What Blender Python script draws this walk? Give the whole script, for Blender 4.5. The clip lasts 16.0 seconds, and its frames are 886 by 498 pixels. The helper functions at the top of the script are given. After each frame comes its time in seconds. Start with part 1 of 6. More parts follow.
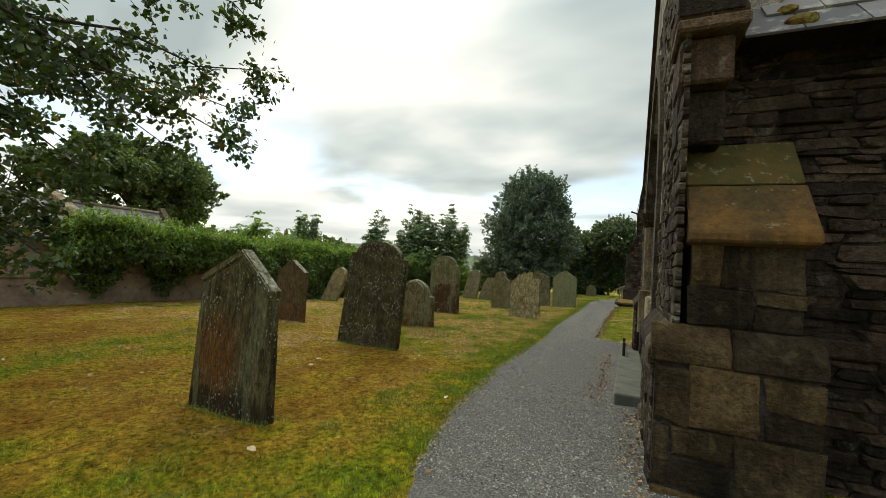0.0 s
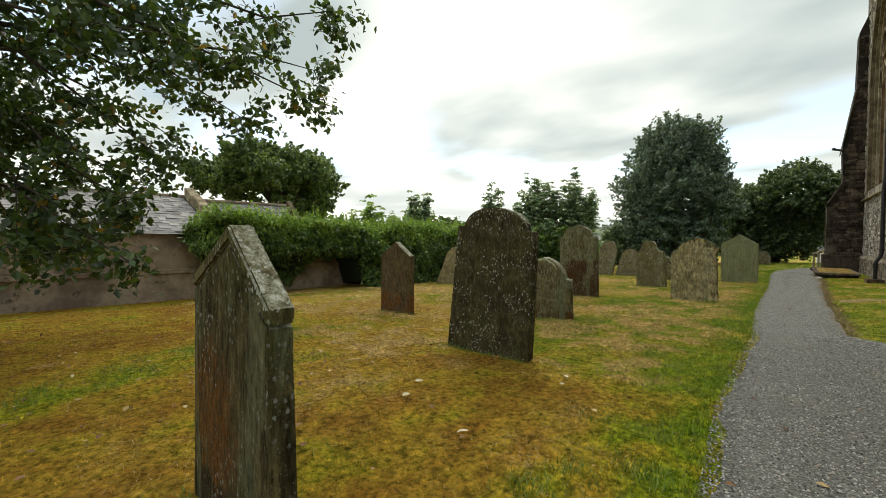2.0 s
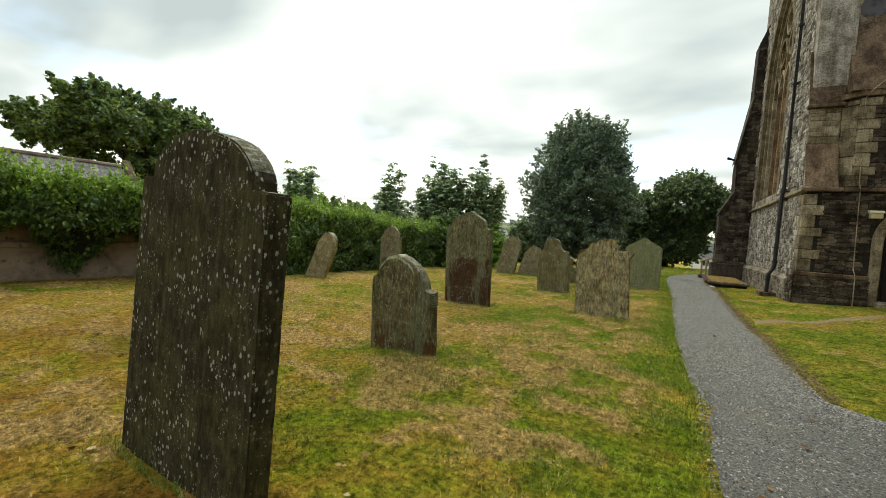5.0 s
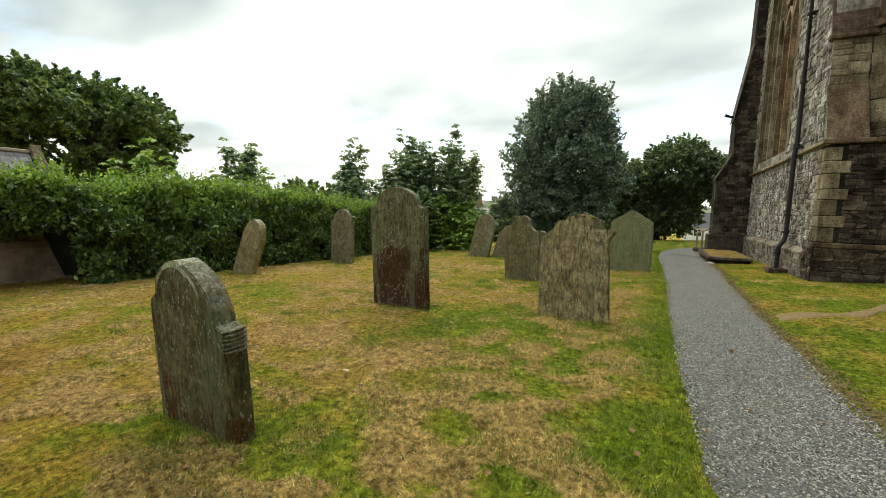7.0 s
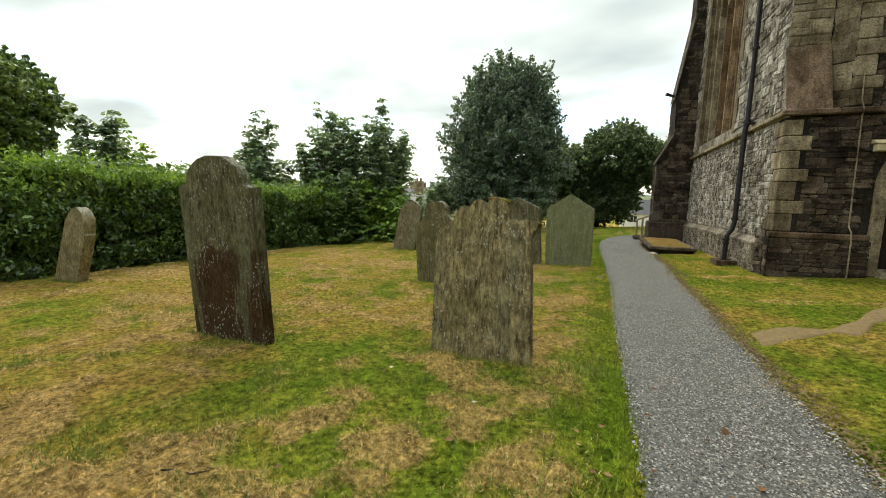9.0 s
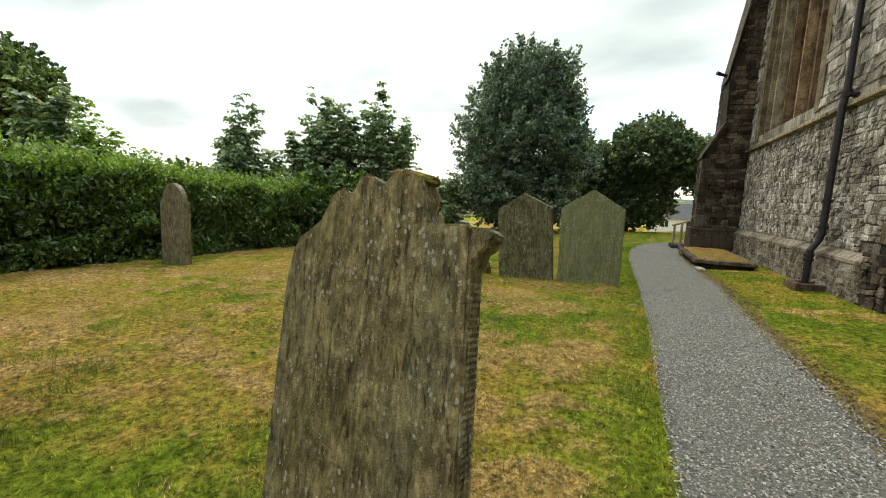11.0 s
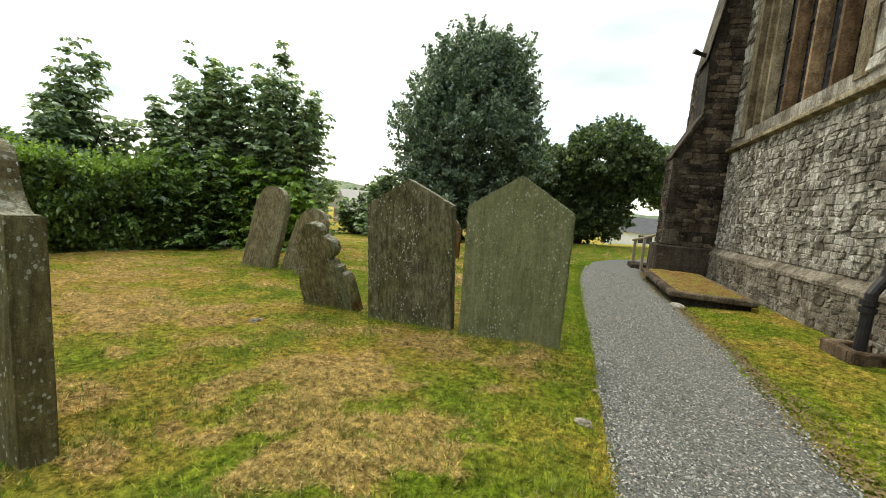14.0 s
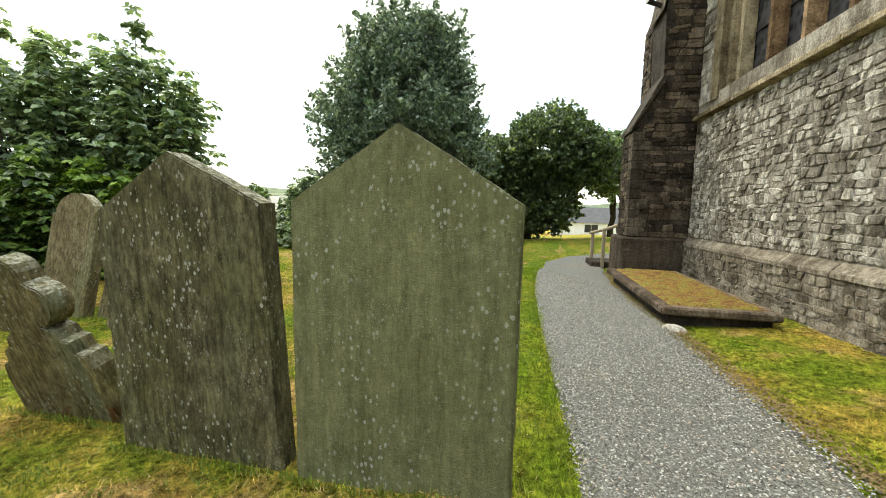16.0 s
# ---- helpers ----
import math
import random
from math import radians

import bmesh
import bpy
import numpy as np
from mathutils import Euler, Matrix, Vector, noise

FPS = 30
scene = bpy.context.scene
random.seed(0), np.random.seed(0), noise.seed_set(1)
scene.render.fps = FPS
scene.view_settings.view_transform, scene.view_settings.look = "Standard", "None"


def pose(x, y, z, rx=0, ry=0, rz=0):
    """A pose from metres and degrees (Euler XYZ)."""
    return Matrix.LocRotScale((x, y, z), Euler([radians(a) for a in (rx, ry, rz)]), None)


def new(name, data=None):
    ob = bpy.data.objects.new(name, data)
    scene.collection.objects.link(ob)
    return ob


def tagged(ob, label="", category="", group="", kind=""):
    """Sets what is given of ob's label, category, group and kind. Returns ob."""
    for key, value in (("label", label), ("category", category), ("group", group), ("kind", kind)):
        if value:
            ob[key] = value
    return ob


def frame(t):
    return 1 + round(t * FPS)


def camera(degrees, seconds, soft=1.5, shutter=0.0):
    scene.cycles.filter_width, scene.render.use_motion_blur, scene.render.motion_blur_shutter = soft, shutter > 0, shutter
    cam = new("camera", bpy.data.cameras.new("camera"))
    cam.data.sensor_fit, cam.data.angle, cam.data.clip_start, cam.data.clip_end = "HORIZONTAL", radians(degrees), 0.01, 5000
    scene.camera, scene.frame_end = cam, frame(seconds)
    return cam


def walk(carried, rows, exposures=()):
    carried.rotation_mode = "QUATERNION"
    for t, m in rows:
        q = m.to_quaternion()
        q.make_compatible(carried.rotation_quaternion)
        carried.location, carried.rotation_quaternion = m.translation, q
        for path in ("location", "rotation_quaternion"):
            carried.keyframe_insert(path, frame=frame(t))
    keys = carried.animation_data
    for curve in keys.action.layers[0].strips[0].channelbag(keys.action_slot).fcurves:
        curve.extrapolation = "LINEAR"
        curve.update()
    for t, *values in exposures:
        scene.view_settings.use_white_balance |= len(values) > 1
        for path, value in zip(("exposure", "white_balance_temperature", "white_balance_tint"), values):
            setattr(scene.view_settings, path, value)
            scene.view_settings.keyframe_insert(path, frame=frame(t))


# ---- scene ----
cam = camera(95.3, 16.0, soft=0.7)
METRES, EYE, TILT, LEAN, TURN = 19.0, 1.3905, 0.0, 0.0, 27.2
ROWS = [
    (0.0, 0.0, 0.0, 0.0, -0.16, 2.28, -3.93),
    (0.5, -0.0051, 0.0284, -0.002, 6.21, -0.52, -3.11),
    (1.0, -0.01, 0.0558, -0.0016, 14.4, -3.46, 1.28),
    (1.5, -0.0115, 0.085, -0.0018, 20.39, -3.68, 1.13),
    (2.0, -0.0177, 0.1136, -0.0019, 16.31, -1.6, -0.27),
    (2.5, -0.0192, 0.1405, -0.003, 15.36, -1.9, 1.13),
    (3.0, -0.015, 0.1684, -0.0029, 14.17, -3.82, -1.45),
    (3.5, -0.0117, 0.1977, -0.0038, 7.51, -3.61, -2.46),
    (4.0, -0.0045, 0.2274, -0.0051, 6.48, -3.49, -3.48),
    (4.5, 0.0036, 0.254, -0.0046, 4.95, -2.49, -4.36),
    (7.0, 0.0674, 0.4004, -0.0018, 3.57, -5.45, -1.53),
    (7.5, 0.0782, 0.4298, -0.0026, -1.65, -4.11, -1.6),
    (8.0, 0.0914, 0.4573, -0.0032, -0.44, -2.82, -0.31),
    (8.5, 0.1059, 0.4856, -0.0034, 0.93, -4.78, -2.18),
    (9.0, 0.1171, 0.5152, -0.0038, -3.62, -7.01, -1.45),
    (11.5, 0.181, 0.6623, -0.0091, 1.39, -6.67, -2.17),
    (12.0, 0.1953, 0.6913, -0.0099, 2.67, -3.15, -2.25),
    (12.5, 0.2098, 0.7192, -0.01, -0.3, -6.27, -2.03),
    (13.0, 0.2208, 0.7496, -0.01, -5.18, -7.55, -2.62),
    (13.5, 0.2369, 0.7792, -0.0114, -3.07, -7.68, -3.09),
    (14.0, 0.2509, 0.8095, -0.0132, -5.6, -6.1, -5.1),
    (14.5, 0.2635, 0.8403, -0.0119, -8.25, -7.59, -3.56),
    (15.0, 0.2784, 0.8718, -0.0115, -6.52, -7.84, -4.19),
    (15.5, 0.2891, 0.9028, -0.013, -10.38, -6.67, -2.97),
    (16.0, 0.3038, 0.9302, -0.0131, -12.62, -5.6, -1.49),
]
walk(cam, [(t, pose(0, 0, EYE, TILT, LEAN, TURN) @ pose(METRES * x, METRES * y, METRES * z, 90 + pitch, roll, yaw)) for t, x, y, z, yaw, pitch, roll in ROWS],
     [(t, e, 7150, 4) for t, e in ((0.0, -0.08), (1.5, 0.06), (3.5, 0.22), (6.0, 0.31), (9.0, 0.40), (12.5, 0.53), (14.0, 0.68), (15.0, 0.9), (16.0, 1.12))])

# ---- world and sun: a bright, broken overcast ----
SUN_ELEV, SUN_TURN = 48.0, -40.0
CLOUD_AT = (-1.4, 1.2, 0.0)
world = bpy.data.worlds.new("sky")
scene.world = world
world.use_nodes = True


def build_world():
    nt = world.node_tree
    nt.nodes.clear()
    N, L = nt.nodes.new, nt.links.new

    def calc(op, a, b=0.0, c=0.0):
        m = N("ShaderNodeMath")
        m.operation = op
        for k, v in enumerate((a, b, c)):
            if isinstance(v, (int, float)):
                m.inputs[k].default_value = v
            else:
                L(v, m.inputs[k])
        return m.outputs[0]

    def smooth(v, a, b):
        m = N("ShaderNodeMapRange")
        m.interpolation_type = "SMOOTHSTEP"
        m.inputs[1].default_value, m.inputs[2].default_value = a, b
        L(v, m.inputs[0])
        return m.outputs[0]

    def blend(f, a, b, mode="MIX"):
        m = N("ShaderNodeMix")
        m.data_type, m.blend_type = "RGBA", mode
        for sock, v in ((m.inputs[0], f), (m.inputs[6], a), (m.inputs[7], b)):
            if isinstance(v, (int, float)):
                sock.default_value = v
            elif isinstance(v, tuple):
                sock.default_value = (*v, 1)
            else:
                L(v, sock)
        return m.outputs[2]

    out, bg = N("ShaderNodeOutputWorld"), N("ShaderNodeBackground")
    sky = N("ShaderNodeTexSky")
    sky.sky_type, sky.sun_disc = "NISHITA", False
    sky.sun_elevation, sky.sun_rotation = radians(SUN_ELEV), radians(SUN_TURN)
    clear = blend(1.0, sky.outputs[0], (0.2, 0.2, 0.2), "MULTIPLY")
    co, sep, flat = N("ShaderNodeTexCoord"), N("ShaderNodeSeparateXYZ"), N("ShaderNodeCombineXYZ")
    L(co.outputs["Generated"], sep.inputs[0])
    up = calc("MAXIMUM", sep.outputs[2], 0.0)
    far = calc("ADD", up, 0.16)
    # a level sheet of cloud, seen in perspective
    L(calc("DIVIDE", sep.outputs[0], far), flat.inputs[0])
    L(calc("DIVIDE", sep.outputs[1], far), flat.inputs[1])

    def cloud(scale, detail, place, stretch, turn):
        mp, n = N("ShaderNodeMapping"), N("ShaderNodeTexNoise")
        mp.inputs["Location"].default_value = place
        mp.inputs["Rotation"].default_value = (0, 0, radians(turn))
        mp.inputs["Scale"].default_value = stretch
        L(flat.outputs[0], mp.inputs[0])
        L(mp.outputs[0], n.inputs["Vector"])
        n.inputs["Scale"].default_value, n.inputs["Detail"].default_value = scale, detail
        n.inputs["Roughness"].default_value, n.inputs["Distortion"].default_value = 0.42, 0.15
        return n.outputs[0]

    body = cloud(0.8, 4, CLOUD_AT, (1.0, 1.5, 1.0), 30)
    tone = N("ShaderNodeValToRGB")
    e = tone.color_ramp.elements
    e[0].position, e[0].color = 0.37, (0.45, 0.53, 0.585, 1)
    e[1].position, e[1].color = 0.59, (1.08, 1.09, 1.11, 1)
    mid = e.new(0.485)
    mid.color = (0.72, 0.79, 0.835, 1)
    L(body, tone.inputs[0])
    gap = smooth(cloud(0.8, 5, (4.3, 2.2, 0), (1.0, 1.3, 1.0), 10), 0.48, 0.62)
    c = blend(calc("MULTIPLY", gap, 0.75), tone.outputs[0], clear)
    # thin bright haze along the horizon, and the brighter zenith of an overcast day
    c = blend(calc("MULTIPLY", smooth(up, 0.22, 0.0), 0.6), c, (0.95, 0.97, 1.0))
    L(c, bg.inputs[0])
    L(calc("ADD", calc("MULTIPLY", smooth(up, 0.42, 1.0), 1.1), 1.05), bg.inputs[1])
    L(bg.outputs[0], out.inputs[0])


build_world()
sun = new("sun", bpy.data.lights.new("sun", "SUN"))
sun.data.energy, sun.data.angle, sun.data.color = 1.45, radians(25), (1.0, 0.95, 0.86)
sun.matrix_world = pose(0, 0, 30, 90 - SUN_ELEV, 0, 180 - SUN_TURN)

# ---- helpers of this place ----
SLOPE_X, SLOPE_Y = 0.041, -0.008


def gz(x, y):
    """Height of the ground."""
    cx, cy = max(-19.0, min(3.0, x)), max(-8.0, min(40.0, y))
    return 0.056 + SLOPE_X * cx + SLOPE_Y * cy + 0.03 * max(0.0, cx + 1.5) - 0.05 * max(0.0, min(y, 90.0) - 42.0)


def part(name, bm, material, parent, label=""):
    me = bpy.data.meshes.new(name)
    bm.normal_update()
    bm.to_mesh(me)
    bm.free()
    me.materials.append(material)
    ob = new(name, me)
    if parent is not None:
        ob.parent = parent
    return tagged(ob, label)


def raw(name, verts, faces, material, parent=None, smooth=False):
    me = bpy.data.meshes.new(name)
    me.from_pydata(verts.tolist() if hasattr(verts, "tolist") else verts, [], faces.tolist() if hasattr(faces, "tolist") else faces)
    me.materials.append(material)
    if smooth:
        me.polygons.foreach_set("use_smooth", [True] * len(me.polygons))
    me.update()
    ob = new(name, me)
    if parent is not None:
        ob.parent = parent
    return ob


def thing(name, m, label, category, group="", kind=""):
    ob = new(name)
    ob.matrix_basis = m
    return tagged(ob, label, category, group, kind)


def box(bm, x0, x1, y0, y1, z0, z1, bevel=0.0):
    m = Matrix.LocRotScale(((x0 + x1) / 2, (y0 + y1) / 2, (z0 + z1) / 2), None, (x1 - x0, y1 - y0, z1 - z0))
    made = bmesh.ops.create_cube(bm, size=1, matrix=m)["verts"]
    if bevel:
        edges = list({e for v in made for e in v.link_edges})
        bmesh.ops.bevel(bm, geom=edges, offset=bevel, segments=1, affect="EDGES")
    return bm


def prism(bm, outline, axis, a, b):
    """Extrudes a closed outline of pairs along axis from a to b."""
    def place(p, q, s):
        return {"x": (s, p, q), "y": (p, s, q), "z": (p, q, s)}[axis]
    lo = [bm.verts.new(place(p, q, a)) for p, q in outline]
    hi = [bm.verts.new(place(p, q, b)) for p, q in outline]
    n = len(outline)
    bm.faces.new(lo)
    bm.faces.new(hi)
    for i in range(n):
        bm.faces.new((lo[i], lo[(i + 1) % n], hi[(i + 1) % n], hi[i]))
    bmesh.ops.recalc_face_normals(bm, faces=bm.faces)
    return bm


def tube(bm, points, radii, sides=8):
    rings = []
    for i, p in enumerate(points):
        p = Vector(p)
        d = (Vector(points[min(i + 1, len(points) - 1)]) - Vector(points[max(i - 1, 0)])).normalized()
        q = d.to_track_quat("Z", "Y")
        rings.append([bm.verts.new(p + q @ Vector((radii[i] * math.cos(6.2832 * k / sides), radii[i] * math.sin(6.2832 * k / sides), 0))) for k in range(sides)])
    for a, b in zip(rings, rings[1:]):
        for k in range(sides):
            bm.faces.new((a[k], a[(k + 1) % sides], b[(k + 1) % sides], b[k]))
    bm.faces.new(rings[0])
    bm.faces.new(rings[-1])
    bmesh.ops.recalc_face_normals(bm, faces=bm.faces)
    return bm


# ---- materials ----
class Nodes:
    """A small builder of node materials."""

    def __init__(self, name, rough=0.9):
        self.mat = bpy.data.materials.new(name)
        self.mat.use_nodes = True
        self.nt = self.mat.node_tree
        self.bsdf = self.nt.nodes["Principled BSDF"]
        self.bsdf.inputs["Roughness"].default_value = rough
        self.bsdf.inputs["Specular IOR Level"].default_value = 0.25
        self.geo = self.nt.nodes.new("ShaderNodeNewGeometry")
        self.tex = self.nt.nodes.new("ShaderNodeTexCoord")

    def link(self, a, b):
        self.nt.links.new(a, b)

    def where(self, scale=(1, 1, 1), local=False):
        m = self.nt.nodes.new("ShaderNodeMapping")
        m.inputs["Scale"].default_value = scale
        self.link(self.tex.outputs["Object"] if local else self.geo.outputs["Position"], m.inputs[0])
        return m.outputs[0]

    def noise(self, scale, detail=4, rough=0.6, vec=None, distort=0.0):
        n = self.nt.nodes.new("ShaderNodeTexNoise")
        n.inputs["Scale"].default_value, n.inputs["Detail"].default_value, n.inputs["Roughness"].default_value = scale, detail, rough
        n.inputs["Distortion"].default_value = distort
        self.link(vec if vec is not None else self.geo.outputs["Position"], n.inputs["Vector"])
        return n.outputs[0]

    def cells(self, scale, vec=None, feature="F1", out=0):
        n = self.nt.nodes.new("ShaderNodeTexVoronoi")
        n.feature = feature
        n.inputs["Scale"].default_value = scale
        self.link(vec if vec is not None else self.geo.outputs["Position"], n.inputs["Vector"])
        return n.outputs[out]

    def ramp(self, fac, stops):
        n = self.nt.nodes.new("ShaderNodeValToRGB")
        els = n.color_ramp.elements
        while len(els) < len(stops):
            els.new(0.5)
        for e, (p, c) in zip(els, stops):
            e.position, e.color = p, (*c, 1) if len(c) == 3 else c
        self.link(fac, n.inputs[0])
        return n.outputs[0]

    def step(self, fac, a, b):
        n = self.nt.nodes.new("ShaderNodeMapRange")
        n.interpolation_type = "SMOOTHSTEP"
        n.inputs[1].default_value, n.inputs[2].default_value = a, b
        self.link(fac, n.inputs[0])
        return n.outputs[0]

    def math(self, op, a, b):
        n = self.nt.nodes.new("ShaderNodeMath")
        n.operation = op
        for k, v in enumerate((a, b)):
            if isinstance(v, (int, float)):
                n.inputs[k].default_value = v
            else:
                self.link(v, n.inputs[k])
        return n.outputs[0]

    def mix(self, fac, a, b, mode="MIX"):
        n = self.nt.nodes.new("ShaderNodeMix")
        n.data_type, n.blend_type = "RGBA", mode
        for sock, v in ((n.inputs[0], fac), (n.inputs[6], a), (n.inputs[7], b)):
            if isinstance(v, (int, float)):
                sock.default_value = v
            elif isinstance(v, tuple):
                sock.default_value = (*v, 1)
            else:
                self.link(v, sock)
        return n.outputs[2]

    def rand(self):
        """A number for each object and each island."""
        o = self.nt.nodes.new("ShaderNodeObjectInfo")
        s = self.math("ADD", o.outputs["Random"], self.geo.outputs["Random Per Island"])
        return self.math("FRACT", s, 0.0)

    def height(self):
        n = self.nt.nodes.new("ShaderNodeSeparateXYZ")
        self.link(self.geo.outputs["Position"], n.inputs[0])
        return n.outputs[2]

    def upward(self):
        n = self.nt.nodes.new("ShaderNodeSeparateXYZ")
        self.link(self.geo.outputs["Normal"], n.inputs[0])
        return n.outputs[2]

    def done(self, colour, bump=None, strength=0.4, distance=0.01):
        if isinstance(colour, tuple):
            self.bsdf.inputs["Base Color"].default_value = (*colour, 1)
        else:
            self.link(colour, self.bsdf.inputs["Base Color"])
        if bump is not None:
            b = self.nt.nodes.new("ShaderNodeBump")
            b.inputs["Strength"].default_value, b.inputs["Distance"].default_value = strength, distance
            self.link(bump, b.inputs["Height"])
            self.link(b.outputs[0], self.bsdf.inputs["Normal"])
        return self.mat


def stone_mat(name, dark, mid, light, lichen=0.3, rough=0.92, lichen_colour=(0.42, 0.42, 0.36)):
    """Weathered wall stone: a tone for each block, grain, dark stains, lichen."""
    n = Nodes(name, rough)
    base = n.ramp(n.rand(), [(0.0, dark), (0.45, mid), (1.0, light)])
    grain = n.noise(30, 6, 0.78)
    blotch = n.noise(2.3, 4, 0.6)
    n.bsdf.inputs["Specular IOR Level"].default_value = 0.12
    c = n.mix(0.9, base, n.ramp(grain, [(0.3, (0.32, 0.3, 0.27)), (0.5, (1.0, 0.98, 0.95)), (0.7, (1.6, 1.56, 1.48))]), "MULTIPLY")
    weather = n.step(n.noise(1.0, 6, 0.72, n.where((7, 7, 1.6))), 0.44, 0.62)
    c = n.mix(n.math("MULTIPLY", weather, 0.7), c, n.mix(1.0, c, (0.42, 0.39, 0.34), "MULTIPLY"))
    c = n.mix(n.step(blotch, 0.62, 0.36), c, n.mix(1.0, c, (0.5, 0.48, 0.45), "MULTIPLY"))
    spots = n.math("MULTIPLY", n.step(n.noise(9, 3, 0.6), 0.6, 0.7), lichen)
    c = n.mix(spots, c, lichen_colour)
    return n.done(c, n.math("ADD", n.noise(40, 4, 0.7), n.math("MULTIPLY", n.noise(11, 4, 0.7), 2.2)), 0.9, 0.02)


def grave_mat(name, face, streak, lichen, rust=0.0, spot=0.5, green=0.3, run=0.0, bare=(0.13, 0.055, 0.018), solid=0.0, mott=0.85, run_z=4.0, stain=None, pit=0.0):
    """An old headstone: vertical weather streaks, lichen spots, a rusty, bare or darker foot."""
    n = Nodes(name, 0.95)
    n.bsdf.inputs["Specular IOR Level"].default_value = 0.1
    long = n.where((15, 15, run_z), True)
    fine = n.noise(1.0, 6, 0.7, long)
    grain = n.noise(55, 5, 0.75)
    c = n.mix(n.step(fine, 0.32, 0.68), face, streak)
    c = n.mix(0.7, c, n.ramp(grain, [(0.25, (0.5, 0.5, 0.5)), (0.75, (1.3, 1.3, 1.25))]), "MULTIPLY")
    c = n.mix(n.math("MULTIPLY", n.step(n.noise(2.2, 4, 0.6), 0.42, 0.66), green), c, (0.085, 0.088, 0.03))
    c = n.mix(mott, c, n.ramp(n.noise(6.5, 6, 0.75), [(0.3, (0.45, 0.43, 0.4)), (0.5, (1.0, 1.0, 0.98)), (0.7, (1.6, 1.58, 1.5))]), "MULTIPLY")
    if rust:
        hh = n.nt.nodes.new("ShaderNodeSeparateXYZ")
        n.link(n.tex.outputs["Object"], hh.inputs[0])
        low = n.math("ADD", hh.outputs[2], n.math("MULTIPLY", n.math("SUBTRACT", n.noise(1.7, 5, 0.6), 0.18), 1.4))
        low = n.step(low, rust + 0.52, rust + 0.36)
        patch = n.math("MAXIMUM", n.step(n.noise(3.1, 4, 0.6), 0.44, 0.56), solid)
        c = n.mix(n.math("MULTIPLY", low, n.math("MULTIPLY", patch, 0.85)), c, bare)
    if stain:
        sx, sz, wx, wz = stain
        hh = n.nt.nodes.new("ShaderNodeSeparateXYZ")
        n.link(n.tex.outputs["Object"], hh.inputs[0])
        dx = n.math("DIVIDE", n.math("SUBTRACT", hh.outputs[0], sx), wx)
        dz = n.math("DIVIDE", n.math("SUBTRACT", hh.outputs[2], sz), wz)
        d = n.math("ADD", n.math("MULTIPLY", dx, dx), n.math("MULTIPLY", dz, dz))
        d = n.math("ADD", d, n.math("MULTIPLY", n.math("SUBTRACT", n.noise(1.0, 5, 0.65, n.where((9, 9, 2.2), True)), 0.5), 2.6))
        amount = n.math("MULTIPLY", n.step(d, 1.15, 0.2), n.step(n.noise(1.0, 4, 0.7, n.where((38, 38, 7), True)), 0.34, 0.6))
        c = n.mix(n.math("MULTIPLY", amount, 0.9), c, n.ramp(n.noise(14, 4, 0.7), [(0.35, (0.10, 0.036, 0.012)), (0.65, (0.27, 0.105, 0.022))]))
        # darker towards the bottom
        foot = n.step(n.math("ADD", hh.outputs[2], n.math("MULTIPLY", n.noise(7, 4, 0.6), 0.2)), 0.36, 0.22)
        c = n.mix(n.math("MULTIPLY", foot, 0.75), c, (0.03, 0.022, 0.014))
    if run:
        c = n.mix(n.math("MULTIPLY", n.step(n.noise(1.1, 4, 0.6, n.where((5, 5, 0.5), True)), 0.52, 0.6), run), c, (0.19, 0.2, 0.135))
    dot = n.cells(30, n.where((1, 1, 0.7), True))
    dot = n.math("SUBTRACT", dot, n.math("MULTIPLY", n.noise(60, 4, 0.7), 0.55))
    area = n.step(n.noise(2.7, 3), 0.42, 0.6)
    dots = n.math("MULTIPLY", n.step(dot, 0.0, -0.07), n.math("MULTIPLY", area, spot * 1.7))
    small = n.math("MULTIPLY", n.step(n.cells(48), 0.26, 0.14), n.math("MULTIPLY", n.step(n.noise(5), 0.45, 0.65), spot))
    c = n.mix(1.0, c, (1.02, 1.0, 0.86), "MULTIPLY")
    c = n.mix(min(0.85, mott), c, n.ramp(n.noise(1.0, 6, 0.75, n.where((34, 34, 9), True)), [(0.32, (0.35, 0.33, 0.28)), (0.5, (1.0, 1.0, 1.0)), (0.68, (1.7, 1.68, 1.55))]), "MULTIPLY")
    c = n.mix(n.math("MULTIPLY", n.math("MAXIMUM", dots, small), n.step(n.noise(75, 4, 0.7), 0.30, 0.46)), c, lichen)
    top = n.math("MULTIPLY", n.step(n.upward(), 0.25, 0.8), n.step(n.noise(12, 4, 0.7), 0.3, 0.6))
    c = n.mix(top, c, n.ramp(n.noise(34, 6, 0.8), [(0.36, (0.07, 0.066, 0.035)), (0.47, (0.22, 0.215, 0.14)), (0.6, (0.50, 0.49, 0.41))]))
    b = n.math("ADD", n.math("MULTIPLY", fine, 0.5), n.math("ADD", n.math("MULTIPLY", grain, 1.4), n.noise(140, 3, 0.7)))
    if pit:
        # recess shade of the pits is put into the colour, along with the bump
        deep = n.math("MULTIPLY", n.step(n.noise(1.0, 5, 0.7, n.where((24, 24, 5.5), True), 0.6), 0.44, 0.36), pit)
        c = n.mix(deep, c, n.mix(1.0, c, (0.22, 0.2, 0.17), "MULTIPLY"))
        b = n.math("SUBTRACT", b, n.math("MULTIPLY", deep, 3.0))
    return n.done(c, b, 0.9, 0.02 if pit else 0.013)


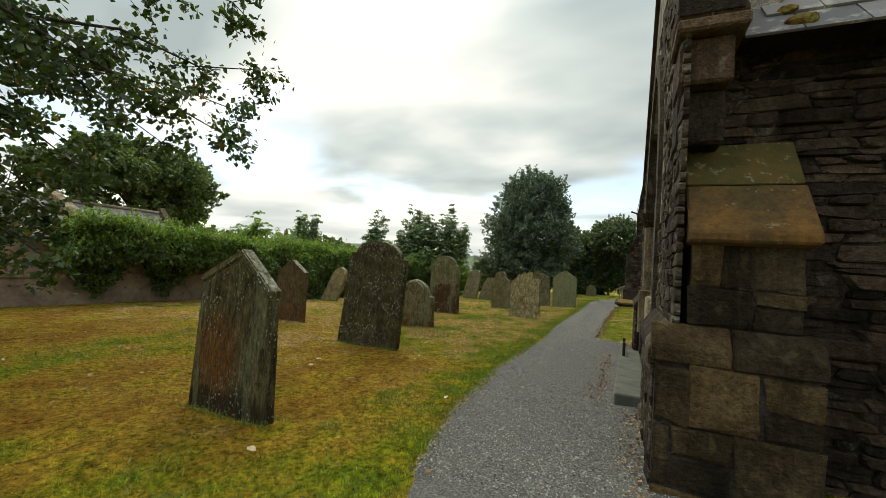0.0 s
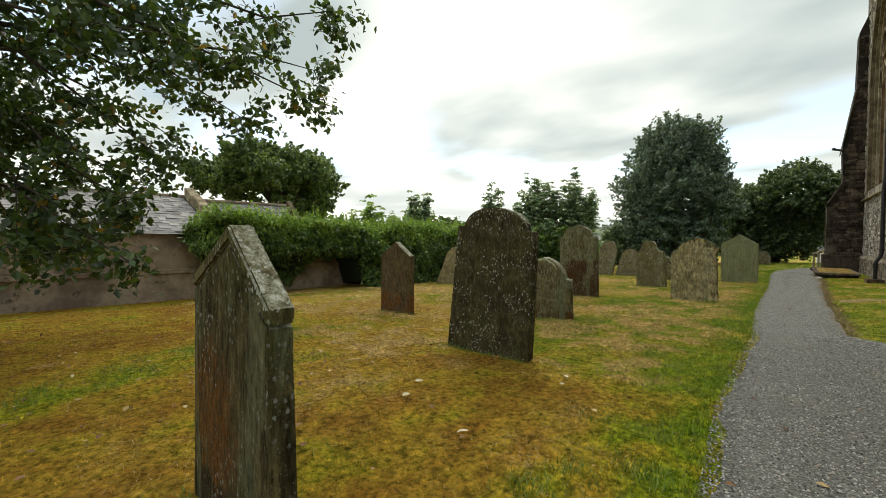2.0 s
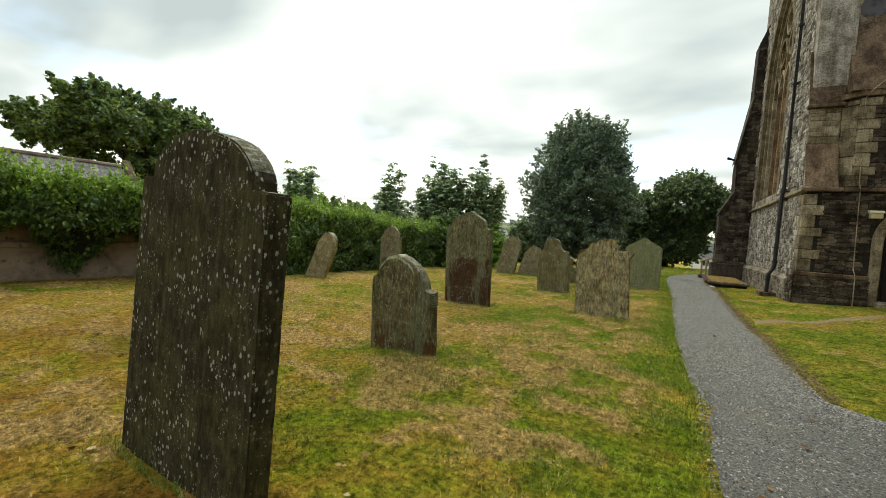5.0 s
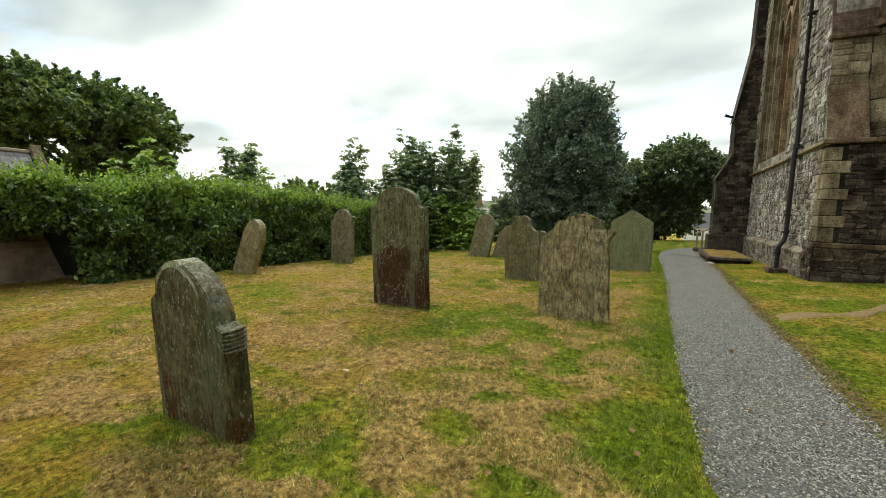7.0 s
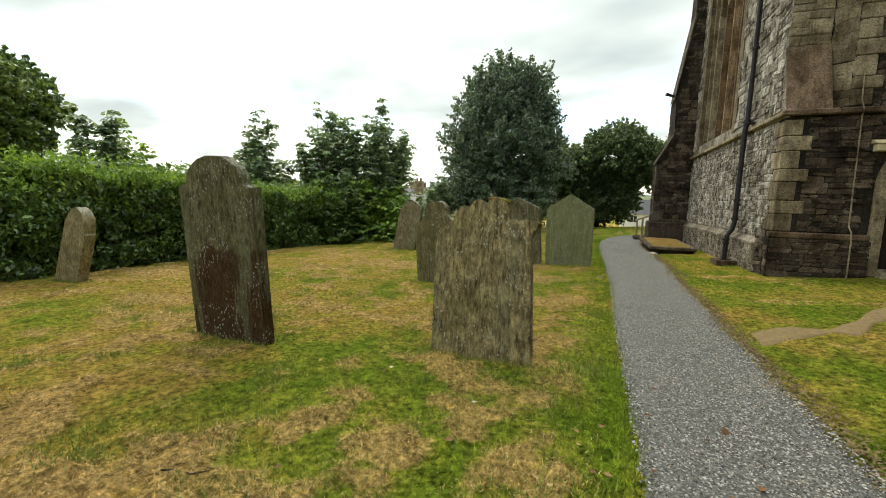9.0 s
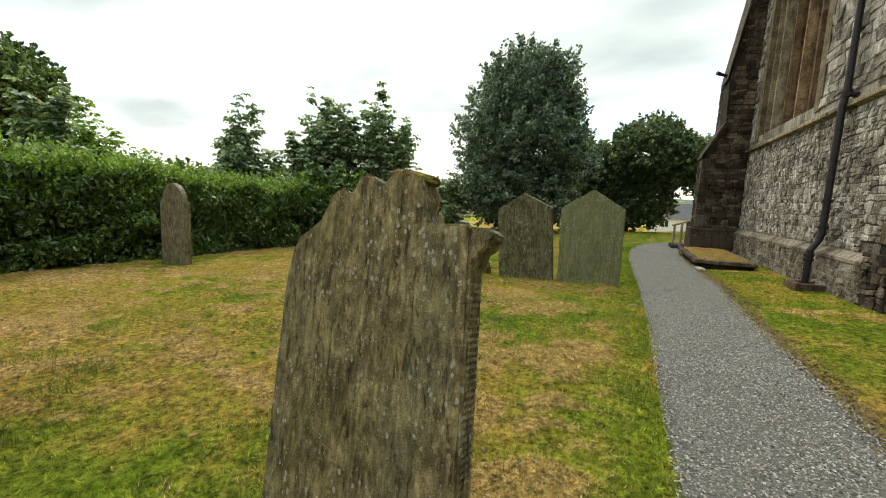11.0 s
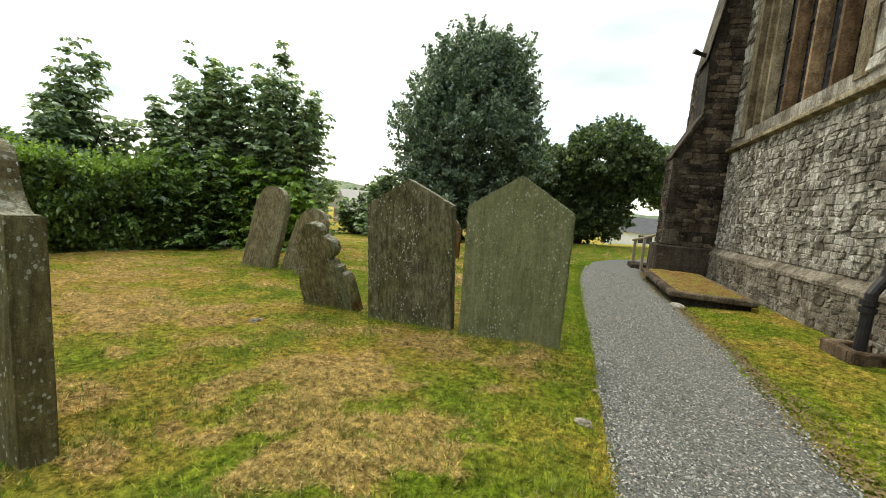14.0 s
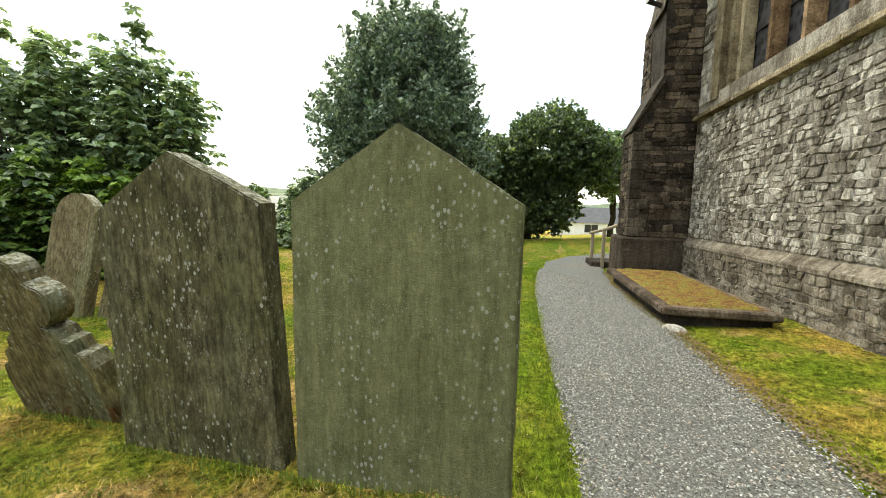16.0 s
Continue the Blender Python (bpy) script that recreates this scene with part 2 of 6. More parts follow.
def lawn_colour(n):
    """Mown grass in summer: straw where it is dry, green in moist patches, matted clippings in heaps. Returns colour."""
    def cover(name):
        a = n.nt.nodes.new("ShaderNodeAttribute")
        a.attribute_name = name
        return a.outputs["Fac"]
    fine = n.noise(19, 5, 0.75)
    mid = n.noise(3.2, 5, 0.7, distort=0.8)
    t = n.math("ADD", cover("dry"), n.math("MULTIPLY", n.math("SUBTRACT", mid, 0.5), 0.85))
    t = n.math("ADD", t, n.math("MULTIPLY", n.math("SUBTRACT", fine, 0.5), 0.4))
    n.bsdf.inputs["Specular IOR Level"].default_value = 0.06
    c = n.ramp(t, [(0.12, (0.12, 0.20, 0.010)), (0.34, (0.205, 0.245, 0.015)), (0.5, (0.29, 0.255, 0.02)), (0.68, (0.37, 0.245, 0.03)), (0.92, (0.29, 0.155, 0.022))])
    sep = n.nt.nodes.new("ShaderNodeSeparateXYZ")
    n.link(n.geo.outputs["Position"], sep.inputs[0])
    along = n.step(sep.outputs[1], 4.0, 12.0)
    c = n.mix(n.math("MULTIPLY", along, 0.55), c, n.ramp(t, [(0.12, (0.155, 0.215, 0.022)), (0.36, (0.22, 0.25, 0.04)), (0.5, (0.31, 0.27, 0.065)), (0.72, (0.41, 0.295, 0.10))]))
    mat = n.math("ADD", cover("heap"), n.math("MULTIPLY", n.math("SUBTRACT", n.noise(8, 5, 0.75, distort=1.2), 0.5), 0.9))
    c = n.mix(n.math("MULTIPLY", n.step(mat, 0.22, 0.5), 0.8), c, n.ramp(n.noise(27, 5, 0.75), [(0.34, (0.20, 0.115, 0.042)), (0.5, (0.45, 0.30, 0.115)), (0.64, (0.64, 0.46, 0.21))]))
    c = n.mix(0.9, c, n.ramp(fine, [(0.34, (0.22, 0.21, 0.17)), (0.48, (1.0, 1.0, 0.97)), (0.62, (1.75, 1.7, 1.6))]), "MULTIPLY")
    tuft = n.noise(7.5, 5, 0.7, distort=0.6)
    c = n.mix(0.8, c, n.ramp(tuft, [(0.34, (0.5, 0.5, 0.45)), (0.5, (1.0, 1.0, 1.0)), (0.66, (1.4, 1.38, 1.3))]), "MULTIPLY")
    return c


def ground_mat():
    n = Nodes("lawn", 0.95)
    c = lawn_colour(n)
    return n.done(c, n.math("ADD", n.noise(70, 4, 0.8), n.math("MULTIPLY", n.noise(13, 5, 0.75), 2.8)), 1.0, 0.06)


def blade_mat():
    n = Nodes("grass_blade", 0.7)
    c = lawn_colour(n)
    c = n.mix(1.0, c, n.ramp(n.rand(), [(0, (0.6, 0.62, 0.5)), (1, (1.5, 1.48, 1.3))]), "MULTIPLY")
    return n.done(c)


def leaf_mat(name, dark, mid, light, odd=None, share=0.03, rough=0.5):
    n = Nodes(name, rough)
    stops = [(0.0, dark), (0.55, mid), (1.0 - share, light)]
    if odd:
        stops.append((1.0, odd))
    c = n.ramp(n.geo.outputs["Random Per Island"], stops)
    c = n.mix(0.6, c, n.ramp(n.noise(1.3, 3), [(0.3, (0.6, 0.62, 0.55)), (0.7, (1.3, 1.3, 1.2))]), "MULTIPLY")
    n.bsdf.inputs["Specular IOR Level"].default_value = 0.6
    m = n.done(c)
    thin = n.nt.nodes.new("ShaderNodeBsdfTranslucent")
    n.link(n.mix(1.0, c, (1.35, 1.3, 0.75), "MULTIPLY"), thin.inputs["Color"])
    both = n.nt.nodes.new("ShaderNodeMixShader")
    both.inputs[0].default_value = 0.38
    out = n.nt.nodes["Material Output"]
    n.link(n.bsdf.outputs[0], both.inputs[1])
    n.link(thin.outputs[0], both.inputs[2])
    n.link(both.outputs[0], out.inputs["Surface"])
    return m


M = {}
M["lawn"] = ground_mat()
M["blade"] = blade_mat()


def gravel_mats():
    n = Nodes("gravel_bed", 0.95)
    c = n.ramp(n.noise(60, 4, 0.8), [(0.32, (0.05, 0.049, 0.043)), (0.5, (0.15, 0.148, 0.13)), (0.66, (0.31, 0.305, 0.275))])
    c = n.mix(n.step(n.noise(0.9, 4), 0.55, 0.75), c, n.mix(1.0, c, (1.2, 1.12, 0.95), "MULTIPLY"))
    M["gravel"] = n.done(c, n.noise(110, 3, 0.8), 1.0, 0.02)
    n = Nodes("pebble", 0.85)
    M["pebble"] = n.done(n.ramp(n.rand(), [(0, (0.05, 0.049, 0.044)), (0.5, (0.185, 0.182, 0.16)), (0.9, (0.46, 0.455, 0.41)), (1.0, (0.34, 0.25, 0.17))]))
    n = Nodes("worn_soil", 0.95)
    c = n.ramp(n.noise(14, 5, 0.7), [(0.3, (0.15, 0.105, 0.05)), (0.7, (0.25, 0.18, 0.085))])
    M["soil"] = n.done(c, n.noise(60, 4, 0.8), 0.8, 0.015)


gravel_mats()
M["rubble"] = stone_mat("grey_rubble", (0.19, 0.172, 0.15), (0.37, 0.345, 0.305), (0.60, 0.58, 0.53), 0.8, lichen_colour=(0.52, 0.50, 0.43))
M["plinthstone"] = stone_mat("worn_brown_plinth", (0.15, 0.13, 0.105), (0.24, 0.21, 0.17), (0.34, 0.305, 0.25), 0.35)
M["dark_porch_rubble"] = stone_mat("dark_porch_slate_rubble", (0.028, 0.022, 0.018), (0.056, 0.042, 0.033), (0.11, 0.082, 0.06), 0.08)
M["slate_rubble"] = stone_mat("dark_slate_rubble", (0.04, 0.032, 0.026), (0.095, 0.074, 0.057), (0.20, 0.158, 0.118), 0.18)
M["sandstone"] = stone_mat("buff_sandstone", (0.19, 0.155, 0.10), (0.34, 0.285, 0.19), (0.48, 0.41, 0.285), 0.2)
M["redstone"] = stone_mat("red_brown_sandstone", (0.11, 0.077, 0.052), (0.165, 0.118, 0.08), (0.23, 0.165, 0.11), 0.12)
# brown ashlar, its tones lowered to hold the shade of the porch roof
M["shaded_brownstone"] = stone_mat("roof_shaded_ashlar", (0.03, 0.024, 0.016), (0.062, 0.047, 0.027), (0.13, 0.09, 0.042), 0.1, lichen_colour=(0.32, 0.26, 0.12))
M["mortar"] = stone_mat("mortar", (0.27, 0.25, 0.215), (0.33, 0.305, 0.265), (0.38, 0.355, 0.31), 0.2)
M["orangestone"] = stone_mat("orange_sandstone", (0.18, 0.115, 0.065), (0.26, 0.17, 0.10), (0.36, 0.25, 0.15), 0.2)
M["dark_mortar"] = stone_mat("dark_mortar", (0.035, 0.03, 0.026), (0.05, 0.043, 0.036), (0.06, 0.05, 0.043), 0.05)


def more_mats():
    n = Nodes("mossy_slab", 0.95)
    c = n.ramp(n.noise(6, 6, 0.75), [(0.32, (0.09, 0.05, 0.02)), (0.45, (0.20, 0.10, 0.026)), (0.56, (0.22, 0.175, 0.03)), (0.68, (0.12, 0.13, 0.02))])
    c = n.mix(0.9, c, n.ramp(n.noise(35, 5, 0.75), [(0.34, (0.3, 0.3, 0.28)), (0.5, (1.0, 1.0, 1.0)), (0.64, (1.6, 1.55, 1.4))]), "MULTIPLY")
    M["moss"] = n.done(c, n.noise(60, 4, 0.8), 1.0, 0.03)
    n = Nodes("weathered_render", 0.93)
    c = n.mix(n.step(n.noise(1.1, 5, 0.65), 0.35, 0.65), (0.15, 0.11, 0.08), (0.34, 0.265, 0.20))
    c = n.mix(n.step(n.noise(4, 5, 0.7), 0.58, 0.72), c, (0.05, 0.04, 0.033))
    M["render"] = n.done(c, n.noise(20, 5, 0.7), 0.5, 0.02)
    n = Nodes("iron_paint", 0.45)
    M["iron"] = n.done(n.ramp(n.noise(8, 4), [(0.3, (0.012, 0.011, 0.012)), (0.7, (0.035, 0.03, 0.03))]), n.noise(50, 3), 0.2, 0.003)
    n = Nodes("roof_slate", 0.6)
    c = n.ramp(n.rand(), [(0, (0.09, 0.085, 0.085)), (0.6, (0.17, 0.16, 0.155)), (1, (0.28, 0.26, 0.24))])
    c = n.mix(n.step(n.noise(5, 5, 0.7), 0.55, 0.68), c, (0.34, 0.33, 0.28))
    c = n.mix(n.step(n.noise(2.2, 4, 0.7), 0.62, 0.72), c, (0.22, 0.12, 0.04))
    M["slate"] = n.done(c, n.noise(30, 4), 0.4, 0.008)
    n = Nodes("dark_glass", 0.18)
    M["glass"] = n.done(n.ramp(n.cells(7), [(0.1, (0.012, 0.013, 0.016)), (0.7, (0.05, 0.05, 0.055))]), n.noise(12, 2), 0.25, 0.01)
    n = Nodes("door_wood", 0.75)
    M["door"] = n.done(n.ramp(n.noise(3, 5, 0.6, n.where((8, 8, 0.6))), [(0.3, (0.012, 0.009, 0.007)), (0.7, (0.03, 0.022, 0.016))]), n.noise(30, 3), 0.4, 0.005)
    n = Nodes("cream_paint", 0.6)
    M["cream"] = n.done(n.ramp(n.noise(20, 4), [(0.3, (0.42, 0.36, 0.22)), (0.7, (0.56, 0.48, 0.30))]))
    n = Nodes("white_wall", 0.85)
    M["white"] = n.done(n.ramp(n.noise(1.5, 5), [(0.3, (0.66, 0.66, 0.64)), (0.7, (0.8, 0.8, 0.78))]))
    n = Nodes("pale_wood", 0.8)
    M["timber"] = n.done(n.ramp(n.noise(4, 5, 0.6, n.where((8, 8, 1))), [(0.3, (0.22, 0.17, 0.11)), (0.7, (0.36, 0.29, 0.2))]))
    n = Nodes("bark", 0.95)
    M["bark"] = n.done(n.ramp(n.noise(6, 5, 0.7, n.where((3, 3, 0.7))), [(0.3, (0.02, 0.016, 0.012)), (0.7, (0.075, 0.06, 0.045))]), n.noise(18, 4), 0.8, 0.03)
    n = Nodes("fallen_leaf", 0.8)
    M["deadleaf"] = n.done(n.ramp(n.rand(), [(0, (0.08, 0.04, 0.018)), (0.6, (0.19, 0.10, 0.04)), (0.9, (0.36, 0.25, 0.09)), (1, (0.5, 0.42, 0.3))]))
    n = Nodes("dry_thatch", 0.95)
    n.bsdf.inputs["Specular IOR Level"].default_value = 0.06
    M["thatch"] = n.done(n.ramp(n.rand(), [(0, (0.24, 0.14, 0.05)), (0.5, (0.48, 0.33, 0.125)), (1, (0.68, 0.50, 0.24))]))
    # near black, the shade deep in the hedge put into the colour; also roof decks
    n = Nodes("shade_infill", 0.95)
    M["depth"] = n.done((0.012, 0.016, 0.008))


more_mats()
M["ivy"] = leaf_mat("ivy_leaf", (0.03, 0.058, 0.018), (0.08, 0.145, 0.038), (0.20, 0.30, 0.08), rough=0.3)
M["lime"] = leaf_mat("broad_leaf", (0.018, 0.036, 0.012), (0.04, 0.075, 0.018), (0.085, 0.13, 0.03), (0.28, 0.15, 0.03), 0.03)
M["holly"] = leaf_mat("holly_leaf", (0.04, 0.075, 0.055), (0.105, 0.16, 0.12), (0.26, 0.33, 0.27), rough=0.3)
M["yew"] = leaf_mat("yew_leaf", (0.03, 0.055, 0.03), (0.08, 0.125, 0.06), (0.22, 0.29, 0.13))
M["syc"] = leaf_mat("sycamore_leaf", (0.06, 0.105, 0.062), (0.17, 0.25, 0.135), (0.36, 0.45, 0.27), (0.40, 0.45, 0.20), 0.02, rough=0.35)
M["farleaf"] = leaf_mat("far_leaf", (0.035, 0.065, 0.025), (0.095, 0.15, 0.05), (0.21, 0.29, 0.10), rough=0.35)

# ---- ground, one sheet to the horizon ----
def axis_steps(lo, hi, fine, far):
    a = list(np.arange(lo, hi + 0.01, fine))
    up, s = [hi], fine
    while up[-1] < far:
        s *= 1.5
        up.append(up[-1] + s)
    dn, s = [lo], fine
    while dn[-1] > -far:
        s *= 1.5
        dn.append(dn[-1] - s)
    return dn[:0:-1] + a + up[1:]


class Lawn:
    """How dry the grass is, where clippings lie in heaps and how the turf rises and falls, on a grid of the churchyard."""
    x0, y0, step, nx, ny = -19.0, -6.0, 0.1, 251, 431

    def __init__(self):
        self.dry, self.heap, self.rise = (np.zeros((self.ny, self.nx)) for _ in range(3))
        for j in range(self.ny):
            y = self.y0 + j * self.step
            edge = float(np.interp(y, [p[0] for p in LEFT_EDGE], [p[1] for p in LEFT_EDGE]))
            side = float(np.interp(y, [p[0] for p in RIGHT_EDGE], [p[1] for p in RIGHT_EDGE]))
            for i in range(self.nx):
                x = self.x0 + i * self.step
                off = edge - x if x < (edge + side) / 2 else x - side
                wide = noise.noise((x * 0.42, y * 0.42, 1.5))
                mid = noise.noise((x * 1.25, y * 1.0, 7.5))
                small = noise.noise((x * 3.4, y * 2.8, 3.5))
                near = math.exp(-max(0.0, off) / 0.55)
                dry = 0.53 + 0.07 * min(1.0, max(0.0, (7.0 - y) / 3.0)) + 0.26 * wide + 0.26 * mid + 0.24 * small - (0.21 if x < edge else 0.06) * near * (1 + 0.8 * mid) - 0.010 * max(0.0, y - 8)
                if x < edge:
                    dry += 0.10 * min(1.0, max(0.0, (off - 2.0) / 5.0))
                h = 0.45 * noise.noise((x * 0.8 + 9, y * 0.95, 2.5)) + 0.55 * noise.noise((x * 2.3, y * 3.0, 8.5)) + 0.45 * noise.noise((x * 5.2, y * 6.0, 6.5)) + 0.10
                h *= min(1.0, max(0.0, (off - 0.15) / 0.5)) * min(1.0, max(0.22, (y - 3.0) / 4.5))
                if x > side:
                    h *= 0.55
                h = min(1.0, max(0.0, h * 2.1)) * (1.0 - 0.35 * min(1.0, max(0.0, (y - 15) / 6)))
                self.dry[j, i], self.heap[j, i] = dry, h
                lump = noise.noise((x * 4.3, y * 4.3, 12)) + 0.6 * noise.noise((x * 8.1, y * 8.1, 4))
                self.rise[j, i] = 0.022 * noise.noise((x * 0.7, y * 0.7, 0)) + 0.007 * noise.noise((x * 3, y * 3, 5)) + (h * (0.012 + 0.085 * abs(lump)) if off > 0.1 else 0.0)

    def at(self, grid, x, y):
        def fold(q, span):
            return span - np.abs(np.mod(q, 2 * span) - span)
        u = fold((np.asarray(x) - self.x0) / self.step, self.nx - 1.001)
        v = fold((np.asarray(y) - self.y0) / self.step, self.ny - 1.001)
        i, j = u.astype(int), v.astype(int)
        f, g = u - i, v - j
        return (grid[j, i] * (1 - f) + grid[j, i + 1] * f) * (1 - g) + (grid[j + 1, i] * (1 - f) + grid[j + 1, i + 1] * f) * g

    def dress(self, me, x, y):
        """Writes the two covers onto a mesh's points."""
        for name, grid in (("dry", self.dry), ("heap", self.heap)):
            me.attributes.new(name, "FLOAT", "POINT").data.foreach_set("value", np.asarray(self.at(grid, x, y), dtype=np.float32))


LEFT_EDGE = [(-6, -0.95), (0, -1.1), (2.1, -1.33), (3.8, -1.73), (5.8, -1.96), (9.2, -2.08), (11.9, -2.31), (14.8, -2.47), (18, -2.6), (20, -2.72), (23, -2.96), (25.5, -3.12), (26.5, -3.14), (28, -3.15), (30.5, -3.0), (32, -2.4), (33.2, -1.2), (34, 1.5), (34.3, 4)]
RIGHT_EDGE = [(-6, 1.6), (0, 1.6), (2.1, 1.4), (3.8, 0.6), (5.8, 0.3), (8.9, 0.1), (9.7, -1.02), (11.2, -1.08), (13.5, -1.2), (16, -1.28), (18.6, -1.36), (20.7, -1.34), (22.5, -1.45), (25, -1.6), (28, -1.58), (30, -1.5), (31, -1.2), (31.9, 1.5), (32.1, 4)]
lawn = Lawn()


def gz_np(x, y):
    cx, cy = np.clip(x, -19.0, 3.0), np.clip(y, -8.0, 40.0)
    return 0.056 + SLOPE_X * cx + SLOPE_Y * cy + 0.03 * np.maximum(0.0, cx + 1.5) - 0.05 * np.maximum(0.0, np.minimum(y, 90.0) - 42.0)


def build_ground():
    xs, ys = np.array(axis_steps(-16, 4, 0.1, 900)), np.array(axis_steps(-2, 31, 0.1, 900))
    X, Y = (a.ravel() for a in np.meshgrid(xs, ys))
    inside = (X > -18.8) & (X < 5.8) & (Y > -5.8) & (Y < 36.8)
    Z = gz_np(X, Y) + np.where(inside, lawn.at(lawn.rise, X, Y), 0.0)
    w = len(xs)
    j, i = (a.ravel() for a in np.meshgrid(np.arange(len(ys) - 1), np.arange(w - 1), indexing="ij"))
    k = j * w + i
    ob = raw("ground", np.stack([X, Y, Z], 1), np.stack([k, k + 1, k + w + 1, k + w], 1), M["lawn"], smooth=True)
    lawn.dress(ob.data, X, Y)
    tagged(ob, "mown churchyard grass, part green and part straw-dry with matted clippings", "ground", kind="structure")


build_ground()


def edge_at(edge, s):
    """The point at share s of an edge line, by index."""
    f = s * (len(edge) - 1)
    i = min(int(f), len(edge) - 2)
    f -= i
    (ya, xa), (yb, xb) = edge[i], edge[i + 1]
    return xa + (xb - xa) * f, ya + (yb - ya) * f


def path_spot(s, r):
    ax, ay = edge_at(LEFT_EDGE, s)
    bx, by = edge_at(RIGHT_EDGE, s)
    return ax + (bx - ax) * r, ay + (by - ay) * r


def build_path():
    rows, cols, verts = 420, 12, []
    for j in range(rows):
        for i in range(cols):
            r = i / (cols - 1)
            if i in (0, cols - 1):
                r += (1 if i else -1) * (0.035 * noise.noise((j * 0.35, i, 2)) + 0.05 * noise.noise((j * 0.12, i, 5)))
            x, y = path_spot(j / (rows - 1), r)
            lift = 0.016 if 0 < i < cols - 1 else -0.03
            verts.append((x, y, gz(x, y) + 0.012 + lift + 0.012 * noise.noise((x * 0.9, y * 0.9, 3)) + 0.006 * math.sin(r * 3.1)))
    faces = [(j * cols + i, j * cols + i + 1, (j + 1) * cols + i + 1, (j + 1) * cols + i) for j in range(rows - 1) for i in range(cols - 1)]
    tagged(raw("path", verts, faces, M["gravel"], smooth=True), "grey crushed-stone gravel footpath between grass verges", "path", kind="structure")


build_path()

# ---- headstones ----
def arc(cx, cz, rx, rz, a0, a1, n):
    return [(cx + rx * math.cos(radians(a0 + (a1 - a0) * i / n)), cz + rz * math.sin(radians(a0 + (a1 - a0) * i / n))) for i in range(n + 1)]


def gable_top(w, wt, sh, h, shr=None):
    return [(-w / 2, -0.25), (w / 2, -0.25), (wt / 2, shr or sh), (0, h), (-wt / 2, sh)]


def dome_top(w, wt, sh, h, flat, drop=0.0):
    """Shoulders, a small cove, then a round dome."""
    r = wt / 2 - flat
    pts = [(-w / 2, -0.25), (w / 2, -0.25), (wt / 2, sh), (wt / 2 - flat * 0.6, sh)]
    pts += arc(0, sh + drop, r, h - sh - drop, 0, 180, 18)
    return pts + [(-wt / 2 + flat * 0.6, sh), (-wt / 2, sh)]


def ogee_top(w, sh, h):
    """A round middle with concave sides down to the shoulders."""
    pts = [(-w / 2, -0.25), (w / 2, -0.25), (w / 2, sh)]
    pts += [(w / 2 - 0.06, sh + 0.005)]
    pts += arc(w / 2 - 0.06, h - 0.16, w * 0.19, h - 0.16 - sh, 270, 180, 6)[1:]
    pts += arc(0, h - 0.16, w * 0.245, 0.16, 10, 170, 10)
    pts += arc(-w / 2 + 0.06, h - 0.16, w * 0.19, h - 0.16 - sh, 0, -90, 6)
    return pts + [(-w / 2, sh)]


def worn(outline, seed, amount=0.006, step=0.07):
    """Adds points along the outline and wears it unevenly."""
    out = []
    n = len(outline)
    for i in range(n):
        (ax, az), (bx, bz) = outline[i], outline[(i + 1) % n]
        k = max(1, int(math.hypot(bx - ax, bz - az) / step))
        for j in range(k):
            x, z = ax + (bx - ax) * j / k, az + (bz - az) * j / k
            a = amount * (1.6 if j == 0 else 1)
            out.append((x + a * noise.noise((x * 9, z * 9, seed)), z + a * noise.noise((x * 9, z * 9, seed + 40))))
    return out


def headstone(outline, x, y, thick, material, label, roll=0, lean=0, yaw=0, wear=0.006, group="headstones"):
    """A standing slab; its face is at y and looks along -y."""
    bm = bmesh.new()
    prism(bm, worn(outline, x * 3.7), "y", 0, thick)
    sharp = [e for e in bm.edges if abs(e.calc_face_angle(0)) > 1.2]
    bmesh.ops.bevel(bm, geom=sharp, offset=0.009, segments=2, affect="EDGES")
    ob = part("headstone", bm, material, None, label)
    ob.matrix_basis = pose(x, y, gz(x, y + thick / 2), lean, roll, yaw)
    return tagged(ob, label, "gravestone", group)


GREY, DARK = (0.115, 0.098, 0.072), (0.05, 0.043, 0.032)
LICHEN = (0.34, 0.34, 0.29)
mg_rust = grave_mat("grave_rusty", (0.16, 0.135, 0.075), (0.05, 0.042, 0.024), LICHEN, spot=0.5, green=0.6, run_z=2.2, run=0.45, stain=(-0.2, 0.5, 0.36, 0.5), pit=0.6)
mg_cope = grave_mat("grave_coping", (0.17, 0.145, 0.085), (0.06, 0.05, 0.03), (0.46, 0.46, 0.40), spot=0.8, green=0.5, mott=1.0, run_z=5)
mg_slate = grave_mat("grave_slate", (0.215, 0.2, 0.14), (0.085, 0.078, 0.054), (0.44, 0.44, 0.38), spot=0.8, green=0.4, run=0.25, pit=0.35)
mg_dark = grave_mat("grave_dark", (0.085, 0.072, 0.044), (0.036, 0.03, 0.02), (0.42, 0.42, 0.35), spot=1.0, green=0.35)
mg_brown = grave_mat("grave_brown", (0.15, 0.105, 0.066), (0.075, 0.052, 0.034), LICHEN, rust=0.5, spot=0.2, green=0.3)
mg_flaked = grave_mat("grave_flaked", (0.24, 0.225, 0.15), (0.115, 0.108, 0.068), (0.40, 0.42, 0.34), rust=1.0, spot=0.8, green=0.4, run=0.55, bare=(0.066, 0.028, 0.016), solid=1.0, pit=0.5)
mg_pale = grave_mat("grave_pale", (0.23, 0.195, 0.14), (0.12, 0.10, 0.07), (0.36, 0.36, 0.31), spot=0.55, green=0.3, run=0.5)
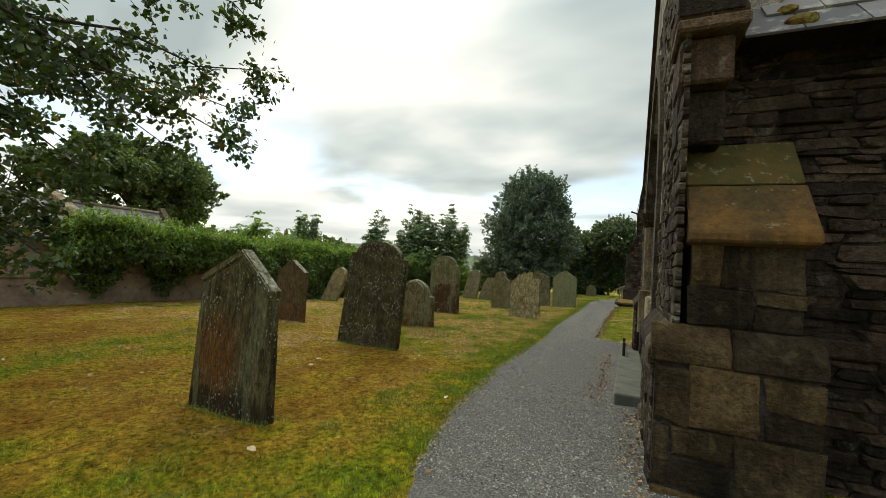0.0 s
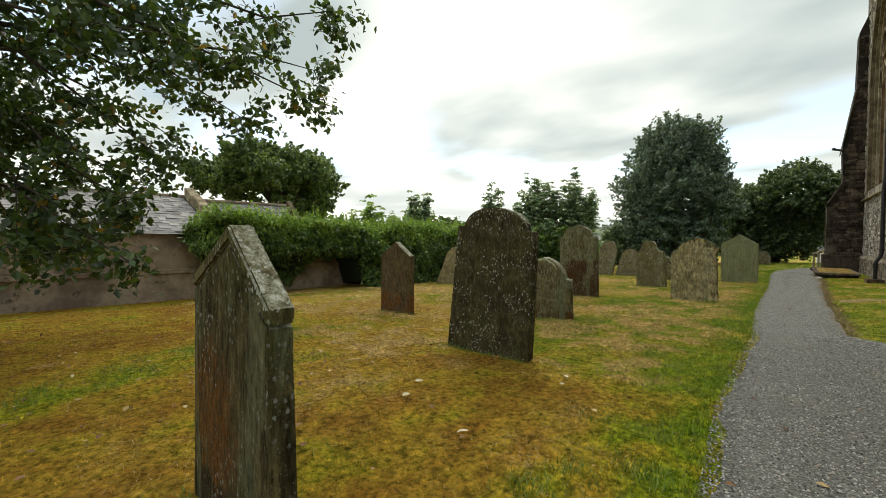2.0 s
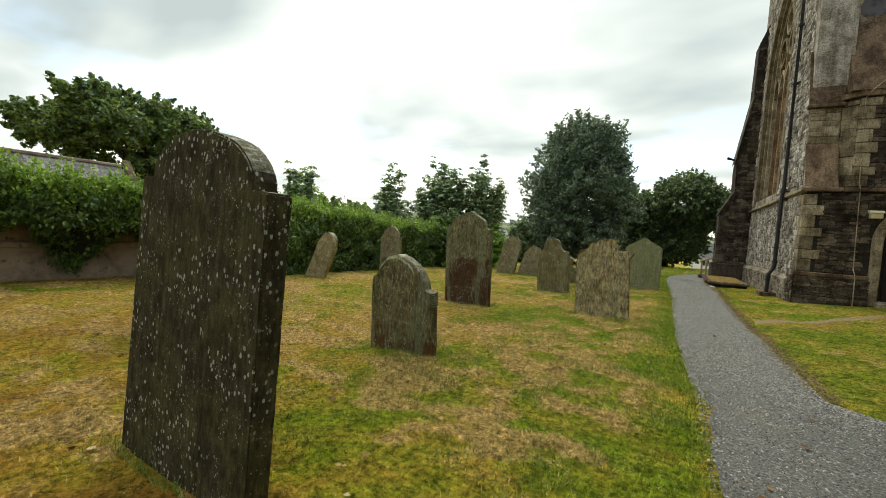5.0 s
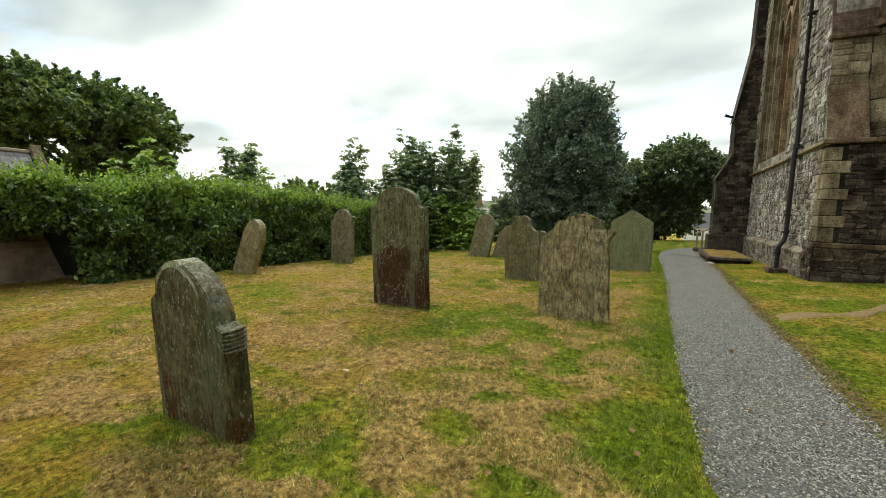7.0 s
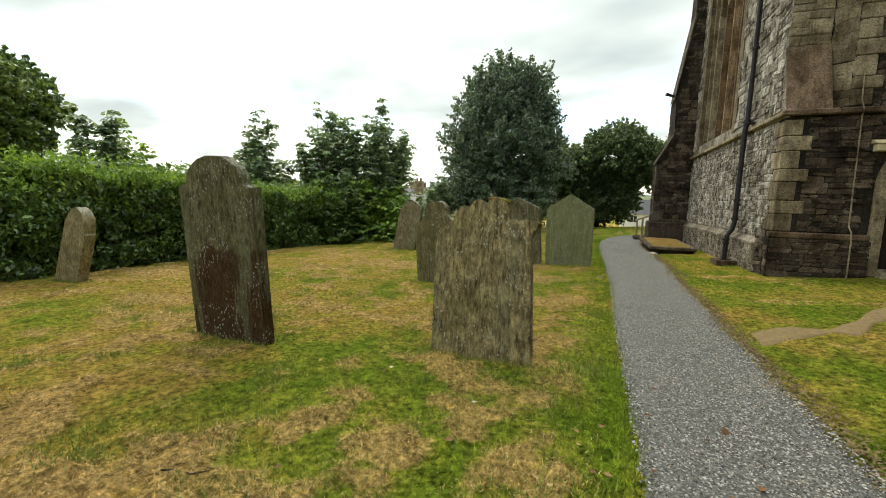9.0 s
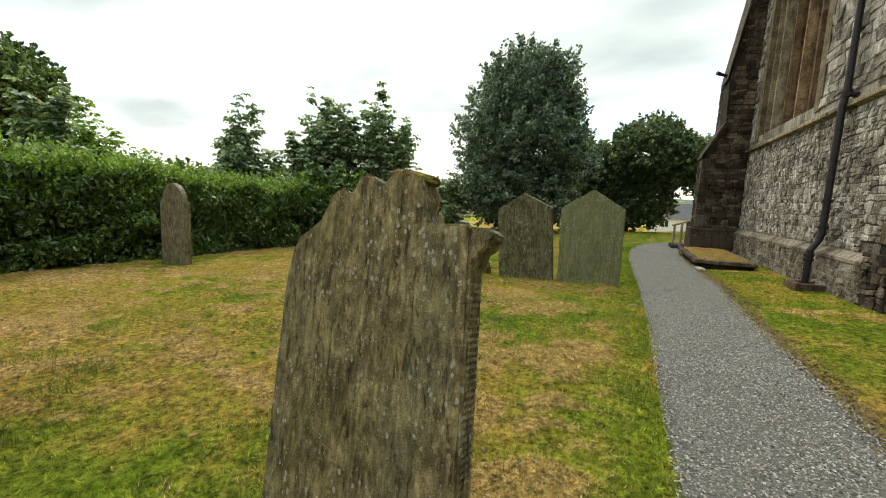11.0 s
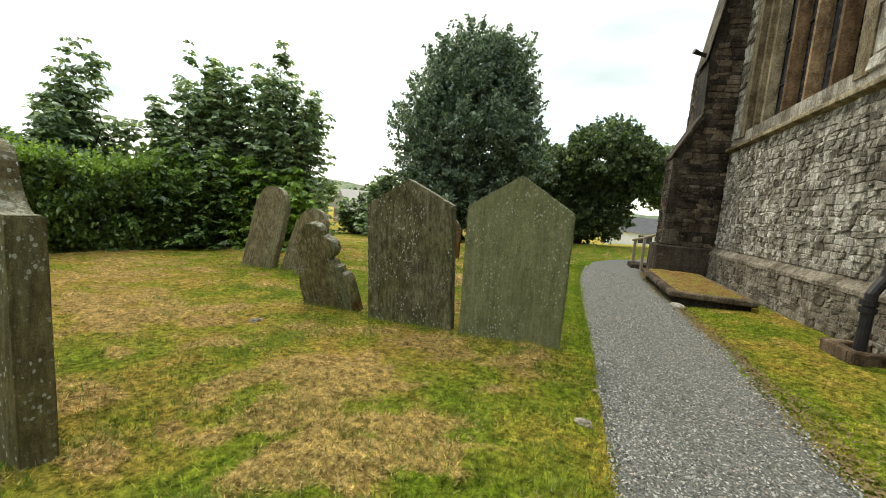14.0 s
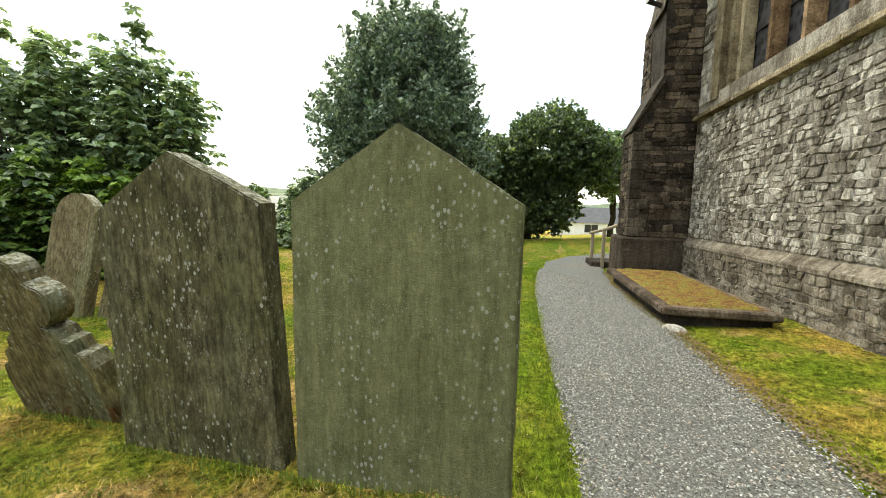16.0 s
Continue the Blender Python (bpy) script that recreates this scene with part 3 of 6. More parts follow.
mg_cream = grave_mat("grave_cream", (0.36, 0.30, 0.20), (0.2, 0.165, 0.105), (0.44, 0.43, 0.36), spot=0.4, green=0.3, run=0.3)
mg_run = grave_mat("grave_streaked", (0.27, 0.24, 0.15), (0.12, 0.10, 0.062), (0.40, 0.42, 0.34), rust=0.2, spot=0.55, green=0.45, run=0.85, pit=0.35)
mg_bark = grave_mat("grave_rough", (0.40, 0.33, 0.205), (0.17, 0.135, 0.08), (0.46, 0.43, 0.32), spot=1.0, green=0.45, mott=1.0, run=0.35, run_z=7, pit=0.6)
mg_olive = grave_mat("grave_olive", (0.20, 0.175, 0.105), (0.105, 0.09, 0.054), (0.46, 0.46, 0.40), spot=0.75, green=0.35, run=0.25, mott=0.6, run_z=1.8)
mg_green = grave_mat("grave_greenish", (0.225, 0.235, 0.145), (0.155, 0.165, 0.10), (0.40, 0.42, 0.36), spot=0.5, green=0.2, mott=0.35, run_z=1.3)

def coped_headstone():
    """The nearest stone: a body with a separate gabled coping."""
    H = thing("headstone", pose(-3.37, 2.445, gz(-3.37, 2.5)), "tall weathered headstone with pointed lichened coping and rusty stains", "gravestone", "headstones")
    bm = bmesh.new()
    prism(bm, worn([(-0.545, -0.25), (0.545, -0.25), (0.48, 1.085), (0.06, 1.43), (-0.48, 1.165)], 3.0), "y", 0, 0.108)
    bmesh.ops.bevel(bm, geom=[e for e in bm.edges if abs(e.calc_face_angle(0)) > 1.2], offset=0.009, segments=2, affect="EDGES")
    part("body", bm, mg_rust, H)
    bm = bmesh.new()
    prism(bm, worn([(0.485, 1.09), (0.49, 1.165), (0.06, 1.515), (-0.49, 1.245), (-0.485, 1.17), (0.06, 1.435)], 9.0, 0.005), "y", -0.006, 0.114)
    bmesh.ops.bevel(bm, geom=[e for e in bm.edges if abs(e.calc_face_angle(0)) > 1.2], offset=0.012, segments=2, affect="EDGES")
    part("coping", bm, mg_cope, H, "weathered coping, pale with lichen on top")


coped_headstone()
headstone(dome_top(1.33, 1.2, 1.66, 1.93, 0.11, 0.0), -4.53, 5.98, 0.13, mg_dark, "large dark headstone with rounded top, covered in white lichen specks", roll=4.6, lean=0)
headstone(gable_top(1.0, 0.96, 1.3, 1.6), -8.2, 7.5, 0.14, mg_brown, "brown sandstone headstone with a pointed top", roll=0.5)


def broken_headstone():
    """A thick short stone with a worn, lichened crest and the stub of a ribbed scroll on one shoulder."""
    pts = [(-0.47, -0.25), (0.46, -0.25), (0.445, 0.55), (0.44, 0.80), (0.36, 0.83), (0.33, 0.92), (0.27, 1.03), (0.17, 1.12), (0.05, 1.185), (-0.08, 1.2), (-0.2, 1.175), (-0.3, 1.13), (-0.345, 1.05), (-0.36, 0.96), (-0.44, 0.90), (-0.455, 0.80)]
    H = headstone(pts, -5.15, 8.8, 0.15, mg_run, "short thick headstone with a broken crest, pale lichen and green runs", lean=4)
    for k in range(6):
        bm = bmesh.new()
        z = 0.80 - 0.027 * k
        tube(bm, [(0.43, -0.006, z), (0.452, 0.03, z), (0.452, 0.12, z), (0.43, 0.156, z)], [0.009, 0.014, 0.014, 0.009], 7)
        part("scroll_rib", bm, mg_run, H)
    bm = bmesh.new()
    crest = arc(-0.07, 0.9, 0.30, 0.302, 20, 150, 14)
    prism(bm, worn(crest + [(p * 0.96 - 0.003, q - 0.05) for p, q in crest[::-1]], 5.0, 0.008, 0.05), "y", -0.004, 0.154)
    bmesh.ops.bevel(bm, geom=[e for e in bm.edges if abs(e.calc_face_angle(0)) > 1.2], offset=0.008, segments=2, affect="EDGES")
    part("lichen_crust", bm, mg_crust, H, "pale grey-green lichen crust")


mg_crust = grave_mat("lichen_crust", (0.52, 0.55, 0.43), (0.33, 0.36, 0.26), (0.64, 0.66, 0.58), spot=0.8, green=0.25, mott=0.8, run_z=14)
broken_headstone()
headstone(dome_top(1.1, 1.1, 1.7, 2.02, 0.13, 0.04), -6.4, 12.79, 0.13, mg_flaked, "tall headstone with round top, flaked to bare red-brown below", roll=0.3, lean=4.5)
def scrolled_headstone():
    """A worn stone with a lobed top and a moulded scroll at one shoulder."""
    x, y, w, sh, h = -3.65, 13.27, 1.02, 1.31, 1.57
    pts = [(-w / 2, -0.25), (w / 2, -0.25), (w / 2, sh - 0.04), (w / 2 - 0.02, sh + 0.03), (0.36, sh + 0.03), (0.30, sh + 0.05)]
    pts += arc(0.17, h - 0.12, 0.125, 0.135, -20, 150, 9)
    pts += [(0.04, h - 0.06)] + arc(-0.03, h - 0.07, 0.07, 0.085, 10, 170, 6)
    pts += [(-0.105, h - 0.055)] + arc(-0.18, h - 0.12, 0.085, 0.08, 40, 175, 6)
    pts += [(-0.30, h - 0.18), (-0.36, h - 0.22), (-0.43, sh + 0.0), (-0.47, sh - 0.06), (-0.5, sh - 0.17)]
    H = headstone(pts, x, y, 0.12, mg_bark, "rough lichened headstone leaning back, with lobed top and scrolled shoulder", roll=-6, lean=-12.5, yaw=-4)
    curl = [(0.36, sh + 0.035), (0.575, sh + 0.012), (0.60, sh - 0.010), (0.595, sh - 0.030), (0.57, sh - 0.04), (0.575, sh - 0.055), (0.56, sh - 0.07), (0.54, sh - 0.08), (0.535, sh - 0.10), (0.52, sh - 0.125), (0.505, sh - 0.145), (0.36, sh - 0.165)]
    bm = bmesh.new()
    prism(bm, worn(curl, 2.0, 0.004, 0.03), "y", 0.012, 0.124)
    bmesh.ops.bevel(bm, geom=[e for e in bm.edges if abs(e.calc_face_angle(0)) > 1.2], offset=0.006, segments=2, affect="EDGES")
    part("scroll_moulding", bm, mg_bark, H, "carved scroll moulding, green below")
    # horizontal chisel ridges down the side
    ridges = [(w / 2 - 0.03, 0.02)] + [(w / 2 + (0.006 if k % 2 else 0.001), 0.02 + 0.0125 * k) for k in range(90)] + [(w / 2 - 0.03, 1.14)]
    bm = bmesh.new()
    prism(bm, ridges, "y", 0.016, 0.104)
    part("tooled_side", bm, mg_bark, H)
    bm = bmesh.new()
    bmesh.ops.create_icosphere(bm, subdivisions=3, radius=1)
    for v in bm.verts:
        d = 1 + 0.25 * noise.noise(v.co * 4)
        v.co = Vector((v.co.x * 0.13 * d, v.co.y * 0.062, v.co.z * 0.032 * d))
    m = part("moss_cushion", bm, M["moss"], H, "cushion of yellow-green moss")
    m.matrix_basis = pose(0.19, 0.06, h - 0.012, 0, 14, 0)


scrolled_headstone()
headstone(dome_top(0.78, 0.74, 1.3, 1.7, 0.05, 0.03), -13.05, 14.2, 0.2, mg_cream, "pale rounded headstone leaning sharply to one side", roll=25)
headstone(dome_top(1.0, 1.0, 1.5, 1.92, 0.1, 0.0), -12.72, 17.8, 0.13, mg_pale, "tall grey-brown headstone with a rounded shouldered top by the hedge", roll=0)
headstone(ogee_top(0.94, 1.2, 1.6), -5.66, 16.85, 0.15, mg_olive, "olive-grey leaning headstone with an arched top, swept shoulders and white lichen", roll=-4.5, yaw=-3)
headstone(gable_top(1.1, 1.1, 1.42, 1.72), -4.8, 20.12, 0.13, mg_slate, "grey slate headstone with pointed top and lichen dots", roll=-4, lean=1)
headstone(gable_top(1.1, 1.13, 1.42, 1.78), -3.6, 20.1, 0.12, mg_green, "wide greenish slate headstone with a pointed top beside the path", roll=-0.5)
headstone(dome_top(0.86, 0.84, 1.42, 1.78, 0.05, 0.0), -9.55, 22.4, 0.15, mg_pale, "grey round-topped headstone leaning", roll=9, lean=-5)
headstone(dome_top(0.84, 0.8, 1.0, 1.36, 0.06, 0.0), -8.55, 22.5, 0.15, mg_pale, "pale worn headstone leaning with a humped top", roll=14, lean=-5)
headstone(gable_top(0.6, 0.6, 0.3, 0.45), -7.95, 22.1, 0.18, mg_pale, "low broken headstone stump", roll=8)
headstone(dome_top(0.75, 0.75, 0.95, 1.25, 0.06), -7.2, 27.7, 0.13, mg_brown, "small brown headstone at the back of the row")
headstone(dome_top(0.8, 0.8, 0.7, 0.95, 0.08), -4.45, 37.5, 0.14, mg_pale, "small pale headstone far along the path")


def cross_stone():
    """A stubby headstone ending in three round lobes above stepped shoulders."""
    pts = [(-0.43, -0.25), (0.43, -0.25), (0.41, 0.36), (0.38, 0.45), (0.32, 0.47), (0.31, 0.55), (0.24, 0.58), (0.22, 0.64), (0.15, 0.68)]
    pts += arc(0.16, 0.82, 0.15, 0.14, -70, 75, 6) + arc(0, 1.0, 0.17, 0.17, -5, 185, 9) + arc(-0.16, 0.82, 0.15, 0.14, 105, 250, 6)
    pts += [(-0.15, 0.68), (-0.22, 0.64), (-0.24, 0.58), (-0.31, 0.55), (-0.32, 0.47), (-0.38, 0.45), (-0.41, 0.36)]
    headstone(pts, -6.05, 20.3, 0.15, mg_run, "small mossy headstone carved as a lobed cross with stepped shoulders", roll=-11, lean=13)


cross_stone()

# ---- masonry ----
def unit_stone(seed):
    """A rough block: 1 wide, 1 high, 1 proud, with a worn front edge."""
    r = random.Random(seed)
    def ring(y, k):
        return [(sx * k + r.uniform(-0.075, 0.075), y + r.uniform(-0.08, 0.08) * (y > 0.3), sz * k + r.uniform(-0.1, 0.1)) for sx, sz in ((-0.5, -0.5), (0.5, -0.5), (0.5, 0.5), (-0.5, 0.5))]
    v = ring(-0.6, 0.985) + ring(0.55, 0.985) + ring(1.0, 0.84)
    f = [(8, 9, 10, 11)]
    for b in (0, 4):
        for i in range(4):
            j = (i + 1) % 4
            f.append((b + i, b + j, b + 4 + j, b + 4 + i))
    f = [q[::-1] for q in f]
    return v, f


UNIT = [unit_stone(s) for s in range(14)]


def stone_meshes(material):
    out = []
    for v, f in UNIT:
        me = bpy.data.meshes.new("stone")
        me.from_pydata(v, [], f)
        me.materials.append(material)
        me.update()
        out.append(me)
    return out


BLOCKS = {}


def lay(parent, m, width, z0, z1, material, hs=(0.10, 0.2), ws=(0.15, 0.42), proud=(0.015, 0.04), skip=None, singles=300, gap=0.012, seed=1, name="stone", tilt=1.2, near=0.0):
    """Lays rough courses on the plane m (x along the wall, y out of it). The pieces nearest to 'near' along the wall are objects, the rest one mesh."""
    r = random.Random(seed)
    todo = []
    z = z0
    while z < z1 - 0.04:
        h = min(r.uniform(*hs), z1 - z)
        if z1 - z - h < 0.05:
            h = z1 - z
        a = 0.0
        while a < width - 0.03:
            w = min(r.uniform(*ws), width - a)
            if width - a - w < 0.08:
                w = width - a
            parts_of = [(z, h)]
            if h > 0.13 and r.random() < 0.4:
                s = r.uniform(0.35, 0.65)
                parts_of = [(z, h * s), (z + h * s, h * (1 - s))]
            for zz, hh in parts_of:
                ca, cz = a + w / 2, zz + hh / 2
                if not (skip and skip(ca, cz, w / 2, hh / 2)):
                    t = m @ Matrix.LocRotScale((ca, 0, cz), Euler((0, radians(r.uniform(-tilt, tilt)), 0)), (max(w - gap, 0.02), r.uniform(*proud), max(hh - gap, 0.02)))
                    todo.append((abs(ca - near), r.randrange(len(UNIT)), t))
            a += w
        z += h
    todo.sort(key=lambda q: q[0])
    key = material.name
    if key not in BLOCKS:
        BLOCKS[key] = stone_meshes(material)
    for _, k, t in todo[:singles]:
        ob = new(name, BLOCKS[key][k])
        ob.parent = parent
        ob.matrix_basis = t
    rest = todo[singles:]
    if rest:
        V, F = [], []
        for _, k, t in rest:
            o = len(V)
            V += [tuple(t @ Vector(p)) for p in UNIT[k][0]]
            F += [tuple(i + o for i in q) for q in UNIT[k][1]]
        tagged(raw("stonework", V, F, material, parent), kind="stuff")


def rubble(parent, m, width, z0, z1, material, size=(0.2, 0.12), proud=(0.006, 0.045), skip=None, singles=300, gap=0.006, seed=1, near=0.0):
    """Random rubble: uneven stones with cut corners in wandering courses. Pieces nearest to 'near' are objects, the rest one mesh."""
    r = random.Random(seed)
    levels, z = [], z0
    while z < z1 - size[1] * 0.6:
        levels.append(z)
        z += size[1] * r.uniform(0.6, 1.5)
    levels.append(z1)
    amp = size[1] * 0.36
    def level(k, a):
        return levels[k] + (amp * noise.noise((a * 2.6, k * 3.7, seed)) + amp * 0.7 * noise.noise((a * 8, k * 5.1, seed)) if 0 < k < len(levels) - 1 else 0)
    todo = []
    for k in range(len(levels) - 1):
        a, slant = 0.0, 0.0
        while a < width - 0.02:
            w = size[0] * r.choice((0.5, 0.7, 0.85, 1.0, 1.2, 1.5)) * r.uniform(0.85, 1.15)
            if width - a - w < size[0] * 0.4:
                w = width - a
            nxt = r.uniform(-0.035, 0.035) if a + w < width - 0.01 else 0.0
            ql, qr = (a - slant, a + slant), (a + w - nxt, a + w + nxt)
            quads = [((ql[0], level(k, a)), (qr[0], level(k, a + w)), (qr[1], level(k + 1, a + w)), (ql[1], level(k + 1, a)))]
            hh = quads[0][3][1] - quads[0][0][1]
            if hh > size[1] * 1.05 and r.random() < 0.35:
                s, t = r.uniform(0.35, 0.65), r.uniform(0.35, 0.65)
                A, B, C_, D = quads[0]
                L_ = (A[0] + (D[0] - A[0]) * s, A[1] + (D[1] - A[1]) * s)
                R_ = (B[0] + (C_[0] - B[0]) * t, B[1] + (C_[1] - B[1]) * t)
                quads = [(A, B, R_, L_), (L_, R_, C_, D)]
            for q in quads:
                ca, cz = sum(p[0] for p in q) / 4, sum(p[1] for p in q) / 4
                if skip and skip(ca, cz, w / 2, hh / 2):
                    continue
                out = []
                for j in range(4):
                    p, n0, n1 = Vector(q[j]), Vector(q[j - 1]), Vector(q[(j + 1) % 4])
                    for o in (n0, n1):
                        e = o - p
                        l = e.length or 1
                        p2 = p + e / l * min(l * 0.3, r.uniform(0.008, 0.035))
                        d = Vector((ca, cz)) - p2
                        out.append(p2 + d / (d.length or 1) * (gap + r.uniform(0, 0.004)))
                h = r.uniform(*proud)
                V = [(p.x, -0.03, p.y) for p in out]
                V += [(p.x, h * r.uniform(0.35, 0.75), p.y) for p in out]
                tip, lean = r.uniform(-0.12, 0.12), r.uniform(-0.12, 0.12)
                for p in out:
                    d = Vector((ca, cz)) - p
                    p3 = p + d * r.uniform(0.12, 0.24)
                    V.append((p3.x, h + (p3.x - ca) * tip + (p3.y - cz) * lean, p3.y))
                F = [tuple(range(23, 15, -1))]
                for base in (0, 8):
                    for j in range(8):
                        n_ = (j + 1) % 8
                        F.append((base + j, base + 8 + j, base + 8 + n_, base + n_))
                todo.append((abs(ca - near), V, F))
            a += w
            slant = nxt
    todo.sort(key=lambda q: q[0])
    for _, V, F in todo[:singles]:
        ob = raw("stone", V, F, material, parent)
        ob.matrix_basis = m
    BV, BF = [], []
    for _, V, F in todo[singles:]:
        o = len(BV)
        BV += V
        BF += [tuple(i + o for i in q) for q in F]
    if BV:
        ob = raw("stonework", BV, BF, material, parent)
        ob.matrix_basis = m
        tagged(ob, kind="stuff")


def west(u, v):
    return Matrix(((0, -1, 0, u), (1, 0, 0, v), (0, 0, 1, 0), (0, 0, 0, 1)))


def south(u, v):
    """Runs from u towards -u."""
    return Matrix(((-1, 0, 0, u), (0, -1, 0, v), (0, 0, 1, 0), (0, 0, 0, 1)))


def arch(c, half, spring, apex, n=12):
    """A pointed arch from its left foot to its right foot."""
    rise = apex - spring
    R = (half * half + rise * rise) / (2 * half)
    top = math.asin(min(1, rise / R))
    if rise > R:
        left = [(c - half * math.cos(math.pi / 2 * i / n), spring + rise * math.sin(math.pi / 2 * i / n)) for i in range(n + 1)]
    else:
        left = [(c - half + R - R * math.cos(top * i / n), spring + R * math.sin(top * i / n)) for i in range(n + 1)]
    return left + [(2 * c - p, q) for p, q in left[-2::-1]]


def holed(parent, axis, lo, hi, base, top, c, half, sill, spring, apex, a, b, material, name="wall"):
    """A wall with a pointed opening, as two halves that meet above and below it."""
    pts = arch(c, half, spring, apex)
    n = len(pts) // 2
    for side in (0, 1):
        if side == 0:
            line = [(lo, base), (c, base), (c, sill), (c - half, sill)] + pts[:n + 1] + [(c, top), (lo, top)]
        else:
            line = [(hi, base), (c, base), (c, sill), (c + half, sill)] + pts[:n - 1:-1] + [(c, top), (hi, top)]
        bm = bmesh.new()
        prism(bm, line, axis, a, b)
        part(name, bm, material, parent)


def ribbon(points, wide, axis, a, b, material, parent, name, label=""):
    """A bar of square section that follows a line in a wall's plane."""
    bm = bmesh.new()
    n = len(points)
    inner, outer = [], []
    for i, (p, q) in enumerate(points):
        p0, q0 = points[max(i - 1, 0)]
        p1, q1 = points[min(i + 1, n - 1)]
        l = math.hypot(p1 - p0, q1 - q0) or 1
        nx, nz = -(q1 - q0) / l, (p1 - p0) / l
        inner.append((p - nx * wide / 2, q - nz * wide / 2))
        outer.append((p + nx * wide / 2, q + nz * wide / 2))
    for i in range(n - 1):
        prism_quad(bm, (inner[i], inner[i + 1], outer[i + 1], outer[i]), axis, a, b)
    bmesh.ops.remove_doubles(bm, verts=bm.verts, dist=0.0005)
    bmesh.ops.recalc_face_normals(bm, faces=bm.faces)
    return part(name, bm, material, parent, label)


def prism_quad(bm, q, axis, a, b):
    put = (lambda p, s: (s, p[0], p[1])) if axis == "x" else (lambda p, s: (p[0], s, p[1]))
    lo = [bm.verts.new(put(p, a)) for p in q]
    hi = [bm.verts.new(put(p, b)) for p in q]
    bm.faces.new(lo)
    bm.faces.new(hi)
    for i in range(4):
        bm.faces.new((lo[i], lo[(i + 1) % 4], hi[(i + 1) % 4], hi[i]))


def slab_part(name, parent, material, x0, x1, y0, y1, z0, z1, bevel=0.012, label=""):
    bm = bmesh.new()
    box(bm, x0, x1, y0, y1, z0, z1, bevel)
    return part(name, bm, material, parent, label)


def profile_part(name, parent, material, outline, axis, a, b, bevel=0.0, label=""):
    bm = bmesh.new()
    prism(bm, outline, axis, a, b)
    if bevel:
        bmesh.ops.bevel(bm, geom=list(bm.edges), offset=bevel, segments=1, affect="EDGES")
    return part(name, bm, material, parent, label)


def cap_mats():
    M["slate_mix"] = stone_mat("lichened_brown_rubble", (0.04, 0.032, 0.024), (0.085, 0.068, 0.05), (0.15, 0.125, 0.095), 0.3)
    M["brown_dress"] = stone_mat("grey_brown_dressings", (0.06, 0.05, 0.04), (0.10, 0.085, 0.068), (0.14, 0.12, 0.095), 0.15)
    M["sandstone_brown"] = stone_mat("brown_sandstone", (0.10, 0.068, 0.045), (0.12, 0.082, 0.055), (0.15, 0.105, 0.07), 0.25)
    n = Nodes("mossy_cap", 0.92)
    c = n.ramp(n.noise(3.0, 6, 0.7), [(0.3, (0.06, 0.048, 0.018)), (0.5, (0.095, 0.058, 0.022)), (0.7, (0.18, 0.09, 0.022))])
    c = n.mix(0.8, c, n.ramp(n.noise(22, 5, 0.75), [(0.3, (0.5, 0.5, 0.5)), (0.7, (1.4, 1.4, 1.3))]), "MULTIPLY")
    c = n.mix(n.math("MULTIPLY", n.step(n.noise(21, 4, 0.7), 0.62, 0.7), 0.7), c, (0.22, 0.2, 0.11))
    M["capmoss"] = n.done(c, n.noise(50, 4, 0.8), 0.6, 0.015)
    n = Nodes("green_cap", 0.94)
    c = n.ramp(n.noise(4.0, 6, 0.7), [(0.3, (0.045, 0.042, 0.013)), (0.5, (0.085, 0.072, 0.02)), (0.7, (0.14, 0.085, 0.024))])
    c = n.mix(n.math("MULTIPLY", n.step(n.noise(17, 4, 0.7), 0.57, 0.66), 0.7), c, (0.24, 0.25, 0.17))
    M["capgreen"] = n.done(c, n.noise(50, 4, 0.8), 0.8, 0.02)
    M["pale_stone"] = stone_mat("pale_fieldstone", (0.3, 0.27, 0.21), (0.34, 0.31, 0.25), (0.4, 0.37, 0.3), 0.4)
    n = Nodes("worn_step", 0.8)
    c = n.ramp(n.noise(5, 5, 0.7), [(0.3, (0.065, 0.068, 0.052)), (0.7, (0.14, 0.145, 0.115))])
    M["slabstone"] = n.done(c, n.noise(40, 4, 0.7), 0.4, 0.01)


cap_mats()

# ---- the church beside the path ----
CH = pose(0.3, 19.6, 0, 0, 0, 2.7)
PO = pose(0.15, 2.9, 0, 0, 0, 2.7)


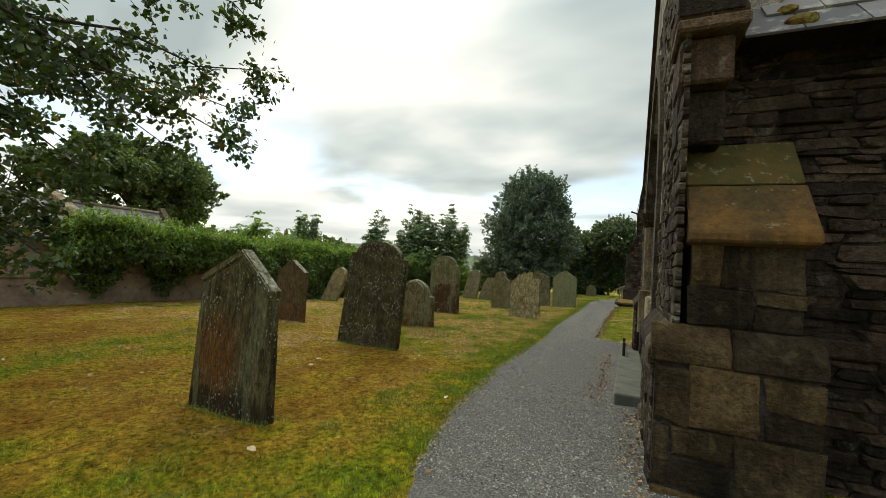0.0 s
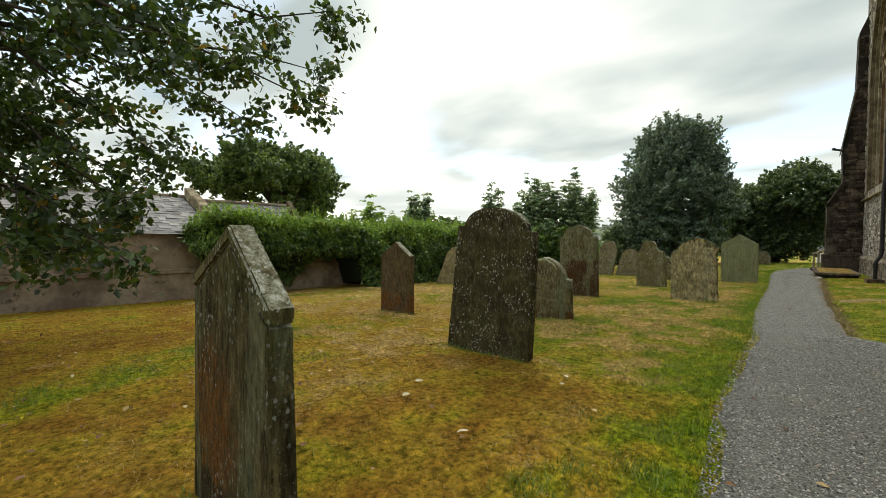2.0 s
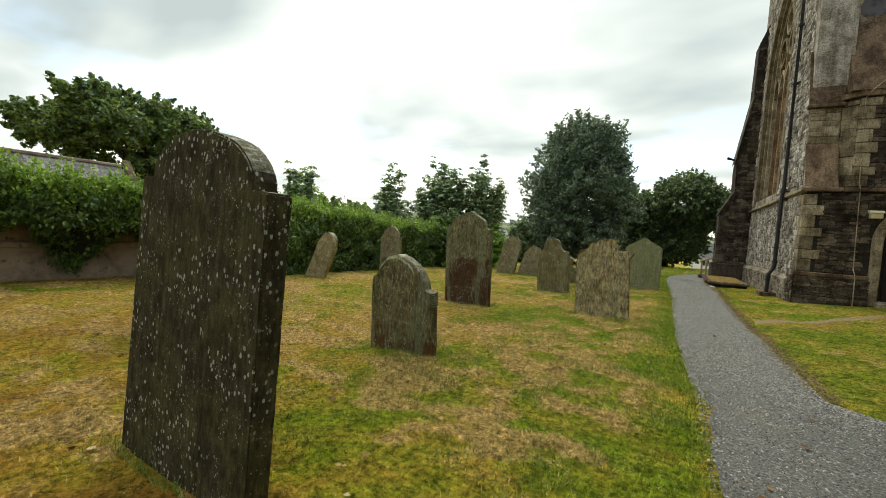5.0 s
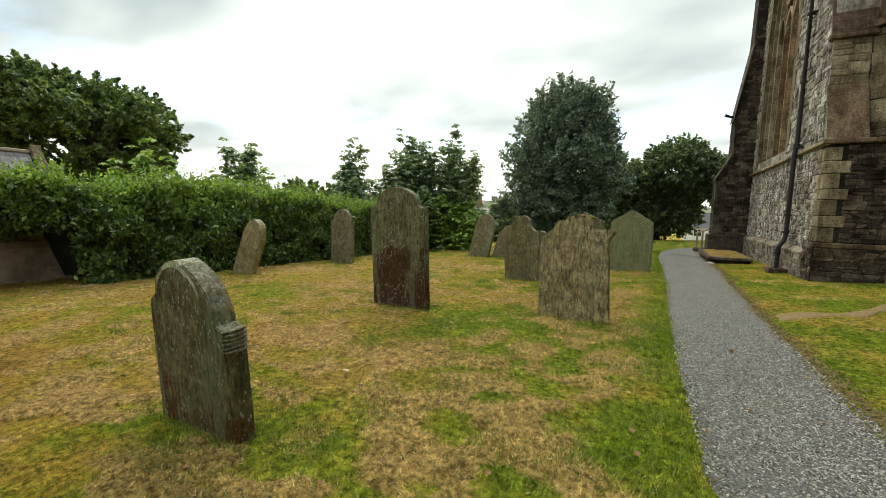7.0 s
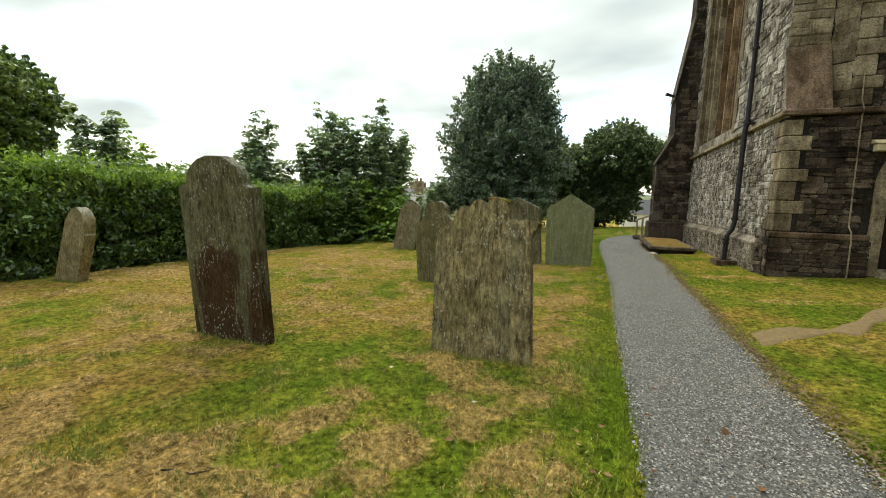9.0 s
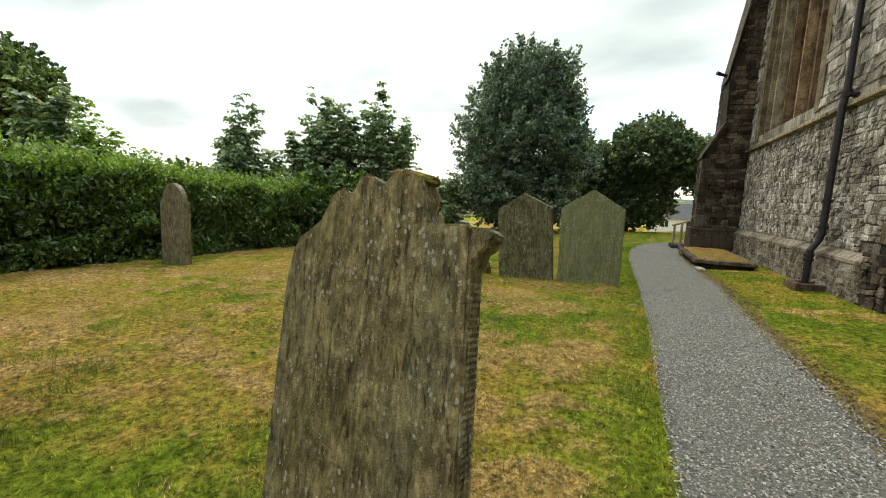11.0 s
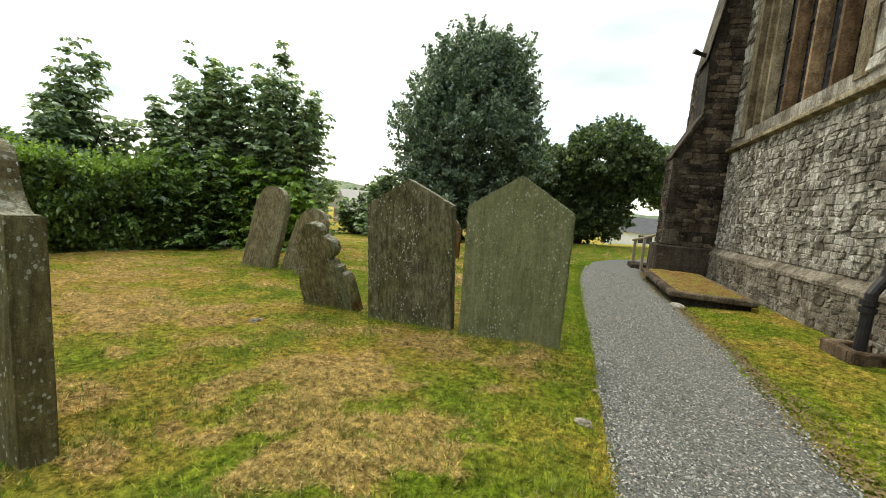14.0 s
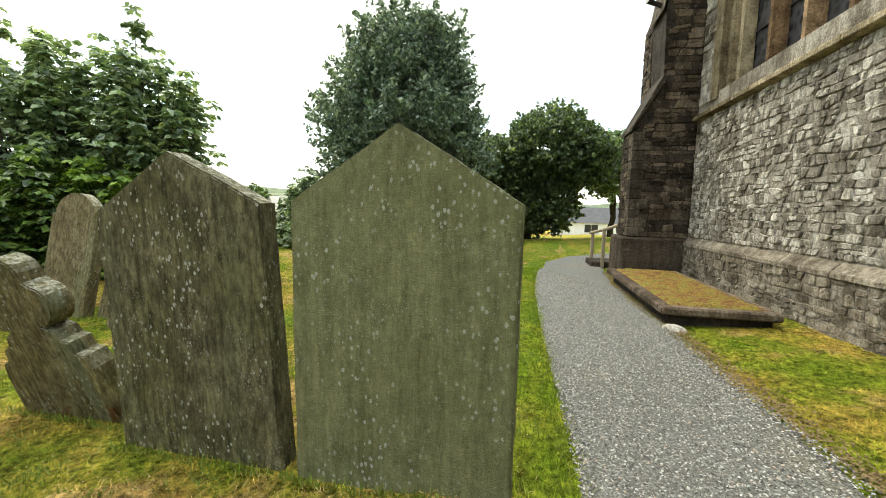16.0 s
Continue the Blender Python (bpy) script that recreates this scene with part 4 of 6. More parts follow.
def build_chancel():
    W = thing("wall_west", CH, "tall grey rubble-stone church wall with sandstone dressings", "wall", kind="structure")
    # wall with the great window, and its plinth
    VC, HALF, SILL, SPR, APX = 5.45, 1.95, 3.42, 8.3, 11.4
    holed(W, "x", 0.4, 9.15, -0.5, 13.5, VC, HALF, SILL, SPR, APX, 0.0, 0.8, M["mortar"])
    profile_part("plinth", W, M["mortar"], [(-0.1, -0.5), (0.0, -0.5), (0.0, 0.7), (-0.1, 0.58)], "y", 0.5, 8.2)
    # chamfer course above the plinth
    for i in range(9):
        v = 0.55 + i * 0.85
        profile_part("plinth_course", W, M["plinthstone"], [(-0.125, 0.52), (0.0, 0.52), (0.0, 0.70), (-0.125, 0.58)], "y", v, v + 0.843, 0.006)
    opening = lambda a, z, w, h: abs(a + 0.9 - VC) < HALF + 0.32 and 3.0 < z < SPR or (z >= SPR and abs(a + 0.9 - VC) < (HALF + 0.4) * max(0.0, 1 - ((z - SPR) / (APX - SPR + 0.5)) ** 1.7))
    rubble(W, west(0, 0.9), 7.3, 0.71, 3.02, M["rubble"], (0.135, 0.098), (0.0, 0.034), None, 300, 0.003, seed=3, near=3.2)
    rubble(W, west(-0.1, 0.55), 7.65, -0.22, 0.52, M["plinthstone"], (0.2, 0.1), (0.0, 0.022), None, 200, seed=4, near=3.2)
    rubble(W, west(0, 0.9), 7.3, 3.32, 12.5, M["rubble"], (0.26, 0.16), (0.006, 0.04), opening, 0, seed=5)
    # sloping sill with a moulded string under it
    n, v0, v1 = 7, 2.6, 8.2
    for i in range(n):
        a, b = v0 + (v1 - v0) * i / n, v0 + (v1 - v0) * (i + 1) / n
        profile_part("sill_stone", W, M["sandstone"], [(-0.12, 3.05), (0.02, 3.02), (0.35, 3.05), (0.35, 3.52), (0.02, 3.2), (-0.12, 3.12)], "y", a + 0.004, b - 0.004, 0.008)
    for i in range(3):
        profile_part("string_course", W, M["sandstone"], [(-0.11, 3.06), (0.02, 3.02), (0.02, 3.2), (-0.11, 3.13)], "y", -0.06 + i * 0.88, 0.81 + i * 0.88, 0.008)
    # window: splayed jamb, mullions, tracery, glass
    win = tagged(new("window_1"), "tall pointed church window with stone mullions and leaded glass", "window", kind="structure")
    win.matrix_basis = CH
    for k, (d, wd, u0, u1) in enumerate(((0.13, 0.30, -0.025, 0.16), (-0.06, 0.16, 0.10, 0.26), (-0.2, 0.14, 0.2, 0.40))):
        line = arch(VC, HALF + d, SPR, APX + d * 1.5)
        feet = [(VC - HALF - d, 3.3 + 0.3 * max(0, u0))] + line + [(VC + HALF + d, 3.3 + 0.3 * max(0, u0))]
        ribbon(feet, wd, "x", u0, u1, M["sandstone"], win, "window_moulding")
    g = bmesh.new()
    prism(g, [(VC - HALF + 0.1, 3.4)] + arch(VC, HALF - 0.1, SPR, APX - 0.15) + [(VC + HALF - 0.1, 3.4)], "x", 0.42, 0.45)
    part("leaded_pane", g, M["glass"], win, "dark leaded glass")
    lights = 4
    step = 2 * (HALF - 0.27) / lights
    left = VC - HALF + 0.27
    for i in range(1, lights):
        v = left + step * i
        profile_part("mullion", win, M["orangestone"], [(0.41, v - 0.09), (0.33, v - 0.09), (0.2, v - 0.04), (0.2, v + 0.04), (0.33, v + 0.09), (0.41, v + 0.09)], "z", 3.3, SPR + 1.0)
    for i in range(lights):
        ribbon(arch(left + step * (i + 0.5), step / 2, SPR - 0.6, SPR + 0.15, 6), 0.09, "x", 0.2, 0.40, M["sandstone"], win, "tracery_bar")
    for cv, cz, rr in ((VC - 0.7, SPR + 0.95, 0.5), (VC + 0.7, SPR + 0.95, 0.5), (VC, SPR + 1.95, 0.48)):
        ribbon([(cv + rr * math.cos(a * 0.3927), cz + rr * math.sin(a * 0.3927)) for a in range(17)], 0.1, "x", 0.2, 0.40, M["sandstone"], win, "tracery_ring")
    # saddle bars across the lights
    for z in (4.3, 5.2, 6.1, 7.0):
        slab_part("saddle_bar", win, M["iron"], 0.385, 0.41, left, left + step * lights, z, z + 0.025, 0)
    # stepped buttress beyond the window
    B = thing("buttress", CH, "stepped stone buttress with sloping weathered offsets", "buttress", kind="structure")
    line = [(-1.2, -0.5), (0.02, -0.5), (0.02, 11.5), (-0.32, 10.6), (-0.36, 8.2), (-0.74, 5.35), (-0.70, 3.9), (-1.2, 2.92)]
    profile_part("core", B, M["dark_mortar"], line, "y", 8.25, 9.15)
    slab_part("buttress_plinth", B, M["slate_rubble"], -1.33, 0.02, 8.12, 9.3, -0.5, 0.66, 0.04)
    for lo, hi in (((-1.25, 2.88), (-0.70, 3.95)), ((-0.80, 5.28), (-0.34, 8.3))):
        (p, q), (r_, s) = lo, hi
        profile_part("weathering", B, M["brown_dress"], [(p, q), (p, q + 0.08), (r_, s + 0.08), (r_ + 0.05, s - 0.05)], "y", 8.18, 9.22, 0.012)
    def out_of(a, z, w, h):
        u = 0.0 - a
        lim = -1.2 if z < 2.9 else (-1.2 + 0.5 * (z - 2.92) / 0.98 if z < 3.9 else (-0.72 if z < 5.3 else (-0.74 + 0.38 * (z - 5.35) / 2.85 if z < 8.2 else -0.34)))
        return u - w < lim - 0.01
    rubble(B, south(0.0, 8.25), 1.2, 0.67, 10.5, M["slate_rubble"], (0.28, 0.12), (0.004, 0.03), out_of, 140, 0.006, seed=8)
    for i in range(11):
        z = 0.68 + i * 0.2
        slab_part("quoin", B, M["brown_dress"], -1.215, -0.98 + 0.14 * (i % 2), 8.215, 8.5, z, z + 0.19, 0.01)
    rubble(B, west(-1.2, 8.3), 0.85, 0.67, 2.88, M["slate_rubble"], (0.28, 0.14), (0.004, 0.03), None, 60, 0.006, seed=9)
    stub = bmesh.new()
    tube(stub, [(-0.72, 8.5, 5.45), (-0.95, 8.45, 5.52), (-1.08, 8.4, 5.56)], [0.05, 0.05, 0.065])
    part("spout", stub, M["iron"], B, "short dark iron spout")
    # far side of the church, closing it
    F = thing("wall_beyond", CH, "plain far church wall", "wall", kind="structure")
    slab_part("wall", F, M["mortar"], 3.2, 4.0, 9.15, 20.0, -0.5, 10, 0)
    slab_part("wall_back", F, M["mortar"], 4.0, 14, 19.2, 20.0, -0.5, 10, 0)
    slab_part("wall_return", F, M["mortar"], 0.8, 4.0, 8.4, 9.14, -0.5, 13.5, 0)
    profile_part("roof", F, M["slate"], [(0.2, 13.5), (7, 19.5), (14, 13.5), (14, 13.2), (0.2, 13.2)], "y", 0.9, 9.1)
    profile_part("second_buttress", F, M["slate_rubble"], [(-0.62, -0.5), (0.6, -0.5), (0.6, 7.5), (0.0, 7.5), (-0.62, 5.6)], "y", 9.6, 10.3, 0.01)
    rubble(F, south(0.0, 9.6), 0.62, 3.2, 5.5, M["slate_rubble"], (0.26, 0.13), (0.004, 0.03), None, 30, 0.006, seed=71)
    rubble(F, west(-0.62, 9.6), 0.7, 0.0, 5.5, M["slate_rubble"], (0.26, 0.13), (0.004, 0.03), None, 60, 0.006, seed=72)
    slab_part("corner_wall", F, M["slate_rubble"], 0.3, 3.2, 9.16, 10.4, -0.5, 7.6, 0)


build_chancel()


def build_south_end():
    S_ = thing("wall_south", CH, "end wall of dark slate rubble with sandstone quoins and a doorway", "wall", kind="structure")
    DC, DH = 2.22, 0.62
    holed(S_, "y", 0.0, 6.0, -0.5, 3.08, DC, DH, 0.2, 1.75, 2.62, 0.0, 0.6, M["dark_mortar"])
    slab_part("wall_side", S_, M["mortar"], 0.0, 0.5, 0.6, 0.92, -0.5, 3.08, 0)
    profile_part("plinth", S_, M["dark_mortar"], [(-0.09, -0.5), (0.0, -0.5), (0.0, 0.86), (-0.09, 0.76)], "x", -0.09, 1.42)
    gap = lambda a, z, w, h: abs((4.6 - a) - DC) < DH + 0.22 + w * 0.6 and z < 2.0 + 0.5 * (1 - abs((4.6 - a) - DC))
    rubble(S_, south(4.6, 0.0), 4.25, 0.88, 3.02, M["slate_rubble"], (0.3, 0.095), (0.004, 0.03), gap, 300, 0.005, seed=11, near=3.4)
    rubble(S_, south(1.45, -0.09), 1.53, -0.12, 0.74, M["slate_rubble"], (0.3, 0.1), (0.004, 0.03), None, 90, 0.005, seed=12)
    rubble(S_, west(-0.09, -0.08), 0.65, -0.12, 0.74, M["slate_rubble"], (0.22, 0.13), (0.004, 0.03), None, 40, 0.006, seed=13)
    rubble(S_, west(0.0, 0.35), 0.56, 0.88, 3.02, M["rubble"], (0.2, 0.13), (0.006, 0.035), None, 60, seed=14)
    for i in range(3):
        slab_part("plinth_cap", S_, M["redstone"], -0.11, 0.42 + 0.0, -0.11, 0.02, 0.745, 0.86, 0.02) if i == 0 else slab_part("plinth_cap", S_, M["redstone"], 0.424 + 0.5 * (i - 1), 0.42 + 0.5 * i, -0.11, 0.02, 0.745, 0.86, 0.02)
    z = 0.87
    for i, h in enumerate((0.34, 0.26, 0.36, 0.24, 0.34, 0.28, 0.3)):
        w = 0.42 if i % 2 else 0.26
        slab_part("quoin", S_, M["sandstone"], -0.03, w, -0.035, 0.28 + 0.12 * ((i + 1) % 2), z, min(z + h - 0.01, 3.03), 0.014)
        z += h
    for i in range(6):
        slab_part("string_course", S_, M["redstone"], -0.1 + i * 0.86, 0.754 + i * 0.86, -0.1, 0.02, 3.05, 3.16, 0.02)
    # corner buttress above the string, with two steep stone slopes
    C = thing("corner_buttress", CH, "corner buttress with steep red-brown stone slopes", "buttress", kind="structure")
    profile_part("core", C, M["mortar"], [(0.0, 3.1), (1.2, 3.1), (1.2, 13.4), (0.72, 13.4), (0.72, 7.1), (0.36, 5.45), (0.36, 4.38), (0.03, 3.2)], "x", 0.0, 0.64)
    profile_part("lower_slope", C, M["redstone"], [(-0.03, 3.16), (0.02, 3.14), (0.38, 4.4), (0.34, 4.42)], "x", -0.03, 0.66, 0.01)
    profile_part("upper_slope", C, M["redstone"], [(0.27, 5.5), (0.33, 5.44), (0.74, 7.1), (0.69, 7.12)], "x", -0.06, 0.70, 0.01)
    slab_part("drip_ledge", C, M["redstone"], -0.09, 0.72, 0.24, 0.45, 5.40, 5.5, 0.02)
    lay(C, south(0.64, 0.36), 0.64, 4.42, 5.4, M["sandstone"], (0.16, 0.3), (0.25, 0.45), (0.01, 0.025), None, 40, seed=21)
    lay(C, south(0.64, 0.72), 0.64, 7.15, 13.0, M["rubble"], (0.14, 0.26), (0.2, 0.4), (0.01, 0.03), None, 0, seed=22)
    side = lambda a, z, w, h: z < 4.4 and a - w < 0.05 + 0.36 * (z - 3.2) / 1.2 or 4.4 <= z < 5.5 and a - w < 0.36 or 5.5 <= z < 7.1 and a - w < 0.36 + 0.36 * (z - 5.45) / 1.65 or z >= 7.1 and a - w < 0.72
    rubble(C, west(0.0, 0.0), 0.92, 3.2, 12.5, M["rubble"], (0.22, 0.15), (0.006, 0.03), side, 60, seed=23)
    # stair turret above the doorway
    T = thing("stair_turret", CH, "low stair turret with stone roof and pale quoins", "turret", kind="structure")
    profile_part("core", T, M["dark_mortar"], [(0.66, 0.9), (0.66, 0.34), (0.94, 0.06), (5.0, 0.06), (5.0, 0.9)], "z", 3.1, 5.62)
    rubble(T, south(4.6, 0.06), 3.4, 3.18, 5.55, M["slate_rubble"], (0.28, 0.11), (0.004, 0.03), lambda a, z, w, h: abs(4.6 - a - 1.9) < 0.3 + w and abs(z - 4.3) < 0.32, 160, 0.005, seed=25, near=3.4)
    z = 3.2
    for i, h in enumerate((0.3, 0.22, 0.36, 0.28, 0.34, 0.26, 0.34, 0.22)):
        slab_part("quoin", T, M["sandstone"], 0.92, 1.22 + 0.12 * (i % 2), 0.02, 0.2, z, z + h - 0.01, 0.014)
        z += h
    lay(T, Matrix(((0.7071, -0.7071, 0, 0.66), (-0.7071, -0.7071, 0, 0.34), (0, 0, 1, 0), (0, 0, 0, 1))) @ pose(0, 0, 0), 0.38, 3.2, 5.5, M["sandstone"], (0.2, 0.35), (0.36, 0.4), (0.006, 0.012), None, 20, seed=26)
    profile_part("eaves_moulding", T, M["redstone"], [(0.62, 0.92), (0.6, 0.3), (0.92, -0.03), (5.05, -0.03), (5.05, 0.92)], "z", 5.56, 5.7)
    profile_part("turret_roof", T, M["redstone"], [(-0.06, 5.7), (1.0, 5.7), (1.0, 8.1), (0.95, 8.1)], "x", 0.72, 5.0)
    for i in range(4):
        bm = bmesh.new()
        prism(bm, [(0.13 * math.cos(a * 0.5236), 0.13 * math.sin(a * 0.5236)) for a in range(12)], "y", -0.01, 0.05)
        ob = part("foil", bm, M["glass"], T)
        ob.matrix_basis = pose(1.9 + 0.11 * math.cos(1.571 * i), 0.04, 4.3 + 0.11 * math.sin(1.571 * i))
    ribbon([(1.9 + 0.27 * math.cos(a * 0.3927), 4.3 + 0.27 * math.sin(a * 0.3927)) for a in range(17)], 0.11, "y", 0.0, 0.1, M["sandstone"], T, "foil_ring")
    # main wall behind the turret, with a round window
    U = thing("wall_upper", CH, "upper end wall of rubble with a round window", "wall", kind="structure")
    slab_part("wall", U, M["mortar"], 0.64, 14.0, 0.92, 1.7, 5.0, 13.5, 0)
    slab_part("wall_low", U, M["mortar"], 5.0, 14.0, 0.92, 1.7, -0.5, 5.0, 0)
    rubble(U, south(5.0, 0.92), 4.3, 5.8, 11.5, M["rubble"], (0.3, 0.18), (0.006, 0.035), lambda a, z, w, h: math.hypot(5.0 - a - 1.3, z - 8.2) < 0.62, 0, seed=28)
    ribbon([(1.3 + 0.48 * math.cos(a * 0.3142), 8.2 + 0.48 * math.sin(a * 0.3142)) for a in range(21)], 0.2, "y", 0.84, 0.96, M["sandstone"], U, "round_moulding")
    bm = bmesh.new()
    prism(bm, [(1.3 + 0.4 * math.cos(a * 0.3142), 8.2 + 0.4 * math.sin(a * 0.3142)) for a in range(20)], "y", 0.9, 0.915)
    part("round_pane", bm, M["glass"], U)
    # doorway
    D = thing("door_1", CH, "dark boarded church door in a pointed sandstone surround", "door", kind="structure")
    for i in range(6):
        a = DC - 0.6 + 0.2 * i
        slab_part("door_board", D, M["door"], a + 0.003, a + 0.197, 0.36, 0.41, 0.22, 2.72, 0.006)
    ribbon([(DC - DH - 0.08, 0.1)] + arch(DC, DH + 0.08, 1.75, 2.72) + [(DC + DH + 0.08, 0.1)], 0.2, "y", -0.03, 0.14, M["sandstone"], D, "door_surround")
    ribbon([(DC - DH + 0.04, 0.2)] + arch(DC, DH - 0.04, 1.75, 2.56) + [(DC + DH - 0.04, 0.2)], 0.1, "y", 0.12, 0.34, M["sandstone"], D, "inner_moulding")
    bm = bmesh.new()
    bmesh.ops.create_uvsphere(bm, u_segments=8, v_segments=6, radius=0.03, matrix=Matrix.Translation((DC + 0.25, 0.34, 1.2)))
    part("door_knob", bm, M["iron"], D)
    st = thing("door_steps", CH, "two worn stone steps below the church door", "steps", kind="structure")
    slab_part("step", st, M["sandstone"], 1.5, 3.0, -0.62, 0.0, -0.1, 0.07, 0.02)
    slab_part("step", st, M["sandstone"], 1.6, 2.9, -0.3, 0.36, 0.07, 0.21, 0.02)
    lamp = thing("wall_lamp", CH, "small cream box lamp fixed beside the church door", "lamp")
    slab_part("lamp_body", lamp, M["cream"], 1.30, 1.54, -0.17, -0.02, 2.36, 2.5, 0.015)
    profile_part("lamp_cap", lamp, M["cream"], [(-0.19, 2.5), (0.0, 2.5), (0.0, 2.58), (-0.1, 2.57)], "x", 1.28, 1.56, 0.006)
    cond = thing("lightning_cable", CH, "thin grey conductor cable running up the wall", "cable")
    bm = bmesh.new()
    tube(bm, [(1.16, -0.12, -0.05), (1.15, -0.12, 0.75), (1.13, -0.13, 0.9), (1.12, -0.045, 1.0), (1.08, -0.045, 3.02), (1.06, -0.13, 3.1), (1.05, -0.03, 3.3), (1.0, 0.0, 5.5), (1.12, -0.08, 5.7), (1.5, 0.1, 6.1)], [0.013] * 10, 6)
    part("cable", bm, M["sandstone"], cond)


build_south_end()


def build_downpipe():
    P = thing("downpipe", CH, "black cast-iron rainwater pipe with collars", "drainpipe")
    v, u = 1.85, -0.13
    bm = bmesh.new()
    tube(bm, [(u, v, 13.0), (u, v, 3.3), (u - 0.03, v, 3.1), (u - 0.03, v, 0.95), (u - 0.06, v, 0.8), (u - 0.16, v - 0.02, 0.62), (u - 0.17, v - 0.02, 0.0)], [0.055] * 7, 12)
    part("pipe", bm, M["iron"], P)
    for z, du in ((12, 0), (10.2, 0), (8.4, 0), (6.6, 0), (4.9, 0), (3.28, 0), (3.22, 0), (1.45, -0.03), (1.0, -0.03), (0.5, -0.17), (0.42, -0.17)):
        bm = bmesh.new()
        tube(bm, [(u + du, v - (0.02 if z < 0.7 else 0), z), (u + du, v - (0.02 if z < 0.7 else 0), z + 0.055)], [0.078, 0.078], 12)
        part("collar", bm, M["iron"], P)
    for z in (3.24, 6.62, 10.22):
        slab_part("bracket", P, M["iron"], u, 0.03, v - 0.11, v + 0.11, z, z + 0.03, 0)
    G = thing("drain_surround", CH, "low stone kerb surround of a drain under the downpipe", "drain")
    x0, x1, y0, y1 = -0.52, -0.10, 1.5, 2.1
    slab_part("kerb", G, M["redstone"], x0, x1, y0, y0 + 0.1, -0.3, 0.05, 0.015)
    slab_part("kerb", G, M["redstone"], x0, x0 + 0.1, y0 + 0.1, y1, -0.3, 0.045, 0.015)
    slab_part("kerb", G, M["redstone"], x0 + 0.1, x1, y1 - 0.1, y1, -0.3, 0.05, 0.015)
    slab_part("drain_bed", G, M["soil"], x0 + 0.1, x1, y0 + 0.1, y1 - 0.1, -0.3, -0.05, 0)


build_downpipe()


def build_ledger():
    L = thing("ledger_tomb", CH, "low flat tomb slab overgrown with rusty moss by the church wall", "tomb")
    u0, u1, v0, v1 = -1.70, -0.42, 4.05, 7.5
    slab_part("tomb_base", L, M["dark_mortar"], u0 + 0.12, u1 - 0.05, v0 + 0.12, v1 - 0.1, -0.5, -0.03, 0.01)
    slab_part("edge_stone", L, M["slate_rubble"], u0, u1, v0, v0 + 0.16, -0.04, 0.06, 0.02)
    slab_part("edge_stone", L, M["slate_rubble"], u0, u0 + 0.16, v0 + 0.163, v1, -0.04, 0.06, 0.02)
    slab_part("edge_stone", L, M["slate_rubble"], u1 - 0.12, u1, v0 + 0.163, v1, -0.04, 0.065, 0.02)
    slab_part("edge_stone", L, M["slate_rubble"], u0 + 0.163, u1 - 0.123, v1 - 0.14, v1, -0.04, 0.06, 0.02)
    r = random.Random(5)
    V, F = [], []
    nx, ny = 26, 78
    for j in range(ny):
        for i in range(nx):
            x, y = u0 + 0.1 + (u1 - u0 - 0.16) * i / (nx - 1), v0 + 0.1 + (v1 - v0 - 0.18) * j / (ny - 1)
            e = min(i, nx - 1 - i, j, ny - 1 - j)
            V.append((x, y, 0.045 + (0.035 + 0.03 * noise.noise((x * 4, y * 4, 1)) + 0.015 * noise.noise((x * 15, y * 15, 2))) * min(1, e / 2)))
    for j in range(ny - 1):
        for i in range(nx - 1):
            F.append((j * nx + i, j * nx + i + 1, (j + 1) * nx + i + 1, (j + 1) * nx + i))
    ob = raw("moss", V, F, M["moss"], L, True)
    tagged(ob, "rusty orange-green moss")
    s = bmesh.new()
    bmesh.ops.create_icosphere(s, subdivisions=2, radius=0.1)
    for v in s.verts:
        v.co = Vector((v.co.x * 1.3, v.co.y, v.co.z * 0.6)) * (1 + 0.3 * noise.noise(v.co * 9))
    st = part("loose_stone", s, M["rubble"], None)
    st.matrix_basis = pose(-1.48, 23.42, gz(-1.48, 23.42) + 0.03)
    tagged(st, "rounded pale stone lying by the tomb", "stone")
    # handrail further on
    H = thing("handrail", pose(-1.55, 29.3, gz(-1.55, 29.3), 0, 0, 2.7), "weathered timber handrail on two posts beside steps", "handrail")
    slab_part("post", H, M["timber"], -0.04, 0.04, -0.04, 0.04, -0.2, 0.95, 0.008)
    slab_part("post", H, M["timber"], -0.19, -0.11, 0.76, 0.84, -0.2, 0.85, 0.008)
    bm = bmesh.new()
    tube(bm, [(0.42, -0.6, 1.2), (0.0, 0.0, 0.98), (-0.2, 0.95, 0.84)], [0.04, 0.04, 0.04], 8)
    part("rail", bm, M["timber"], H)
    K = thing("kerb_slab", pose(-1.6, 29.8, gz(-1.6, 29.8), 0, 0, 2.7), "low mossy stone kerb at the path edge", "kerb")
    slab_part("slab", K, M["slate_rubble"], -0.25, 0.9, -0.5, 0.5, -0.2, 0.16, 0.03)


build_ledger()


